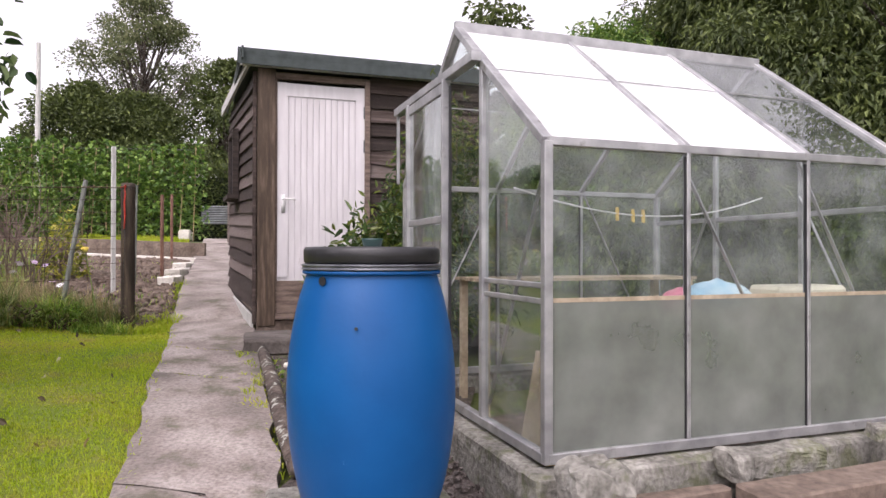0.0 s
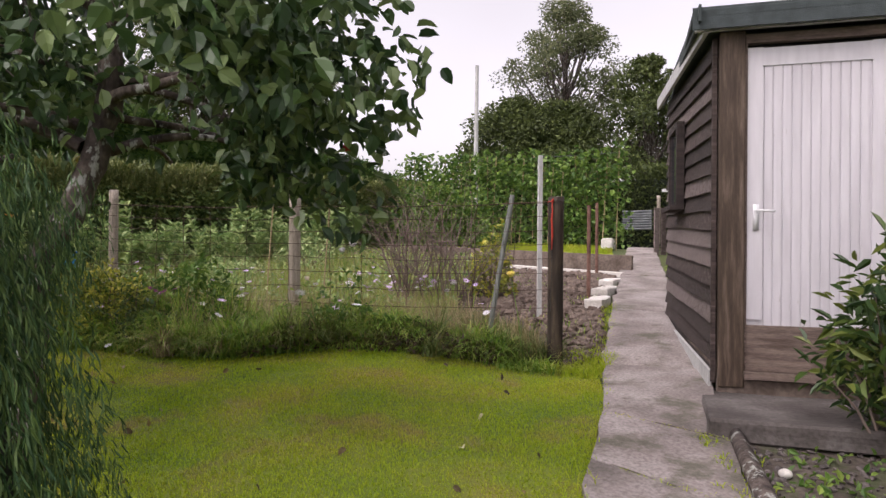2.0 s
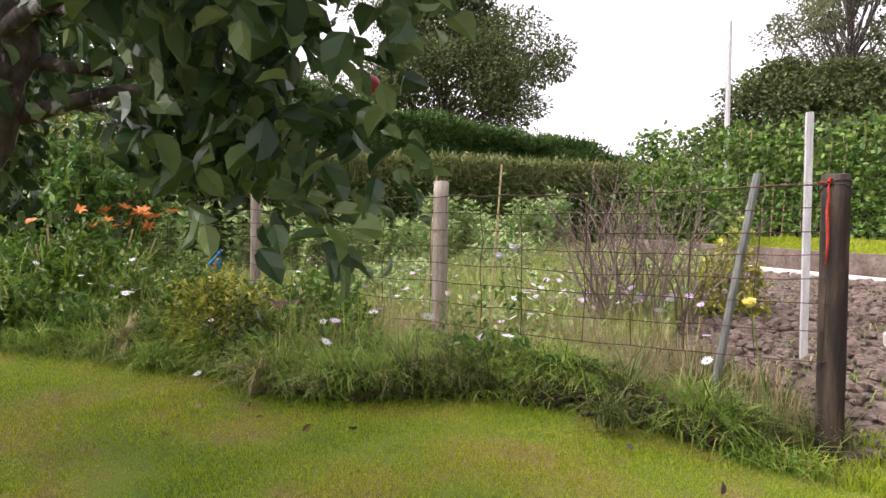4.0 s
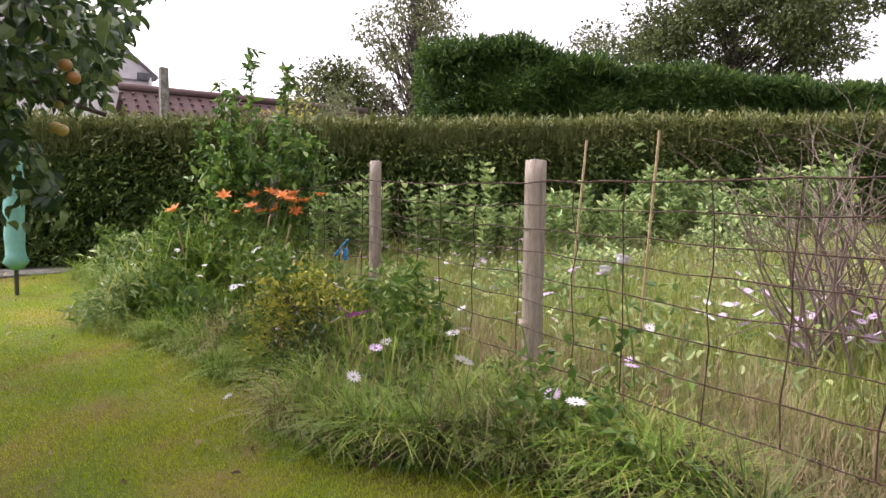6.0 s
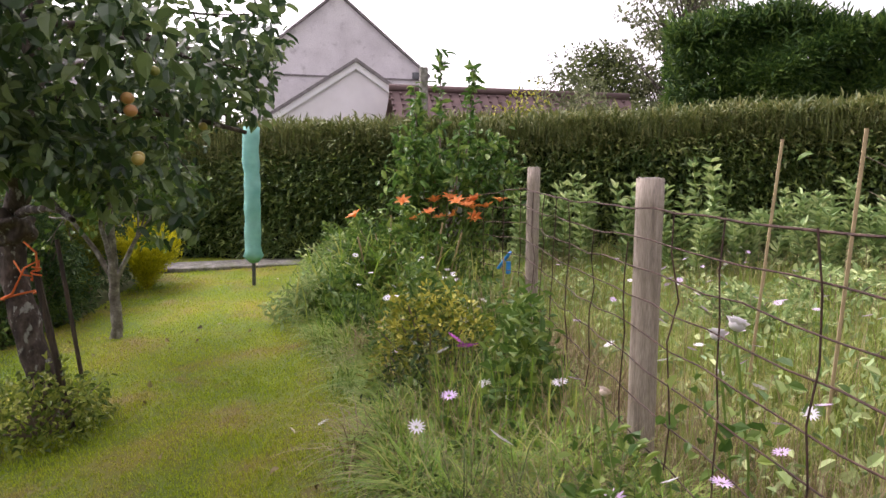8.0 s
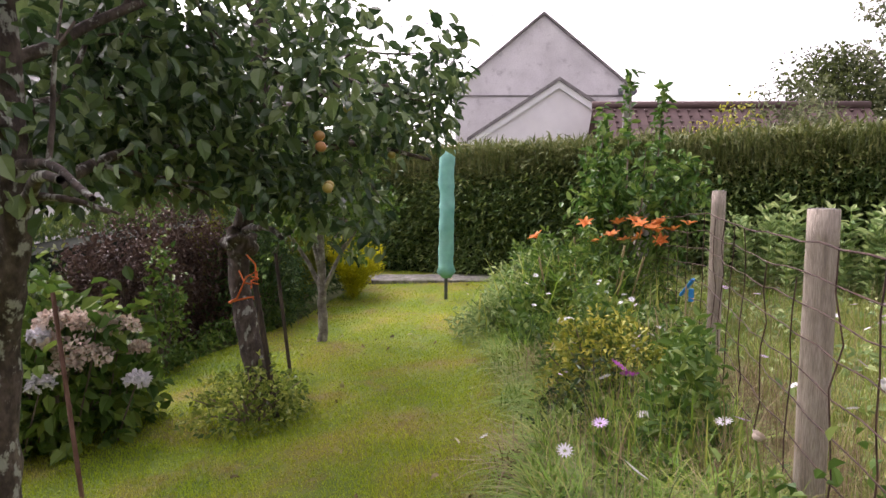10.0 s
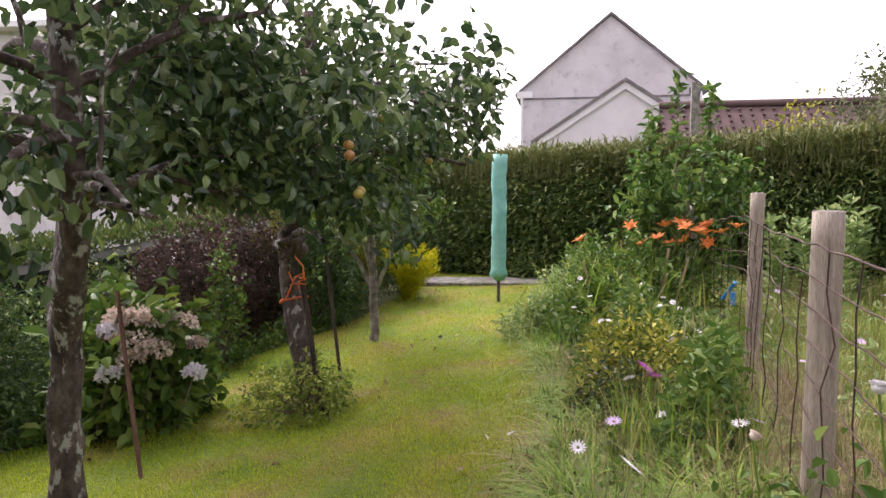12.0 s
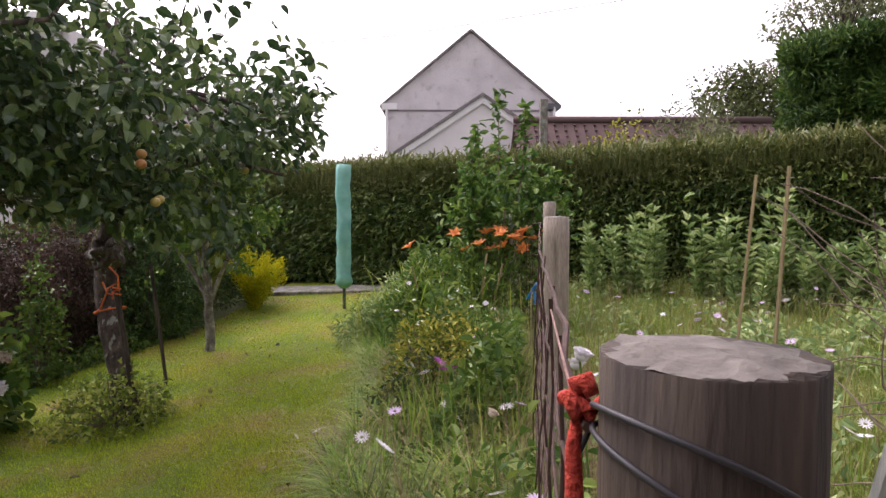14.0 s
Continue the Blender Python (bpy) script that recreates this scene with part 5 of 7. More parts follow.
def canker():
    g = Geo().ball((0, 0, 0), (0.11, 0.10, 0.10), 32, 22)
    for k, v in enumerate(g.v):
        g.v[k] = np.array([p * (1 + 0.55 * noise.noise(Vector(p) * 17)) for p in v])
    place("canker_burr", g, M_BARK, at=pose(-5.29, 1.84, 1.53), smooth=True, label="dark knobbly burr on the apple tree's trunk", category="burr")


canker()


def keep_c(p):
    return (p[:, 2] > 1.10 + 0.15 * np.sin(p[:, 0] * 7)) & (np.hypot(p[:, 0] + 6.8, p[:, 1] - 1.1) < 0.75) & (p[:, 1] - 1.1 < 0.55) & (p[:, 2] < 2.5)


apple_tree("young_fruit_tree", (-6.82, 1.07), [(-6.82, 1.07, 0.40), (-6.81, 1.08, 0.7), (-6.80, 1.08, 0.95), (-6.79, 1.09, 1.2), (-6.75, 1.10, 1.6), (-6.75, 1.12, 2.1)],
           [((-6.80, 1.08, 0.92), (-0.25, 0.5, 1.1), 0.75, 0.025), ((-6.80, 1.08, 0.98), (0.2, -0.5, 1.1), 0.8, 0.025), ((-6.80, 1.08, 1.1), (0.55, 0.25, 0.95), 0.7, 0.023), ((-6.79, 1.09, 1.2), (-0.5, -0.45, 0.95), 0.75, 0.023),
            ((-6.75, 1.10, 1.5), (0.2, 0.7, 0.7), 0.6, 0.015), ((-6.75, 1.10, 1.8), (-0.1, -0.6, 0.8), 0.6, 0.015)],
           0.062, 13.0, "young fruit tree with a pale lichened stem forking low", 43, keep_c, mat=M_SHRUB, trunk_r=0.046, apples=[], bark=M_BARK_PALE, droop=0.0)


def far_tree(name, x, y, z0, height, crown, mat, label, seed, n=9000, leaf=0.35, trunk_r=0.3, clumps=26, low=0.25, dense=0.55, squash=1.0, droop=0.0, ratio=0.6):
    """A tapered trunk, limbs and a crown of leafy clumps with gaps between them."""
    rng = np.random.default_rng(seed)
    root = thing(name, pose(x, y, z0), label, "tree")
    g = Geo()
    H = height
    g.tube([(0, 0, -0.5), (0.02 * H, 0, H * 0.3), (0, 0.02 * H, H * 0.6), (0.01 * H, 0, H * 0.9)], [trunk_r, trunk_r * 0.75, trunk_r * 0.45, trunk_r * 0.12], 9)
    C = []
    for _ in range(clumps):
        q = rng.uniform(low, 0.97)
        rad = crown * (math.sin(math.pi * min(1, (q - low) / (1 - low) * 0.82 + 0.18)) ** 0.7)
        a = rng.uniform(0, 2 * math.pi)
        r = rad * rng.uniform(0.3, 1.0)
        c = np.array([r * math.cos(a), r * math.sin(a) * squash, H * q])
        C.append(c)
        s = np.array([0.01 * H * (1 - q), 0, H * max(0.15, q - 0.22)])
        g.tube([s, s * 0.5 + c * 0.5 + np.array([0, 0, -0.02 * H]), c], [trunk_r * 0.28, trunk_r * 0.16, trunk_r * 0.05], 5, cap=False)
    part("trunk", g, M_BARK, root)
    C = np.array(C)
    idx = rng.integers(0, clumps, n)
    u = unit(rng.standard_normal((n, 3)))
    cr = crown * dense * rng.uniform(0.6, 1.15, clumps)[idx] * rng.random(n) ** 0.4
    p = C[idx] + u * cr[:, None] * np.array([1, 1, 0.62])
    g = Geo()
    add_leaves(g, p, rng, leaf, ratio, u, droop=droop, jitter=0.7, lite=True)
    part("crown", g, mat, root, kind="stuff")
    return root


def polar(t_eye, deg, dist):
    return t_eye[0] + dist * math.cos(radians(deg)), t_eye[1] + dist * math.sin(radians(deg))


EYE = (-0.5, 2.0)
for name, deg, dist, h, cr, mat, label, seed, n, low, dense in (
        ("oak_tree", 148.3, 33, 13.0, 5.8, M_FAR, "broad dark oak beyond the hedge", 51, 80000, 0.25, 0.25),
        ("airy_tree", 118.2, 31, 12.2, 3.3, M_FAR_PALE, "tall airy pale green tree", 52, 24000, 0.28, 0.25),
        ("dark_tree", 122.3, 29, 7.1, 2.6, M_FAR, "dense dark green tree", 53, 42000, 0.12, 0.36),
        ("dark_tree", 118.6, 28, 6.6, 2.5, M_FAR, "dense dark green tree", 54, 42000, 0.12, 0.36),
        ("leafy_tree", 111.2, 27, 8.3, 1.9, M_FAR, "slender dark tree with sky showing through", 55, 13000, 0.3, 0.27),
        ("leafy_tree", 107.6, 30, 6.6, 2.2, M_FAR_PALE, "light green tree beyond the shed", 61, 22000, 0.12, 0.36),
        ("dark_tree", 104.0, 33, 8.0, 3.0, M_FAR, "dense dark green tree", 62, 26000, 0.2, 0.4),
        ("birch_tree", 170.9, 26, 8.6, 2.3, M_FAR_PALE, "thin pale birch-like tree", 56, 9000, 0.25, 0.34),
        ("leafy_tree", 177.5, 28, 5.9, 2.6, M_FAR, "rounded green tree beyond the hedge", 57, 12000, 0.1, 0.42)):
    px, py = polar(EYE, deg, dist)
    far_tree(name, px, py, 0.9, h, cr, mat, label, seed, n, 0.17 if mat is M_FAR else 0.15, 0.22, 150 if name == "oak_tree" else 110, low, dense)
# the wooded bank behind the greenhouse
for k, (x, y, h, cr) in enumerate(((2.2, 9.8, 3.6, 1.6), (3.6, 8.8, 4.6, 2.0), (5.6, 8.2, 5.4, 2.3), (7.8, 7.4, 5.8, 2.5), (4.6, 10.6, 5.2, 2.3), (9.4, 5.4, 5.6, 2.4), (10.2, 2.8, 5.6, 2.4), (6.8, 10.0, 6.0, 2.4))):
    far_tree("bank_tree", x, y, gz(x, y) - 0.2, h, cr, M_FAR if k % 3 else M_SHRUB, "drooping dark green tree on the bank behind the greenhouse", 70 + k, 60000, 0.105, 0.12, 60, 0.04, 0.44, droop=0.8, ratio=0.34)
far_tree("thin_tree", 0.35, 12.5, 0.9, 4.9, 1.0, M_FAR, "thin tree behind the shed", 81, 1800, 0.14, 0.06, 16, 0.35, 0.42)


# ---- small plants ----
def bush(name, x, y, rx, ry, h, mat, n, leaf, label, category, seed, ratio=0.5, stems=14, droop=0.2, low=0.05, stem_mat=None, shell=0.45, z0=None, out=0.8, group=""):
    """A bush: thin stems from its foot and leaves round an uneven dome."""
    rng = np.random.default_rng(seed)
    z0 = gz(x, y) if z0 is None else z0
    root = thing(name, pose(x, y, z0), label, category, group)
    g = Geo()
    for _ in range(stems):
        a, q = rng.uniform(0, 2 * math.pi), rng.random() ** 0.6
        e = np.array([rx * q * math.cos(a), ry * q * math.sin(a), h * (0.5 + 0.5 * rng.random()) * (1 - 0.35 * q * q)])
        g.tube([(0.1 * e[0], 0.1 * e[1], -0.03), (e[0] * 0.55, e[1] * 0.55, e[2] * 0.6), tuple(e)], [0.009, 0.006, 0.003], 5, cap=False)
    part("stem_growth", g, stem_mat or M_TWIG, root, kind="stuff")
    u = unit(rng.standard_normal((n, 3)))
    u[:, 2] = np.abs(u[:, 2])
    lump = np.array([noise.noise(Vector(a) * 2.3 + Vector((seed, 0, 0))) for a in u])
    r = (shell + (1 - shell) * rng.random(n) ** 0.5) * (1 + 0.55 * lump) * np.where(rng.random(n) < 0.10, rng.uniform(1.0, 1.16, n), 1.0)
    p = np.stack([u[:, 0] * rx * r, u[:, 1] * ry * r, low * h + (h - low * h) * u[:, 2] * r], 1)
    g = Geo()
    add_leaves(g, p, rng, leaf, ratio, u * out, droop=droop)
    part("leaves", g, mat, root, kind="stuff")
    return root


def flower(name, x, y, z, size, mat, petals, label, seed, group, tilt=35, stem_to=None, centre=True, category="flower", layers=1):
    """A flower head of separate petals on its stem."""
    rng = np.random.default_rng(seed)
    zb = gz(x, y) if stem_to is None else stem_to
    root = thing(name, pose(x, y, z), label, category, group)
    a0 = rng.uniform(0, 6.28)
    g = Geo()
    for l in range(layers):
        a = a0 + np.arange(petals) * 2 * np.pi / petals + l * 0.4
        el = 0.25 + 0.5 * l
        d = np.stack([np.cos(a), np.sin(a), np.full(petals, el)], 1)
        k = 1 - 0.2 * l
        v, f = leaf_geo(d * size * 0.08, d, np.tile([[0, 0, 1.0]], (petals, 1)), np.full(petals, size * 0.55 * k), np.full(petals, size * (0.15 if petals > 7 else 0.40)), 0.1, 0.1)
        g.add(v, f)
    az = math.degrees(rng.uniform(-0.8, 0.8))
    head = part("petals", g, mat, root, at=pose(0, 0, 0, rng.uniform(-tilt, tilt), rng.uniform(-tilt, tilt), az))
    if centre:
        part("centre", Geo().ball((0, 0, size * 0.04), (size * 0.11, size * 0.11, size * 0.05), 10, 6), M_EYE, root, at=head.matrix_local.copy())
    bx, by = rng.uniform(-0.08, 0.08, 2)
    part("stem", Geo().tube([(0, 0, -0.004), (bx * 0.4, by * 0.4, (zb - z) * 0.5), (bx, by, zb - z)], 0.0022, 5, cap=False), M_GRASS, root)
    return root

def build_house():
    house = thing("gable_house", Matrix.Translation((-23.5, -5.14, 0.3)) @ pose(0, 0, 0, 0, 0, 120.8), "grey roughcast house with a steep gable", "house")
    # local x runs along the gable to the right, local y away from the garden
    def prism(hw, eave, apex, y0, y1):
        v = [(-hw, y0, 0), (hw, y0, 0), (hw, y0, eave), (0, y0, apex), (-hw, y0, eave), (-hw, y1, 0), (hw, y1, 0), (hw, y1, eave), (0, y1, apex), (-hw, y1, eave)]
        return v
    def gable(hw, eave, apex, y0, y1):
        g = Geo().add(prism(hw, eave, apex, y0, y1), [[0, 5, 6, 1], [1, 6, 7, 2], [5, 0, 4, 9]])
        g.f.setdefault(5, []).append(np.array([[0, 1, 2, 3, 4], [6, 5, 9, 8, 7]]))
        return g
    part("wall", gable(3.0, 5.25, 7.72, 0, 9), M_RENDER, house, "grey stained roughcast wall")
    def slope(hw, eave, apex, y0, y1, over, th):
        g = Geo()
        for s in (-1, 1):
            dx, dz = s * hw, eave - apex
            L = math.hypot(dx, dz)
            ex, ez = dx / L * over, dz / L * over
            v = [(0, y0, apex), (dx + ex, y0, eave + ez), (dx + ex, y1, eave + ez), (0, y1, apex), (0, y0, apex + th), (dx + ex, y0, eave + ez + th), (dx + ex, y1, eave + ez + th), (0, y1, apex + th)]
            g.add(v, [[0, 1, 2, 3], [4, 7, 6, 5], [0, 4, 5, 1], [1, 5, 6, 2], [2, 6, 7, 3], [3, 7, 4, 0]])
        return g
    part("roof", slope(3.0, 5.25, 7.74, -0.12, 9.1, 0.25, 0.09), M_TILE_GREY, house, "grey tiled roof with a thin verge")
    part("string_course", Geo().box((0, -0.02, 5.0), (6.0, 0.05, 0.05)), M_TILE_GREY, house, "thin dark line across the gable")
    for s in (-1, 1):
        part("downpipe", Geo().tube([(s * 2.95 - (0.0 if s < 0 else 0), -0.1, 5.1), (s * 2.95, -0.1, 0)], 0.05, 8), M_FASCIA, house, "white downpipe")
        part("eave_box", Geo().box((s * 2.85, -0.06, 5.13), (0.55, 0.16, 0.22)), M_FASCIA if s < 0 else M_STEEL, house)
    wing = thing("white_gable_wing", Matrix.Translation((-20.0, -2.85, 0.3)) @ pose(0, 0, 0, 0, 0, 120.8), "white rendered gable wing in front of the roughcast house", "house")
    part("wall", gable(2.35, 3.05, 4.62, 0, 3.5), M_WHITEWALL, wing)
    part("bargeboard", slope(2.5, 2.95, 4.60, -0.10, -0.05, 0.1, 0.22), M_FASCIA, wing, "white bargeboards")
    part("roof", slope(2.5, 3.15, 4.80, -0.16, 3.5, 0.1, 0.10), M_TILE_GREY, wing, "grey tiled roof")
    part("wall_vent", Geo().box((0, -0.02, 3.2), (0.09, 0.04, 0.5)), M_FASCIA, wing)
    # long low roof with tiles in courses
    ann = thing("tiled_outbuilding", Matrix.Translation((-18.7, -0.3, -0.07)) @ pose(0, 0, 0, 0, 0, 120.8), "low outbuilding with a red-brown tiled roof", "outbuilding")
    part("wall", Geo().box((2.9, 1.6, 1.35), (6.9, 3.2, 2.7)), M_WHITEWALL, ann)
    g = Geo()
    nx, rows = 26, 9
    for r in range(rows):
        for c in range(nx):
            y0, z0 = -0.3 + r * 0.21, 2.75 + r * 0.17
            xx = -0.7 + c * 7.2 / nx
            g.box((xx + 0.138, y0 + 0.12, z0 + 0.10 + 0.006 * (c % 2)), (0.262, 0.30, 0.035), 0, 39)
            g.ball((xx + 0.02, y0 + 0.12, z0 + 0.12), (0.05, 0.14, 0.04), 6, 4)
    roof = part("roof", g, M_TILE, ann, "red-brown interlocking roof tiles", kind="stuff")
    part("roof_back", Geo().box((2.9, 2.35, 3.6), (7.2, 2.0, 0.06), 0, -39), M_TILE, ann)
    part("ridge_tiles", Geo().tube([(-0.7, 1.62, 4.40), (6.5, 1.62, 4.40)], 0.10, 10), M_TILE, ann, smooth=True)
    place("concrete_post", Geo().box((0, 0, 2.1), (0.18, 0.18, 4.3)), M_CONC, at=pose(-18.2, -0.2, 0.3, 0, 0, 30), label="grey concrete post behind the hedge", category="post")
    # the neighbour's house seen through the apple trees
    left = thing("pebble_dashed_house", Matrix.Translation((-11.27, -8.96, 0.2)) @ pose(0, 0, 0, 0, 0, 125), "pale pebble-dashed house seen through the apple trees", "house")
    part("wall", Geo().box((-4.6, 0.15, 2.9), (9.2, 0.3, 5.8)).box((-0.15, 3, 2.9), (0.3, 6, 5.8)), M_RENDER, left)
    win = part("window", Geo().box((-1.4, -0.02, 2.3), (1.3, 0.06, 1.1)), M_FASCIA, left, "white framed window")
    part("pane", Geo().box((-1.72, -0.055, 2.3), (0.55, 0.02, 0.95)).box((-1.08, -0.055, 2.3), (0.55, 0.02, 0.95)), M_WINDOW, win, "dark pane")
    part("roof_edge", Geo().box((-4.6, -0.2, 5.85), (9.4, 0.5, 0.15)), M_FASCIA, left)


build_house()


def build_distant_house():
    far = thing("distant_house", pose(-26.7, -25.8, 1.0, 0, 0, 140), "white distant house with a grey slate roof beyond the gardens", "house")
    part("wall", Geo().box((0, 0, 2.3), (8.5, 6, 4.6)), M_WHITEWALL, far)
    g = Geo()
    for s in (-1, 1):
        g.add([(-4.5, 0, 7.0), (4.5, 0, 7.0), (4.5, s * 3.4, 4.5), (-4.5, s * 3.4, 4.5), (-4.5, 0, 7.15), (4.5, 0, 7.15), (4.5, s * 3.4, 4.65), (-4.5, s * 3.4, 4.65)],
              [[0, 1, 2, 3], [4, 7, 6, 5], [0, 4, 5, 1], [1, 5, 6, 2], [2, 6, 7, 3], [3, 7, 4, 0]])
    part("roof", g, M_TILE_GREY, far, "grey slate roof")
    for x in (-2.4, 0.4, 2.6):
        part("window", Geo().box((x, 3.02, 3.2), (0.9, 0.06, 1.1)), M_WINDOW, far, "dark window")
    part("chimney", Geo().box((3.4, 0, 7.3), (0.7, 0.7, 1.3)), M_WHITEWALL, far)


build_distant_house()


def build_airer():
    x, y = -8.85, 1.06
    z = gz(x, y)
    a = thing("covered_rotary_airer", pose(x, y, z), "folded rotary clothes airer in a teal cloth cover", "clothes airer")
    part("pole", Geo().tube([(0, 0, -0.1), (0, 0, 0.35)], 0.02, 10), M_STEEL, a)
    rng = np.random.default_rng(6)
    n = 22
    r = [0.088 + 0.004 * math.sin(k * 1.7) + (0.022 if k == 1 else 0) for k in range(n)]
    r[0], r[-1] = 0.05, 0.085
    g = Geo().tube([(0.006 * math.sin(k * 0.8), 0.006 * math.cos(k * 0.6), 0.26 + 1.49 * k / (n - 1)) for k in range(n)], r, 22, wobble=0.03, rng=rng)
    part("cover", g, M_TEAL, a, "teal green cloth cover tied at the foot", smooth=True)


build_airer()

# ---- edging, slabs and stones by the path ----
def build_stones():
    rough_block("stone_block", (0.72, 2.50, 0.27), (0.20, 0.20, 0.36), M_CONC, "rough grey stone block beside the greenhouse corner", "stone", 20, seed=1, rough=0.018, cuts=5)
    rough_block("long_stone", (1.47, 2.93, 0.345), (0.44, 0.13, 0.10), M_CONC, "long rough grey stone lying on the slabs", "stone", 23, 0, 0, 2, rough=0.014, cuts=5)
    rough_block("small_stone", (2.02, 3.20, 0.40), (0.09, 0.08, 0.06), M_CONC, "small pale stone on the timber", "stone", 10, seed=3)
    rough_block("timber_sleeper", (2.15, 3.02, 0.285), (1.9, 0.17, 0.09), M_SLAB, "rounded brown timber lying along the greenhouse", "timber", 24, seed=4, rough=0.006)
    rough_block("timber_sleeper", (2.20, 2.86, 0.19), (2.3, 0.14, 0.10), M_SLAB, "flat weathered timber on the ground", "timber", 24, seed=5, rough=0.005)
    rough_block("timber_sleeper", (1.02, 2.76, 0.23), (0.55, 0.07, 0.07), M_SLAB, "short weathered timber against the kerb", "timber", 22, seed=8, rough=0.004)
    for k in range(3):
        rough_block("paving_slab", (0.95 + 0.56 * k, 2.53 + 0.24 * k, 0.15), (0.55, 0.40, 0.06), M_PATH, "brown-grey paving slab by the greenhouse", "slab", 23, seed=10 + k, group="greenhouse paving slabs", rough=0.004)
    rng = np.random.default_rng(15)
    pts = [(-1.27, 5.06), (-1.12, 4.72), (-0.93, 4.28), (-0.74, 3.80), (-0.58, 3.42), (-0.42, 3.05)]
    log = Geo().tube([(x, y, gz(x, y) + 0.05) for x, y in pts], [0.038, 0.042, 0.046, 0.042, 0.048, 0.040], 12, wobble=0.10, rng=rng)
    place("edging_log", log, M_BARK, smooth=True, label="lichen-spotted birch log edging the soil strip", category="log")
    rough_block("shed_apron", (-0.62, 5.82, gz(-0.6, 5.8) + 0.02), (2.0, 1.05, 0.12), M_APRON, "stained concrete apron before the shed door", "slab", 20, -2, 0, 21, rough=0.008)
    bm = place("white_stone", Geo().ball((0, 0, 0), (0.03, 0.03, 0.022), 12, 8), M_BRICKW, at=pose(-0.98, 4.75, gz(-0.98, 4.75) + 0.03), smooth=True, label="round white stone on the soil strip", category="stone")
    # cream blocks by the plot
    for k in range(3):
        q = (k + 0.4) / 2.9
        rough_block("edging_block", (-3.40 - 0.70 * q, 7.95 + 2.0 * q, gz(-3.4 - 0.7 * q, 7.95 + 2.0 * q) + 0.035), (0.19, 0.66, 0.10), M_BRICKW, "cream stone block edging the plot beside the path", "edging block", 17 + 3 * math.sin(k * 5), seed=30 + k, group="cream edging blocks", rough=0.008)
    for k in range(3):
        rough_block("edging_block", (-6.0 - 0.25 * k, 14.0 + 0.6 * k, gz(-6.0, 14) + 0.10), (0.22, 0.5, 0.22), M_BRICKW, "cream stone block edging the plot beside the path", "edging block", 20, seed=40 + k, group="cream edging blocks", rough=0.008)
    rough_block("board_edging", (-6.5, 10.72, gz(-6.5, 10.7) + 0.12), (4.6, 0.06, 0.30), M_SLAB, "dark timber board holding up the lawn behind the plot", "board", 184, 0, -2.0, 50, rough=0.006)
    rough_block("kerb_slab", (-5.4, 10.46, gz(-5.4, 10.45) + 0.03), (2.4, 0.16, 0.07), M_BRICKW, "pale stone kerb at the end of the plot", "kerb", 184, 0, -2.6, 51, rough=0.005)


build_stones()


def build_path():
    """Cast slabs with cracks between them; each slab is a piece of its own."""
    path = new("path")
    tagged(path, "cracked pale concrete path between the lawn and the shed", "path", kind="structure")
    ys = [-0.4, 1.3, 2.75, 4.30, 4.98, 6.28, 8.0, 10.4, 13.0, 15.4, 17.5]
    rng = np.random.default_rng(19)
    slant = rng.uniform(-0.09, 0.09, len(ys))
    slant[0] = 0
    for i in range(len(ys) - 1):
        bm = bmesh.new()
        cols, rows = 9, max(6, int((ys[i + 1] - ys[i]) / 0.12))
        top = []
        for r in range(rows + 1):
            row = []
            for c in range(cols + 1):
                u, w = c / cols, r / rows
                w = 0.012 if r == 1 else 0.988 if r == rows - 1 else w
                sl = slant[i] * (1 - w) + slant[i + 1] * w
                y = ys[i] + (ys[i + 1] - ys[i]) * w + sl * (u - 0.5)
                if r == 0 or r == rows:
                    y += 0.07 * noise.noise(Vector((u * 3, (i + (r > 0)) * 3.7, 0))) + (0.007 if r == 0 else -0.007)
                a, b = lerp_line(PATH_L, y), lerp_line(PATH_R, y)
                x = a + (b - a) * u
                if c in (0, cols):
                    x += 0.05 * noise.noise(Vector((y * 3.3, u * 9, 1))) + 0.02 * noise.noise(Vector((y * 14, u, 4)))
                drop = 0.006 if r in (0, rows) or c in (0, cols) else 0.0
                z = gz(x, y) + 0.045 - drop + 0.006 * noise.noise(Vector((x * 1.7, y * 1.7, 0))) + 0.003 * math.sin(i * 2.2) * (1 if i % 2 else -1) - (0.02 if i == 5 and w < 0.1 else 0)
                row.append(bm.verts.new((x, y, z)))
            top.append(row)
        for r in range(rows):
            for c in range(cols):
                bm.faces.new((top[r][c], top[r][c + 1], top[r + 1][c + 1], top[r + 1][c]))
        ring = [e for e in bm.edges if e.is_boundary]
        for e in ring:
            e.smooth = False
        ext = bmesh.ops.extrude_edge_only(bm, edges=ring)
        for v in (g for g in ext["geom"] if isinstance(g, bmesh.types.BMVert)):
            v.co.z -= 0.09
        bmesh.ops.recalc_face_normals(bm, faces=bm.faces[:])
        me = bpy.data.meshes.new("slab")
        bm.to_mesh(me)
        bm.free()
        me.materials.append(M_PATH)
        for p in me.polygons:
            p.use_smooth = p.normal.z > 0.8
        ob = new("slab", me)
        ob.parent = path


build_path()

# ---- turf and long grass ----
WALK = np.array([e for _, e, *_ in PATH])


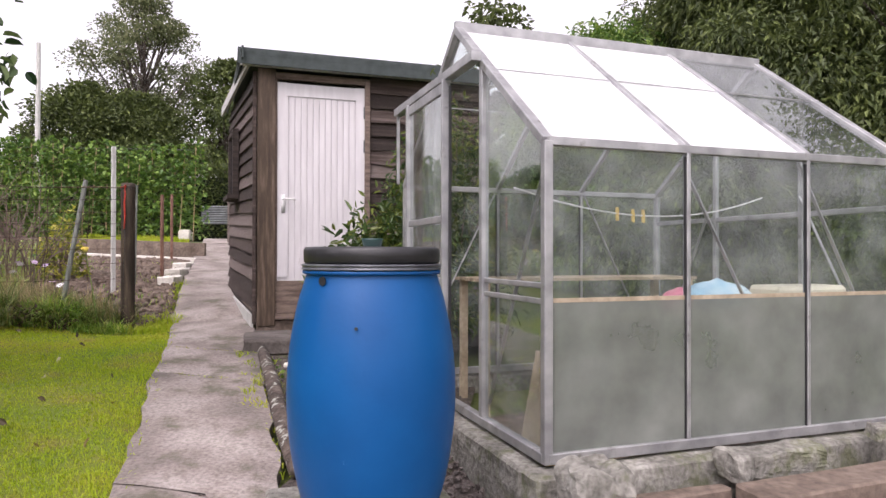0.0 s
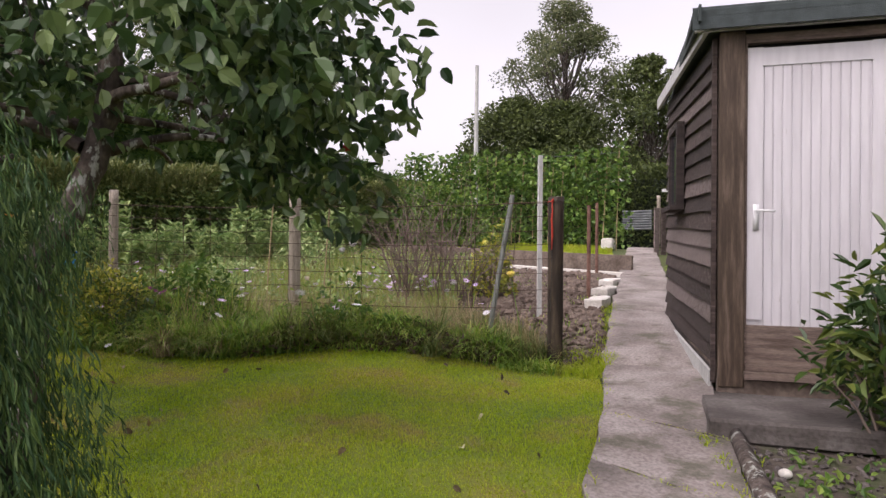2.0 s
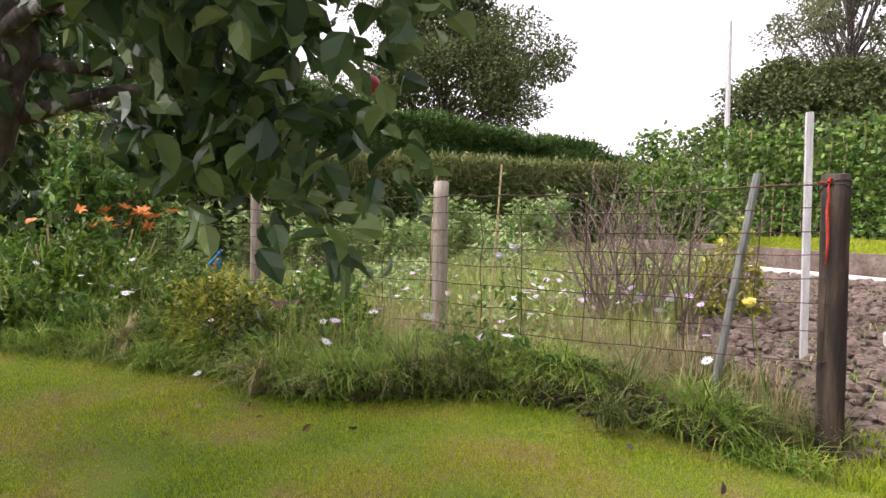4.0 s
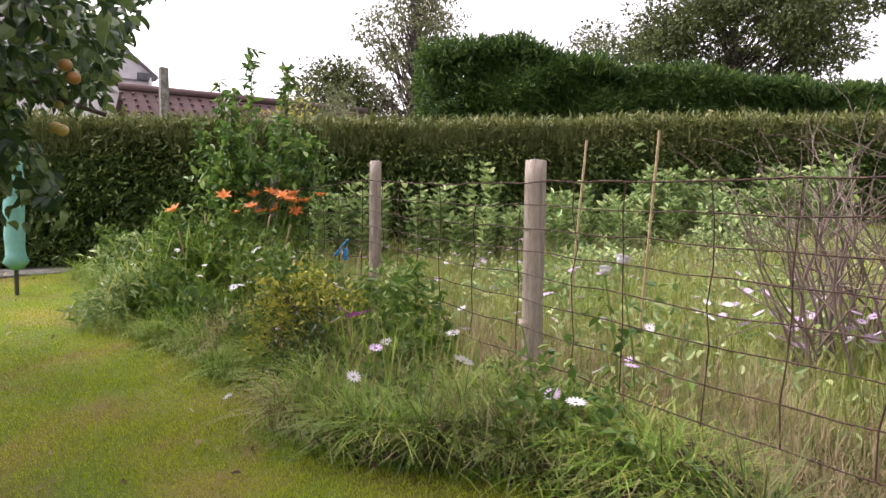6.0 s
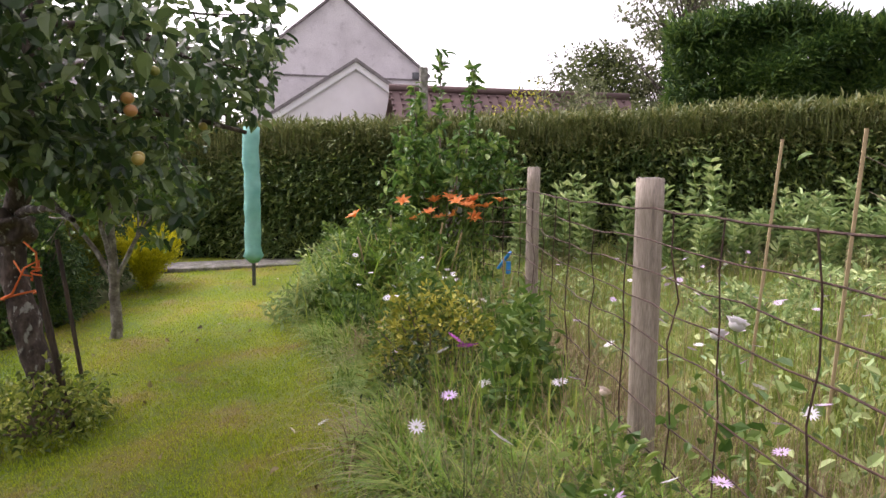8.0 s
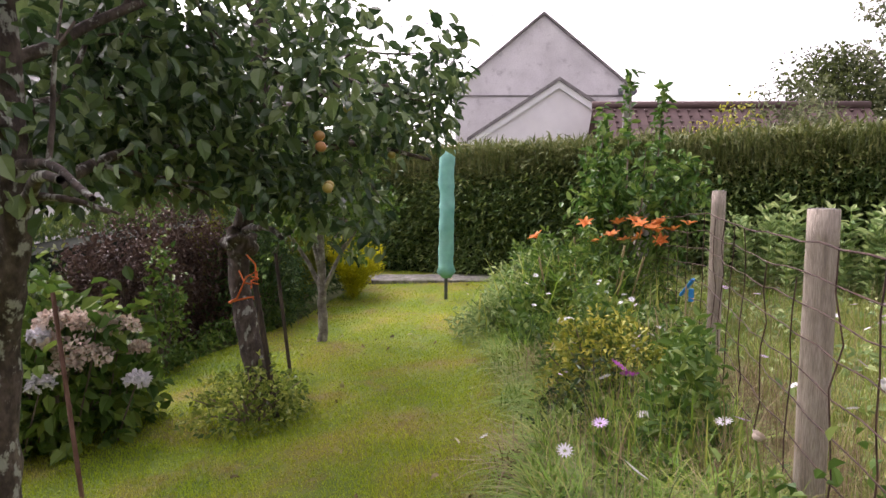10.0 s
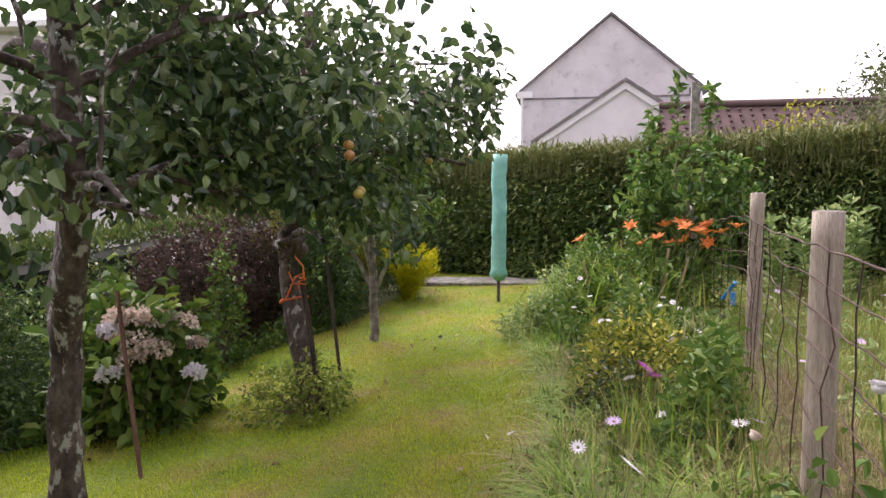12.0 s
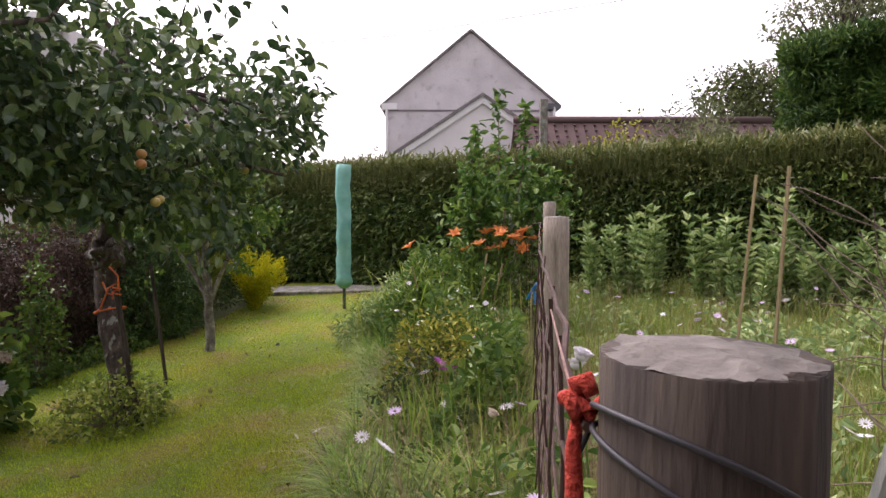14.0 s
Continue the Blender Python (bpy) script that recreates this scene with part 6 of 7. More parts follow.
def grass_patch(name, poly, n, length, width, mat, label, seed, lean=(0.2, 0.9), mask=None, mound=None, z_lift=0.0, category="grass"):
    rng = np.random.default_rng(seed)
    q = scatter(poly, n, rng)
    if mask is not None:
        q = q[mask(q, rng)]
    z = ground(q[:, 0], q[:, 1]) + z_lift
    if mound is not None:
        z = z + mound(q)
    k = len(q)
    tuft = np.array([noise.noise(Vector((a * 2.6, b * 2.6, seed))) for a, b in q])
    L = length * rng.uniform(0.45, 1.3, k) * (1 + 0.6 * tuft)
    g = Geo()
    add_blades(g, np.stack([q[:, 0], q[:, 1], z], 1), L, width * rng.uniform(0.7, 1.3, k), rng.uniform(*lean, k), rng)
    return place(name, g, mat, label=label, category=category, kind="stuff")


def near_walk(q, rng):
    d = np.min(np.linalg.norm(q[:, None] - WALK[None, :, :2], axis=2), axis=1)
    return rng.random(len(q)) < np.clip(1.25 - d / 9.0, 0.4, 1)


grass_patch("lawn_grass", LAWN, 280000, 0.024, 0.005, M_BLADE, "short mown grass of the lawn", 101, (0.3, 1.0), near_walk)
# ragged longer grass along the lawn's edges
EDGE_L = [(x - 0.12, y) for x, y in PATH_L[:8]] + [(x + 0.045, y) for x, y in PATH_L[:8]][::-1]
grass_patch("verge_grass", EDGE_L, 8500, 0.06, 0.006, M_BLADE, "ragged grass along the path edge", 102, (0.5, 1.0), z_lift=0.02)
EDGE_R = [(x - 0.03, y) for x, y in PATH_R[3:10]] + [(x + 0.10, y) for x, y in PATH_R[3:10]][::-1]
grass_patch("verge_grass", [(x - 0.02, y) for x, y in PATH_R[2:6]] + [(x + 0.12, y) for x, y in PATH_R[2:6]][::-1], 1200, 0.05, 0.006, M_BLADE, "ragged grass along the path edge", 103, (0.4, 1.0), z_lift=0.02)
grass_patch("verge_grass", [(-2.62, 7.9), (-2.9, 8.9), (-3.9, 11.4), (-3.5, 11.4), (-2.5, 8.9)], 5000, 0.14, 0.007, M_GRASS, "long verge grass beyond the shed", 104, (0.3, 0.9))


def bed_mound(q):
    """The turned-up grassy bank stands highest where it meets the lawn near the gate."""
    x, y = q[:, 0], q[:, 1]
    return 0.14 * np.exp(-((x + 4.1) ** 2 + (y - 5.0) ** 2) / 0.9) + 0.05


BANK = [(-3.15, 5.80), (-3.6, 5.62), (-4.22, 5.22), (-4.55, 4.5), (-4.85, 4.25), (-5.5, 4.05), (-6.2, 3.6), (-6.8, 3.4), (-6.6, 4.4), (-5.0, 5.2), (-3.9, 5.75), (-3.2, 6.0)]
grass_patch("border_grass", BANK, 26000, 0.30, 0.0070, M_GRASS, "long tangled grass on the bank in front of the fence", 111, (0.5, 1.5), mound=lambda q: 0.5 * bed_mound(q))
grass_patch("border_grass", [(-6.6, 3.3), (-7.2, 2.75), (-8.4, 2.05), (-9.7, 1.5), (-9.9, 2.6), (-8.6, 3.3), (-6.8, 4.3)], 12000, 0.36, 0.0075, M_GRASS, "long grass and stalks in the flower border", 112, (0.2, 1.3))
grass_patch("border_grass", [(-3.15, 5.80), (-3.8, 5.5), (-4.35, 5.05), (-4.6, 4.5), (-4.3, 5.4), (-3.6, 5.95)], 1500, 0.30, 0.005, M_DRY, "dry straw-coloured grass at the bank's edge", 113, (0.5, 1.0))
grass_patch("border_edge", [(x + 0.04, y - 0.06) for x, y in BED[1:10]] + [(x - 0.12, y + 0.14) for x, y in BED[1:10]][::-1], 20000, 0.22, 0.007, M_GRASS, "overhanging grass at the border's edge", 114, (0.7, 1.6))
grass_patch("border_grass", [(-2.85, 6.15), (-3.3, 5.95), (-3.95, 5.9), (-4.5, 6.7), (-3.9, 6.6), (-3.3, 6.45)], 4200, 0.24, 0.006, M_GRASS_SHADED, "long grass growing through the wire by the plot", 129, (0.2, 1.0))
grass_patch("border_grass", [(-2.85, 6.15), (-3.3, 5.95), (-3.95, 5.9), (-4.5, 6.7), (-3.9, 6.6), (-3.3, 6.45)], 900, 0.30, 0.004, M_DRY, "dry stalks growing through the wire by the plot", 130, (0.1, 0.8))
grass_patch("verge_grass", [(-2.45, 5.95), (-2.9, 5.9), (-3.05, 6.3), (-2.75, 6.6), (-2.5, 6.5)], 1500, 0.09, 0.006, M_BLADE, "short grass at the gate post's foot", 131, (0.3, 1.0))
grass_patch("meadow_grass", MEADOW, 80000, 0.24, 0.0050, M_MEADOW, "green flowering meadow grass behind the wire", 115, (0.15, 0.8))
grass_patch("meadow_stalk", MEADOW, 5000, 0.42, 0.003, M_SEED, "dry upright stalks in the meadow", 116, (0.05, 0.6))
FENCE_STRIP = [(-3.3, 5.85), (-4.4, 5.25), (-5.2, 4.85), (-6.7, 4.2), (-6.9, 4.7), (-5.4, 5.5), (-4.7, 6.3), (-3.6, 6.3)]
grass_patch("seeding_grass", FENCE_STRIP, 6000, 0.36, 0.0024, M_SEED, "fine reddish-brown seeding grass along the wire", 132, (0.1, 0.9))
grass_patch("seeding_grass", BANK, 2600, 0.42, 0.0026, M_SEED, "fine brown seed stalks standing over the bank", 133, (0.2, 1.2), mound=lambda q: 0.5 * bed_mound(q))
grass_patch("back_lawn", [(-4.5, 10.9), (-6.0, 14.2), (-11, 14.2), (-10.3, 11.2)], 30000, 0.10, 0.012, M_BLADE, "rough grass behind the vegetable plot", 117, (0.2, 0.9))
grass_patch("plot_weeds", PLOT, 1600, 0.09, 0.008, M_GRASS, "scattered weeds in the bare plot", 118, (0.3, 1.0), mask=lambda q, r: np.array([noise.noise(Vector((a * 1.5, b * 1.5, 3))) > 0.12 for a, b in q]))


def leafy_ground(name, poly, n, size, h, mat, label, seed, ratio=0.5):
    rng = np.random.default_rng(seed)
    q = scatter(poly, n, rng)
    lump = np.array([0.5 + noise.noise(Vector((a * 2.2, b * 2.2, seed))) for a, b in q])
    z = ground(q[:, 0], q[:, 1]) + rng.random(len(q)) * h * np.clip(lump * 1.5, 0.1, 1.4)
    g = Geo()
    add_leaves(g, np.stack([q[:, 0], q[:, 1], z], 1), rng, size, ratio, np.array([[0, 0, 0.5]]), droop=0.0)
    place(name, g, mat, label=label, category="undergrowth", kind="stuff")


grass_patch("border_grass", [(-4.9, 4.55), (-5.6, 4.25), (-6.8, 3.65), (-7.4, 3.3), (-7.6, 3.8), (-6.8, 4.35), (-5.1, 5.1)], 2600, 0.45, 0.007, M_GRASS, "tall seeding grass deep in the flower border", 127, (0.1, 0.7))
grass_patch("border_grass", [(-4.9, 4.55), (-5.6, 4.25), (-6.8, 3.65), (-7.4, 3.3), (-7.6, 3.8), (-6.8, 4.35), (-5.1, 5.1)], 1500, 0.50, 0.005, M_DRY, "dry seed stalks among the border plants", 128, (0.1, 0.6))
def grass_tufts():
    """Arching tufts that stand out of the bank, the border and its overhanging edge."""
    rng = np.random.default_rng(801)
    edge = np.array(BED[1:11])
    spots = []
    for a, b in zip(edge, edge[1:]):
        n = max(1, int(np.linalg.norm(b - a) / 0.16))
        for k in range(n):
            q = a + (b - a) * (k + rng.random()) / n
            spots.append((q[0] - 0.05 + 0.10 * rng.standard_normal(), q[1] + 0.10 + 0.10 * rng.standard_normal(), 0))
    spots += [(x, y, 1) for x, y in scatter(BANK, 46, rng)] + [(x, y, 2) for x, y in scatter(MEADOW, 110, rng)] + [(x, y, 1) for x, y in scatter(BED[7:12] + [(-7.0, 4.6)], 26, rng)]
    for k, (x, y, where) in enumerate(spots):
        n = int(rng.uniform(70, 150))
        z0 = gz(x, y) + (0.5 * float(bed_mound(np.array([[x, y]]))[0]) if where < 2 else 0)
        g = Geo()
        h = rng.uniform(0.26, 0.48) * (1.15 if where == 1 else 0.9)
        p = np.stack([rng.normal(0, 0.035, n), rng.normal(0, 0.035, n), np.full(n, -0.02)], 1)
        add_blades(g, p, h * rng.uniform(0.5, 1.25, n), rng.uniform(0.003, 0.0075, n), rng.uniform(0.4, 1.6, n), rng)
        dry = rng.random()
        # tufts near the gate take the grass colour with shade painted in
        root = place("grass_tuft", g, M_GRASS_SHADED if where < 2 and x > -4.6 else M_GRASS if dry > 0.25 else M_MEADOW if dry > 0.08 else M_DRY, at=pose(x, y, z0), label="arching tuft of long grass in the meadow" if where == 2 else "arching tuft of long grass in the border", category="grass", group="grass tufts")


grass_tufts()
leafy_ground("border_leaves", [(-5.0, 4.5), (-5.9, 4.1), (-6.9, 3.5), (-7.3, 3.9), (-6.8, 4.35), (-5.2, 5.0)], 7000, 0.065, 0.50, M_SHRUB, "leafy perennials between grass and shrubs", 129)
leafy_ground("border_leaves", BANK, 14000, 0.055, 0.24, M_SHRUB, "broad leaves and weeds among the border grass", 121)
leafy_ground("border_leaves", [(-6.6, 3.3), (-7.2, 2.75), (-8.4, 2.05), (-9.7, 1.5), (-9.9, 2.6), (-8.6, 3.3), (-6.8, 4.3)], 14000, 0.07, 0.42, M_SHRUB, "leafy perennials in the flower border", 122)
leafy_ground("bank_weeds", [(-3.1, 5.75), (-3.6, 5.5), (-4.25, 5.1), (-4.6, 4.4), (-4.2, 5.5), (-3.4, 5.9)], 3500, 0.05, 0.16, M_RED, "brown withered weeds on the bank", 126)
leafy_ground("meadow_leaves", MEADOW, 14000, 0.06, 0.22, M_BROAD, "low leafy plants among the meadow grass", 123)
leafy_ground("strip_weeds", [(-0.45, 3.4), (-0.95, 4.5), (-1.2, 5.0), (-0.3, 5.3), (0.1, 4.3)], 500, 0.045, 0.05, M_SHRUB, "small weeds on the stony soil strip", 124)


def soil_clods(name, poly, n, size, mat, label, seed):
    rng = np.random.default_rng(seed)
    q = scatter(poly, n, rng)
    g = Geo()
    base = Geo().ball((0, 0, 0), (1, 1, 0.65), 6, 4)
    v0 = np.concatenate(base.v)
    for (x, y) in q:
        s = size * rng.uniform(0.3, 1.2)
        v = v0 * s * rng.uniform(0.7, 1.3, 3) + rng.standard_normal(v0.shape) * s * 0.12
        n0 = g.n
        g.v.append(v + np.array([x, y, gz(x, y) + 0.012 + 0.1 * s]))
        g.n += len(v)
        for k, fs in base.f.items():
            for f in fs:
                g.f.setdefault(k, []).append(f + n0)
    place(name, g, mat, label=label, category="soil", kind="stuff")


soil_clods("soil_clods", PLOT, 2600, 0.045, M_SOIL, "lumps of dug brown soil", 131)
soil_clods("gravel_stones", [(-0.45, 3.2), (-1.0, 4.5), (-1.28, 5.08), (-0.2, 5.4), (0.3, 4.6), (0.2, 3.0)], 900, 0.018, M_GRAVEL, "small stones in the soil strip", 132)
soil_clods("gravel_stones", [(-0.2, 2.0), (0.6, 2.0), (1.2, 2.6), (0.62, 2.7), (0.3, 3.6), (-0.2, 3.0)], 900, 0.016, M_GRAVEL, "dark wet gravel by the greenhouse", 133)


def litter():
    rng = np.random.default_rng(141)
    q = scatter(LAWN, 90, rng)
    g = Geo()
    p = np.stack([q[:, 0], q[:, 1], ground(q[:, 0], q[:, 1]) + 0.028], 1)
    add_leaves(g, p, rng, 0.045, 0.6, np.array([[0, 0, 0.0]]), jitter=1.0, fine=True)
    place("fallen_leaves", g, M_LEAFLITTER, label="fallen leaves scattered on the lawn", category="fallen leaves", kind="stuff")


litter()

# ---- shrubs and border plants ----
def sapling():
    x, y = -8.20, 3.42
    rng = np.random.default_rng(91)
    z0 = gz(x, y)
    root = thing("sapling_tree", pose(x, y, z0), "young leafy fruit sapling with three tall shoots", "tree")
    g, lf = Geo(), Geo()
    tips = []
    for k in range(16):
        a, q = rng.uniform(0, 2 * math.pi), rng.uniform(0.2, 1)
        e = np.array([0.62 * q * math.cos(a), 0.62 * q * math.sin(a), rng.uniform(0.8, 1.55)])
        line = [(0, 0, 0.2), tuple(e * [0.5, 0.5, 0.65]), tuple(e)]
        g.tube(line, [0.012, 0.008, 0.004], 5, cap=False)
        for t in np.linspace(0.3, 1, 12):
            tips.append((np.array(line[1]) * (1 - t) + e * t, unit(e)))
    for sx, sy, h in ((-0.21, -0.30, 2.00), (-0.03, 0.02, 2.26), (0.12, 0.36, 2.10), (0.30, -0.1, 1.85), (-0.34, 0.2, 1.7), (0.5, 0.35, 1.55), (-0.3, -0.5, 1.6)):
        line = [(0, 0, 0.2), (sx * 0.5, sy * 0.5, 0.9), (sx * 0.9, sy * 0.9, 1.4 * h / 2), (sx, sy, h)]
        g.tube(line, [0.014, 0.010, 0.007, 0.003], 6, cap=False)
        for t in np.linspace(0, 1, 24):
            p = np.array(line[2]) * (1 - t) + np.array(line[3]) * t if t > 0.1 else np.array(line[2])
            tips.append((p, np.array([math.cos(t * 40), math.sin(t * 40), 0.4])))
    part("stem", g, M_TWIG, root)
    tip_leaves(lf, tips, rng, 3.2, 0.085, 0.5, 0.02, -0.1)
    idx = rng.integers(0, 190, 1500)
    T = np.array([t[0] for t in tips])[idx] + rng.standard_normal((1500, 3)) * 0.10
    add_leaves(lf, T, rng, 0.08, 0.5, None, 0.2, fine=True)
    part("leaves", lf, M_YOUNG_LEAF, root, kind="stuff")


sapling()
bush("sapling_underplanting", -7.85, 3.25, 0.6, 0.75, 0.88, M_SHRUB, 4600, 0.075, "leafy dark green perennials round the sapling", "plants", 90, 0.45, 20)
bush("golden_shrub", -6.00, 4.12, 0.38, 0.34, 0.58, M_GOLD, 2600, 0.042, "small golden-leaved shrub in the border", "shrub", 93, 0.5, 20)
bush("dark_border_shrub", -5.68, 4.22, 0.36, 0.30, 0.46, M_POTLEAF, 1100, 0.045, "small dark-leaved shrub in the border", "shrub", 96, 0.5, 20)
bush("silver_leaved_plant", -7.55, 2.65, 0.45, 0.45, 0.45, M_BROAD, 1500, 0.07, "grey-green leafy plant at the border's edge", "plants", 97, 0.35, 16)
bush("silver_leaved_plant", -8.9, 2.2, 0.55, 0.45, 0.5, M_BROAD, 1500, 0.07, "grey-green leafy plant at the border's edge", "plants", 98, 0.35, 16)
bush("potted_shrub", -0.18, 5.50, 0.64, 0.46, 1.42, M_POTLEAF, 6500, 0.070, "leafy green shrub in front of the shed door", "shrub", 95, 0.32, 12, low=0.12)
bush("corner_shrub", 0.10, 5.72, 0.45, 0.40, 2.0, M_POTLEAF, 4200, 0.065, "tall leafy shrub at the shed corner", "shrub", 100, 0.32, 14, low=0.3)
bush("potted_shrub", -0.62, 5.30, 0.35, 0.30, 0.95, M_POTLEAF, 500, 0.10, "thin leafy branch of shrub before the door", "shrub", 99, 0.32, 10, low=0.35)


def yellow_conifer(x, y, r, h, seed, n=26, mat=None):
    rng = np.random.default_rng(seed)
    root = thing("yellow_conifer", pose(x, y, gz(x, y)), "dull yellow-green spiky conifer" if mat else "bright yellow-green spiky conifer", "shrub", "yellow conifers")
    g = Geo()
    for k in range(n):
        a, q = rng.uniform(0, 2 * math.pi), rng.random() ** 0.6
        e = np.array([r * q * math.cos(a), r * q * math.sin(a), h * rng.uniform(0.65, 1.0) * (1 - 0.3 * q)])
        t = rng.random(190) ** 0.6
        p = e[None] * t[:, None] ** np.array([[1.0, 1.0, 0.9]]) + rng.standard_normal((190, 3)) * 0.028
        add_leaves(g, p, rng, 0.055, 0.25, unit(e)[None] * 2.2)
    part("sprays", g, mat or M_YELLOW, root, kind="stuff")
    part("stem", Geo().tube([(0, 0, -0.05), (0, 0, h * 0.6)], 0.02, 6), M_TWIG, root)


yellow_conifer(-8.55, -0.15, 0.40, 0.86, 94, 34)
yellow_conifer(-7.75, -0.35, 0.5, 1.35, 95, 40, M_OLIVE)
yellow_conifer(-7.0, -0.6, 0.4, 1.5, 96, 40, M_OLIVE)


def weeping_conifer():
    x, y = -2.50, 1.80
    rng = np.random.default_rng(151)
    z0 = gz(x, y)
    root = thing("weeping_conifer", pose(x, y, z0), "shaggy dark green weeping conifer beside the lawn", "conifer")
    g, n = Geo(), Geo()
    g.tube([(0, 0, -0.05), (0.02, 0.02, 0.9), (0, 0, 1.75)], [0.05, 0.035, 0.015], 8)
    part("stem", g, M_BARK, root)
    for k in range(330):
        a = rng.uniform(0, 2 * math.pi)
        h = rng.uniform(0.12, 1.55)
        r = (0.22 + 0.54 * (1 - h / 1.65) ** 0.8) * rng.uniform(0.75, 1.12)
        e = np.array([r * math.cos(a), r * math.sin(a), h])
        for s in range(7):
            c = e * np.array([rng.uniform(0.75, 1), rng.uniform(0.75, 1), 1]) + rng.standard_normal(3) * 0.05
            Lh = rng.uniform(0.18, 0.40)
            t = np.linspace(0, 1, 15)[:, None]
            strand = c + np.array([math.cos(a), math.sin(a), 0]) * 0.10 * np.sin(t * 2.4) + np.array([0, 0, -1.0]) * Lh * t ** 1.4
            add_leaves(n, strand + rng.standard_normal(strand.shape) * 0.006, rng, 0.045, 0.12, np.array([[math.cos(a) * 0.4, math.sin(a) * 0.4, -1.5]]), jitter=0.45)
    for k in range(40):
        c = np.array([-0.17 + 0.06 * rng.standard_normal(), 0.48 + 0.06 * rng.standard_normal(), rng.uniform(1.0, 1.42)])
        for s in range(5):
            t = np.linspace(0, 1, 15)[:, None]
            strand = c + rng.standard_normal(3) * 0.05 + np.array([0.02, 0.10, 0]) * np.sin(t * 2.4) + np.array([0, 0, -1.0]) * rng.uniform(0.18, 0.42) * t ** 1.4
            add_leaves(n, strand + rng.standard_normal(strand.shape) * 0.006, rng, 0.045, 0.12, np.array([[0.0, 0.3, -1.5]]), jitter=0.45, lite=True)
    part("side_branch", Geo().tube([(0, 0.02, 1.0), (-0.06, 0.25, 1.3), (-0.17, 0.50, 1.40)], [0.02, 0.014, 0.008], 6), M_BARK, root)
    part("foliage", n, M_WEEP, root, kind="stuff")
    # solid dark tube painted as the shade behind the strands
    part("inner_growth", Geo().tube([(0, 0, 0), (0, 0, 0.5), (0, 0, 0.95), (0, 0, 1.4)], [0.50, 0.44, 0.30, 0.12], 14, wobble=0.1, rng=rng), M_SHADE_CORE, root, "dark inner twigs")


weeping_conifer()

# left border
bush("hydrangea", -4.42, 1.25, 0.50, 0.44, 0.90, M_SHRUB, 1700, 0.11, "hydrangea bush with faded pink and white heads", "shrub", 161, 0.62, 20)


def hydrangea_heads():
    rng = np.random.default_rng(162)
    spots = [(-4.27, 1.45, 1.075, 0.085, 1), (-4.36, 1.50, 1.07, 0.085, 1), (-4.46, 1.56, 1.05, 0.09, 1), (-4.58, 1.62, 1.02, 0.08, 1), (-4.30, 1.60, 0.93, 0.09, 1), (-4.38, 1.66, 0.88, 0.085, 1), (-4.20, 1.50, 0.98, 0.06, 1),
             (-4.12, 1.60, 0.77, 0.06, 0), (-4.55, 1.83, 0.74, 0.05, 0), (-4.17, 1.48, 1.02, 0.05, 0), (-4.25, 1.60, 0.84, 0.07, 1), (-4.72, 1.55, 0.86, 0.05, 1)]
    for k, (x, y, z, r, pink) in enumerate(spots):
        g = Geo()
        u = unit(rng.standard_normal((170, 3)))
        u[:, 2] = np.abs(u[:, 2]) * 0.8
        add_leaves(g, u * r * 1.25 * rng.uniform(0.8, 1.05, (170, 1)), rng, 0.032, 0.85, u * 0.3)
        root = thing("flower_head", pose(x, y, z), "faded pinkish hydrangea head" if pink else "fresh white hydrangea head", "flower", "hydrangea heads")
        part("floret_mass", g, M_HYDRANGEA if pink else M_WHITE_PETAL, root, kind="stuff")
        part("stem", Geo().tube([(0, 0, 0.01), (0.03, -0.10, (gz(x, y) - z) * 0.6), (0.05, -0.15, gz(x, y) - z)], 0.005, 5), M_TWIG, root)


hydrangea_heads()
bush("dark_red_shrub", -5.55, -0.15, 0.65, 0.5, 1.25, M_RED, 7000, 0.05, "dark reddish-brown twiggy shrub", "shrub", 163, 0.5, 60)
bush("dark_red_shrub", -6.45, -0.45, 0.6, 0.5, 1.35, M_RED, 7000, 0.05, "dark reddish-brown twiggy shrub", "shrub", 164, 0.5, 60)
bush("ivy_column", -5.55, 0.50, 0.20, 0.18, 1.0, M_SHRUB, 900, 0.055, "slender column of variegated green leaves", "shrub", 165, 0.6, 8)
bush("dark_evergreen", -7.1, -0.2, 0.55, 0.5, 1.4, M_WEEP, 9000, 0.06, "dense dark green evergreen shrub", "shrub", 166, 0.3, 20)
bush("dark_evergreen", -8.4, -0.9, 0.8, 0.6, 1.5, M_WEEP, 9000, 0.06, "dense dark green evergreen shrub", "shrub", 167, 0.3, 20)
bush("tree_foot_plant", -5.10, 2.18, 0.36, 0.34, 0.34, M_FOOT, 1500, 0.040, "small-leaved green plants round the apple trunk", "plants", 168, 0.55, 24)
bush("light_green_shrub", -4.95, -0.7, 0.6, 0.5, 1.15, M_POTLEAF, 3000, 0.06, "light green leafy shrub behind the hydrangea", "shrub", 169, 0.5, 20)
bush("light_green_shrub", -3.9, -0.2, 0.6, 0.5, 0.9, M_SHRUB, 3000, 0.06, "green leafy shrub beside the lawn", "shrub", 170, 0.5, 20)
bush("dark_evergreen", -3.55, 0.55, 0.55, 0.5, 1.25, M_WEEP, 8000, 0.06, "dense dark green evergreen shrub", "shrub", 171, 0.3, 20)
hedge("low_hedge", [(-3.0, -1.5, 1.15), (-6.0, -1.9, 1.5), (-10.4, -2.6, 1.9)], 0.9, 1.2, M_HEDGE_LEAF, 30000, 0.07, "low dark hedge behind the shady border", 172, None, 0.2, front=-1, ratio=0.45)
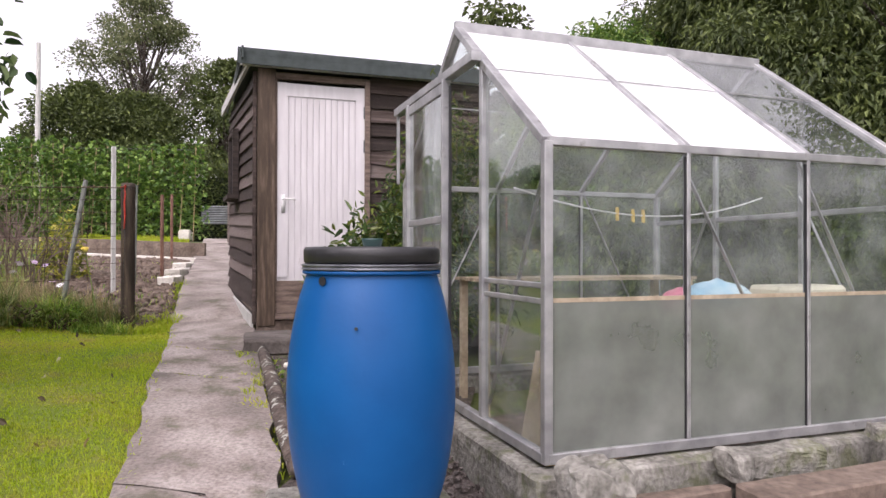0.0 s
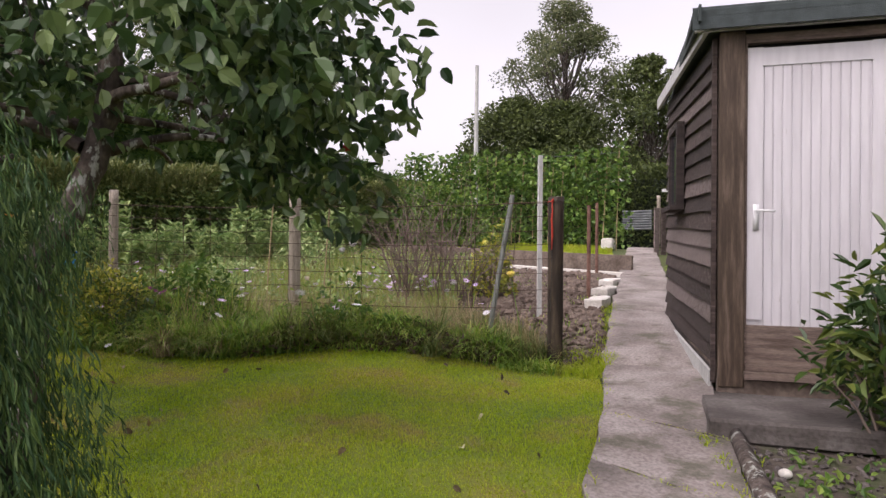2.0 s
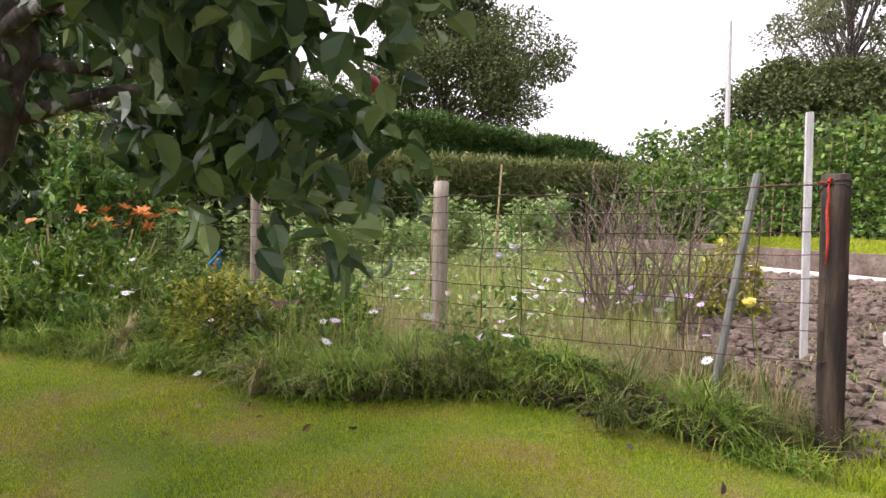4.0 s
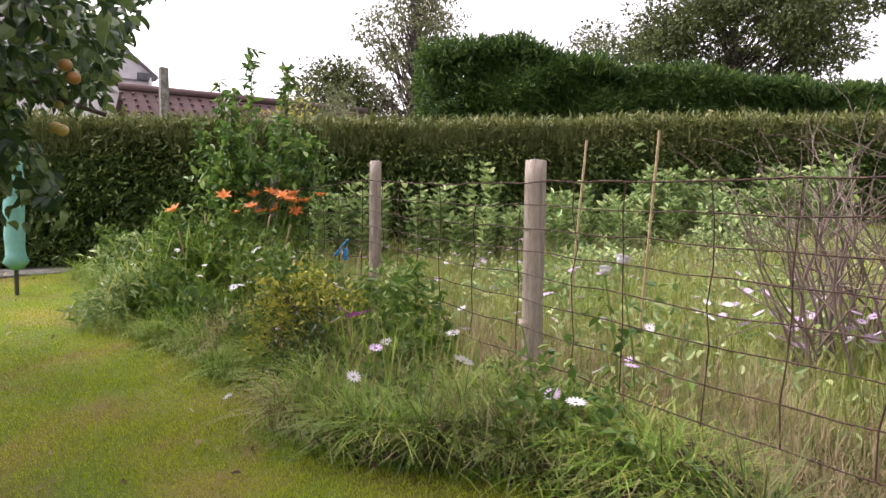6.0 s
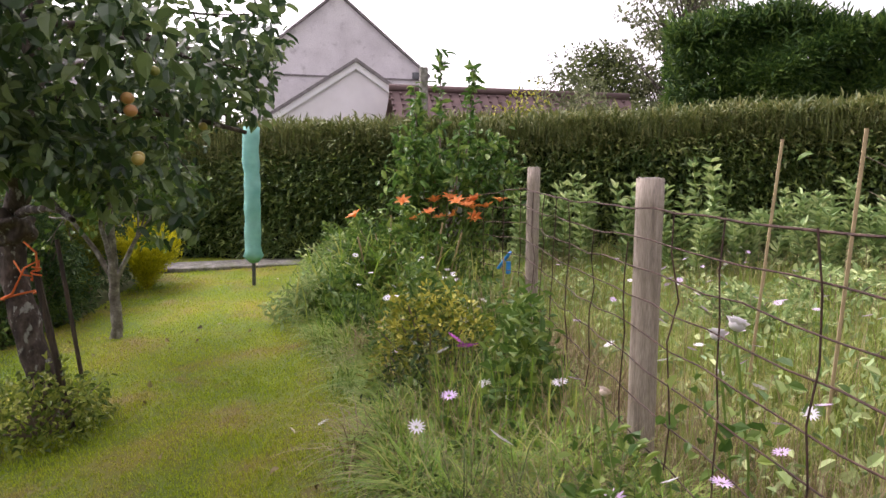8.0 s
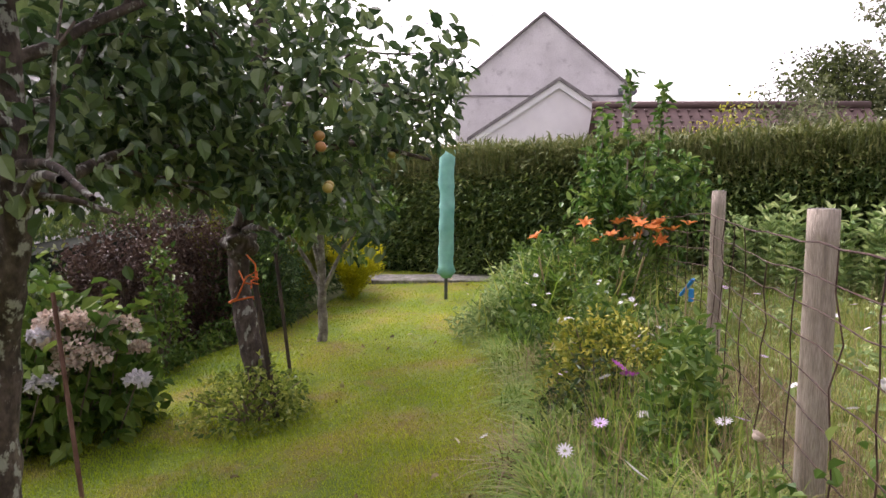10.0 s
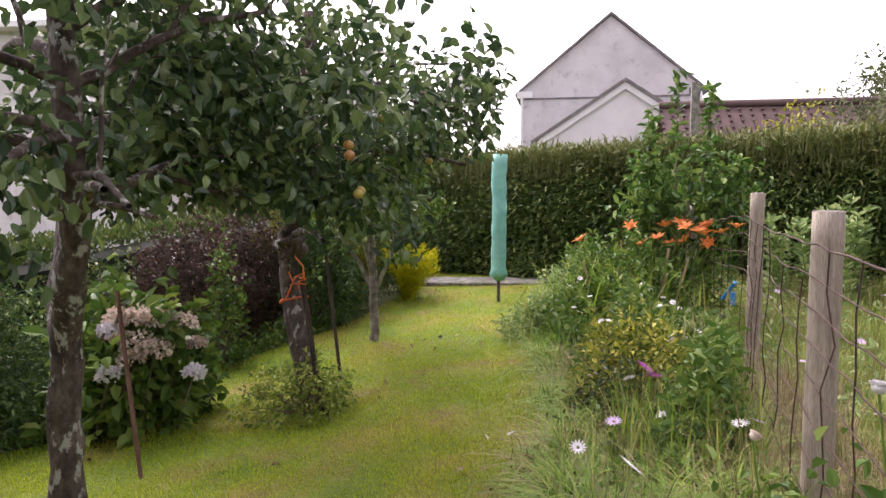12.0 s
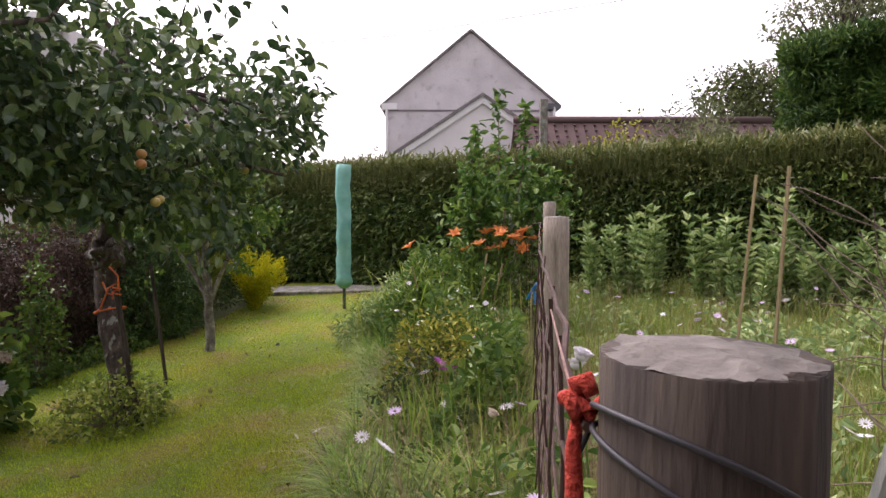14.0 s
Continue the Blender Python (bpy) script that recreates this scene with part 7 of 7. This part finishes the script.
leafy_ground("left_border_leaves", [(-4.1, 1.3), (-4.9, 0.85), (-5.4, 0.6), (-6.2, 0.4), (-7.35, 0.2), (-7.5, -0.9), (-4.0, -0.9), (-3.6, 0.9)], 9000, 0.055, 0.22, M_SHRUB, "green leaves and weeds of the shady border", 173)


def stakes_left():
    def rod(name, a, b, r, mat, label):
        o = thing(name, pose(*a), label, "stake")
        part("shaft", Geo().tube([(0, 0, -0.06), tuple(b[i] - a[i] for i in range(3))], r, 8), mat, o)
    rod("rusty_rod", (-4.0, 2.272, gz(-4.0, 2.27)), (-4.03, 1.97, 1.345), 0.012, M_RUST, "leaning rusty iron rod by the apple tree")
    rod("tree_stake", (-5.20, 2.31, gz(-5.2, 2.3)), (-5.20, 2.10, 1.30), 0.019, M_POLE_DARK, "dark wooden tree stake tied with orange twine")
    rod("tree_stake", (-5.90, 1.66, gz(-5.9, 1.6)), (-5.90, 1.49, 1.40), 0.014, M_POLE_DARK, "thin dark tree stake behind the apple trunk")
    t = thing("orange_twine", pose(-5.22, 1.98, 1.30), "orange twine looped from the apple trunk to its stake", "twine")
    part("loop", Geo().tube([(0.0, -0.17, -0.17), (0.03, -0.05, -0.13), (0.03, 0.05, 0.02), (0.0, 0.12, 0.06), (0.02, 0.14, -0.05), (0.02, 0.15, -0.10), (0.0, 0.11, -0.09), (-0.02, 0.08, 0.10), (0.0, 0.02, 0.16)], 0.006, 7), M_ORANGE_ROPE, t, smooth=True)
    part("trunk_turn", Geo().tube([(-0.09 + 0.10 * math.cos(a), -0.12 + 0.10 * math.sin(a), -0.16 + 0.03 * math.sin(a)) for a in np.linspace(-1.2, 4.6, 22)], 0.006, 7), M_ORANGE_ROPE, t, smooth=True)
    part("stake_turn", Geo().tube([(0.02 + 0.024 * math.cos(a), 0.12 + 0.024 * math.sin(a), 0.03 - 0.006 * a) for a in np.linspace(0, 12.5, 40)], 0.005, 6), M_ORANGE_ROPE, t, smooth=True)
    part("cross_turn", Geo().tube([(0.02, 0.13, -0.03), (0.02, 0.02, -0.02), (0.0, -0.06, 0.05)], 0.005, 6), M_ORANGE_ROPE, t, smooth=True)
    place("pale_slab", Geo().box((0, 0, 0), (0.5, 2.3, 0.06)), M_CONC, at=pose(-9.95, 0.1, gz(-9.95, 0.1) + 0.01, 2, 3, 24), label="pale concrete strip at the hedge foot", category="slab", bevel=0.01)


stakes_left()


# ---- flowers at their places ----
def daylilies():
    rng = np.random.default_rng(92)
    x0, y0 = -7.75, 3.25
    z0 = gz(x0, y0)
    root = thing("daylily_clump", pose(x0, y0, z0), "clump of orange daylilies with strap leaves and dry stems", "flowers")
    g = Geo()
    k = 900
    p = np.stack([rng.normal(0, 0.24, k), rng.normal(0, 0.30, k), np.zeros(k)], 1)
    add_blades(g, p, rng.uniform(0.55, 1.05, k), rng.uniform(0.010, 0.018, k), rng.uniform(0.2, 1.0, k), rng)
    part("strap_leaves", g, M_GRASS, root, kind="stuff")
    heads = [(-7.901, 3.849, 1.645), (-7.437, 2.962, 1.505), (-7.66, 3.30, 1.62), (-7.70, 3.52, 1.53), (-7.62, 3.42, 1.48)] \
        + [(-7.86 + 0.07 * rng.standard_normal(), 3.74 + 0.15 * rng.standard_normal(), 1.57 + 0.07 * rng.standard_normal()) for _ in range(13)]
    for i, (x, y, z) in enumerate(heads):
        a = np.arange(6) * math.pi / 3
        d = np.stack([np.cos(a), np.sin(a), np.full(6, 1.25)], 1)
        v, f = leaf_geo(np.zeros((6, 3)), d, np.tile([[0, 0, 1.0]], (6, 1)), np.full(6, 0.080), np.full(6, 0.038), 0.2, 0.45, True)
        part("petals", Geo().add(v, f), M_ORANGE, root, "open orange daylily flower", at=pose(x - x0, y - y0, z - z0, rng.uniform(-10, 45), rng.uniform(-40, 40), rng.uniform(0, 90)))
        part("stem", Geo().tube([(x - x0, y - y0, z - z0), ((x - x0) * 0.7, (y - y0) * 0.8, (z - z0) * 0.6), ((x - x0) * 0.4, (y - y0) * 0.5, 0)], 0.004, 5), M_SHRUB, root)
    for i in range(9):
        x, y = 0.15 + 0.25 * rng.standard_normal(), 0.1 + 0.3 * rng.standard_normal()
        part("dry_stem", Geo().tube([(x, y, rng.uniform(0.6, 0.9)), (x * 0.6, y * 0.6, 0)], [0.009, 0.004], 5), M_DRY, root)


daylilies()
tracked = [("daisy", -4.396, 4.869, 1.012, 0.075, M_WHITE_PETAL, 14, "white daisy with a dark centre"), ("daisy", -4.162, 5.247, 0.912, 0.07, M_WHITE_PETAL, 14, "white daisy with a dark centre"),
           ("daisy", -5.239, 3.812, 0.64, 0.05, M_WHITE_PETAL, 13, "white daisy over the lawn edge"), ("purple_daisy", -5.636, 4.355, 1.006, 0.085, M_PURPLE, 13, "magenta daisy in the border"),
           ("purple_daisy", -5.511, 4.49, 1.013, 0.08, M_PURPLE, 13, "magenta daisy in the border"), ("purple_daisy", -5.60, 4.42, 0.98, 0.08, M_PURPLE, 13, "magenta daisy in the border"),
           ("daisy", -5.52, 4.33, 0.97, 0.06, M_WHITE_PETAL, 13, "white daisy beside the magenta ones")]
for i, (nm, x, y, z, s, mt, pn, lb) in enumerate(tracked):
    flower(nm, x, y, z, s, mt, pn, lb, 200 + i, "border daisies")
frng = np.random.default_rng(210)
for i, (x, y) in enumerate(scatter(BANK, 24, frng)):
    flower("daisy", x, y, gz(x, y) + frng.uniform(0.28, 0.42), frng.uniform(0.05, 0.065), M_WHITE_PETAL if frng.random() < 0.7 else M_LILAC, 13, "pale daisy in the border grass", 300 + i, "border daisies")
for i, (x, y) in enumerate(scatter([(-6.6, 3.4), (-7.2, 2.85), (-8.4, 2.15), (-8.6, 3.3), (-6.8, 4.2)], 44, frng)):
    flower("daisy", x, y, gz(x, y) + frng.uniform(0.35, 0.60), frng.uniform(0.035, 0.055), M_WHITE_PETAL, 13, "white daisy among the border leaves", 340 + i, "border daisies")
for i in range(50):
    x, y = -5.15 + 0.42 * frng.standard_normal(), 6.90 + 0.20 * frng.standard_normal()
    flower("lilac_daisy", x, y, gz(x, y) + frng.uniform(0.18, 0.34), frng.uniform(0.05, 0.068), M_LILAC if frng.random() < 0.75 else M_WHITE_PETAL, 14, "lilac daisy in a drift behind the wire", 400 + i, "lilac daisies", stem_to=None)
for i, (x, y) in enumerate(scatter([(-4.6, 5.9), (-5.2, 5.4), (-8.6, 3.9), (-9.4, 4.2), (-9.2, 6.5), (-5.6, 6.6)], 60, frng)):
    flower("lilac_daisy", x, y, gz(x, y) + frng.uniform(0.22, 0.40), frng.uniform(0.035, 0.06), M_LILAC if frng.random() < 0.6 else M_WHITE_PETAL, 13, "pale lilac daisy in the meadow", 450 + i, "lilac daisies")


def rose(name, x, y, z, s, mat, label, seed, leafy=True):
    rng = np.random.default_rng(seed)
    root = thing(name, pose(x, y, z), label, "flower")
    g = Geo()
    for l, (n, el, k) in enumerate(((7, 0.5, 0.85), (6, 1.0, 0.8), (6, 1.8, 0.7), (5, 3.0, 0.6))):
        a = np.arange(n) * 2 * np.pi / n + l
        d = np.stack([np.cos(a), np.sin(a), np.full(n, el)], 1)
        v, f = leaf_geo(np.zeros((n, 3)), d, np.tile([[0, 0, 1.0]], (n, 1)), np.full(n, s * 0.55 * k), np.full(n, s * 0.55 * k), 0.25, -0.25, True)
        g.add(v, f)
    g.ball((0, 0, s * 0.16), (s * 0.24, s * 0.24, s * 0.20), 14, 10)
    part("petals", g, mat, root, at=pose(0, 0, 0, rng.uniform(-25, 25), rng.uniform(-25, 25), 0), smooth=True)
    zb = gz(x, y) - z
    part("stem", Geo().tube([(0, 0, 0), (0.04, 0.05, zb * 0.5), (0.08, 0.06, zb)], 0.004, 5), M_SHRUB, root)
    if leafy:
        lg = Geo()
        p = np.stack([0.05 + rng.normal(0, 0.10, 70), 0.05 + rng.normal(0, 0.10, 70), rng.uniform(zb * 0.85, -0.06, 70)], 1)
        add_leaves(lg, p, rng, 0.055, 0.6, None)
        part("leaves", lg, M_SHRUB, root, kind="stuff")


rose("yellow_rose", -3.146, 5.917, 1.154, 0.10, M_ROSE_Y, "pale yellow rose by the end of the fence", 501, False)
rose("white_rose", -4.522, 5.541, 1.38, 0.10, M_WHITE_PETAL, "full white rose behind the wire", 502)
rose("white_rose", -4.60, 5.50, 1.33, 0.09, M_WHITE_PETAL, "full white rose behind the wire", 503, False)
rose("white_rose", -4.66, 5.16, 1.10, 0.07, M_HYDRANGEA, "withered cream rose at the post's foot", 504)
place("blue_trowel", Geo().box((0, 0, 0), (0.17, 0.035, 0.02), 0, 20, -48).box((0.03, 0.01, -0.05), (0.03, 0.03, 0.09)), M_BLUETOOL, at=pose(-7.05, 4.30, 1.25, 0, 0, 60), label="bright blue plastic tool hanging in the border", category="tool", bevel=0.005)
place("tool_cane", Geo().tube([(0, 0, 0), (0.02, 0, 0.62)], 0.006, 6), M_DRY, at=pose(-7.05, 4.30, gz(-7.05, 4.3) - 0.02), label="thin cane that carries the blue tool", category="stake")
wp = wood_post("white_marker_post", (-8.10, 3.65, gz(-8.10, 3.65)), 1.82, 0.035, M_WHITEPOST, label="white-painted short post behind the lilies", seed=61)


# ---- meadow, vegetable rows and distance ----
def bare_shrub():
    rng = np.random.default_rng(601)
    x, y = -4.95, 7.15
    z0 = gz(x, y)
    root = thing("currant_bush", pose(x, y, z0), "tall tangled bare currant bush with a few leaves", "shrub")
    g, tips = Geo(), []
    for k in range(58):
        a = rng.uniform(0, 2 * math.pi)
        q = rng.random() ** 0.5
        grow(rng, (0.32 * q * math.cos(a), 0.50 * q * math.sin(a), -0.03), (0.15 * q * math.cos(a), 0.20 * q * math.sin(a), 1.0), rng.uniform(0.70, 1.12), 0.0085, 2, 0.40, 8, 0.22, tips, g, 0.5, 4, 0.0026, 0.38)
    part("twig_growth", g, M_TWIG, root, kind="stuff")
    lf = Geo()
    tip_leaves(lf, tips, rng, 0.02, 0.045, 0.6, 0.03, 0.2)
    part("leaves", lf, M_SHRUB, root, kind="stuff")


bare_shrub()
for k, (x, y, r, h) in enumerate(((-4.75, 8.0, 0.3, 0.75), (-8.2, 8.2, 0.5, 0.6), (-9.0, 7.2, 0.45, 0.5), (-7.2, 5.9, 0.4, 0.35), (-7.9, 6.6, 0.5, 0.35))):
    bush("yellow_green_plant", x, y, r, r, h, M_GOLD if k < 1 else M_BROAD, 900, 0.06, "yellow-green leafy plant in the meadow", "plants", 610 + k, 0.5, 12, group="meadow plants")


def broad_bean(x, y, h, seed):
    rng = np.random.default_rng(seed)
    root = thing("broad_bean_plant", pose(x, y, gz(x, y)), "upright grey-green broad bean plant", "plants", "broad bean row")
    g, lf = Geo(), Geo()
    for k in range(7):
        bx, by = rng.normal(0, 0.13, 2)
        hh = h * rng.uniform(0.8, 1.08)
        g.tube([(bx * 0.5, by * 0.5, -0.02), (bx, by, hh)], [0.008, 0.004], 5, cap=False)
        t = np.repeat(np.linspace(0.2, 1.0, 10), 6)
        p = np.stack([bx * (0.5 + 0.5 * t), by * (0.5 + 0.5 * t), hh * t], 1)
        a = rng.uniform(0, 6.28, len(t))
        add_leaves(lf, p, rng, 0.098, 0.36, np.stack([np.cos(a), np.sin(a), 0.9 + 0 * a], 1) * 2, jitter=0.4)
    part("stem", g, M_SHRUB, root)
    part("leaves", lf, M_BROAD, root, kind="stuff")


brng = np.random.default_rng(620)
for k in range(24):
    q = k / 23
    broad_bean(-9.55 + 0.35 * q + 0.18 * brng.standard_normal(), 3.9 + 6.2 * q + 0.1 * brng.standard_normal(), 0.78 + 0.10 * brng.standard_normal(), 630 + k)
for k in range(8):
    broad_bean(-9.0 + 0.3 * brng.standard_normal(), 5.6 + 0.55 * k, 0.62, 660 + k)


def runner_beans():
    row = thing("runner_bean_row", pose(-8.7, 14.3, gz(-8.7, 14)), "tall row of runner beans climbing poles and a wire", "bean row")
    rng = np.random.default_rng(680)
    z0 = gz(-8.7, 14)
    lf = Geo()
    for k in range(24):
        x = -11.6 + 5.7 * k / 23
        zz = gz(x, 14) - z0
        h = 2.0 + 0.10 * rng.standard_normal()
        part("bean_pole", Geo().tube([(x + 8.7, rng.uniform(-0.3, 0.3), zz - 0.05), (x + 8.7, 0, zz + h)], 0.012, 5), M_DRY, row)
        n = 300
        t = rng.random(n) ** 0.8
        p = np.stack([x + 8.7 + rng.normal(0, 0.13, n), rng.normal(0, 0.14, n), zz + (h + 0.12) * t], 1)
        keep = rng.random(n) < 0.55 + 0.45 * (t < 0.85)
        add_leaves(lf, p[keep], rng, 0.11, 0.75, np.array([[0, -1.0, 0.2]]))
    part("leaves", lf, M_BEAN, row, kind="stuff")
    part("top_wire", Geo().tube([(-2.9, 0, gz(-11.6, 14) - z0 + 1.95), (2.85, 0, gz(-5.9, 14) - z0 + 1.95)], 0.006, 5), M_STEEL, row)


runner_beans()
bush("leafy_row", -9.6, 12.6, 1.6, 0.5, 1.35, M_SHRUB, 7000, 0.09, "bushy green fruit row by the far beans", "plants", 690, 0.6, 40)
hedge("far_hedge", [(-16.0, 19.5, 3.6), (-8.0, 22.0, 3.9), (2.0, 22.0, 3.9), (12, 20, 4.2)], 1.6, 2.2, M_FAR, 26000, 0.16, "dense dark hedge at the end of the gardens", 691, None, 0.3, front=1, lump=0.3, ratio=0.5)


def far_bits():
    pole = thing("telegraph_pole", pose(-11.6, 17.3, 1.4), "thin weathered telegraph pole", "pole")
    part("shaft", Geo().tube([(0, 0, 0), (0.03, 0, 5.35)], [0.075, 0.055], 10), M_WHITEPOST, pole)
    fence = thing("old_boarding", pose(-4.75, 13.3, gz(-4.75, 13.3)), "weathered grey boards standing beside the far path", "panel")
    for k in range(5):
        part("board", Geo().box((0.09 * k, 0.10 * k, 0.42), (0.03, 0.12, 0.84 + 0.03 * math.sin(k * 3)), -20), M_BOARD, fence)
    frame = thing("timber_framework", pose(-5.0, 17.0, 1.7), "pale wooden frame of posts and a rail", "frame")
    for x in (-0.8, 0, 0.8):
        part("post", Geo().box((x, 0, 0.5), (0.07, 0.07, 1.3)), M_WHITEPOST, frame)
    part("rail", Geo().box((0, 0, 1.12), (2.0, 0.06, 0.07)), M_WHITEPOST, frame)
    sheet_ = thing("corrugated_sheet", pose(-6.9, 18.6, 1.95), "low grey corrugated sheet across the path's end", "sheet")
    g = Geo()
    for k in range(8):
        g.tube([(-0.75, 0, 0.04 + 0.065 * k), (0.05, 0, 0.04 + 0.065 * k)], 0.034, 8)
    part("corrugation", g, M_STEEL, sheet_, kind="stuff")
    for k, (x, y) in enumerate(((-6.9, 19.2), (-6.2, 18.8), (-5.6, 19.4))):
        wood_post("old_post", (x, y, 1.7), 2.9, 0.05, M_POLE, label="old weathered post at the path's end", seed=700 + k)


far_bits()

place("overhead_line", Geo().tube([(-25.0, 0.2, 8.75), (-20.4, -5.9, 7.35), (-17.6, -9.1, 6.75), (-13.0, -14.3, 6.2)], 0.012, 5), M_CABLE, label="thin overhead line crossing beyond the hedge", category="cable")
bush("golden_shrub", -12.7, 3.1, 0.9, 1.1, 1.80, M_GOLD, 9000, 0.07, "yellow-green shrub standing above the hedge", "shrub", 711, 0.5, 20)
bush("grey_green_shrub", -17.3, 3.7, 1.5, 1.3, 3.0, M_FAR_PALE, 6000, 0.12, "grey-green shrub beyond the hedge", "shrub", 712, 0.35, 30)
bush("grey_green_shrub", -17.0, -4.6, 1.3, 1.3, 2.4, M_FAR_PALE, 4000, 0.12, "grey-green shrub beside the roughcast house", "shrub", 713, 0.35, 30)

planter = thing("stone_planter", pose(-0.42, 5.44, gz(-0.42, 5.44)), "rough dark concrete plant pot by the shed door", "plant pot")
part("pot", lathe([(0.001, 0.0), (0.15, 0.0), (0.17, 0.05), (0.19, 0.26), (0.20, 0.30), (0.17, 0.30), (0.16, 0.26), (0.001, 0.26)], 24), M_CONC, planter, smooth=True)
grass_patch("joint_grass", [(-1.30, 4.9), (-1.02, 4.35), (-0.78, 3.75), (-0.92, 3.78), (-1.18, 4.4), (-1.42, 4.95)], 900, 0.05, 0.006, M_BLADE, "grass tufts growing along the path's cracked edge", 721, (0.5, 1.2), z_lift=0.04, mask=lambda q, r: np.array([noise.noise(Vector((a * 5, b * 5, 3))) > 0.0 for a, b in q]))
grass_patch("joint_grass", [(-1.9, 4.96), (-1.25, 4.96), (-1.25, 5.0), (-1.9, 5.0)], 160, 0.035, 0.005, M_BLADE, "grass in a joint of the path", 722, (0.5, 1.2), z_lift=0.03)
grass_patch("joint_grass", [(-1.55, 4.28), (-1.15, 4.28), (-1.15, 4.33), (-1.55, 4.33)], 120, 0.035, 0.005, M_BLADE, "grass in a joint of the path", 723, (0.5, 1.2), z_lift=0.03)
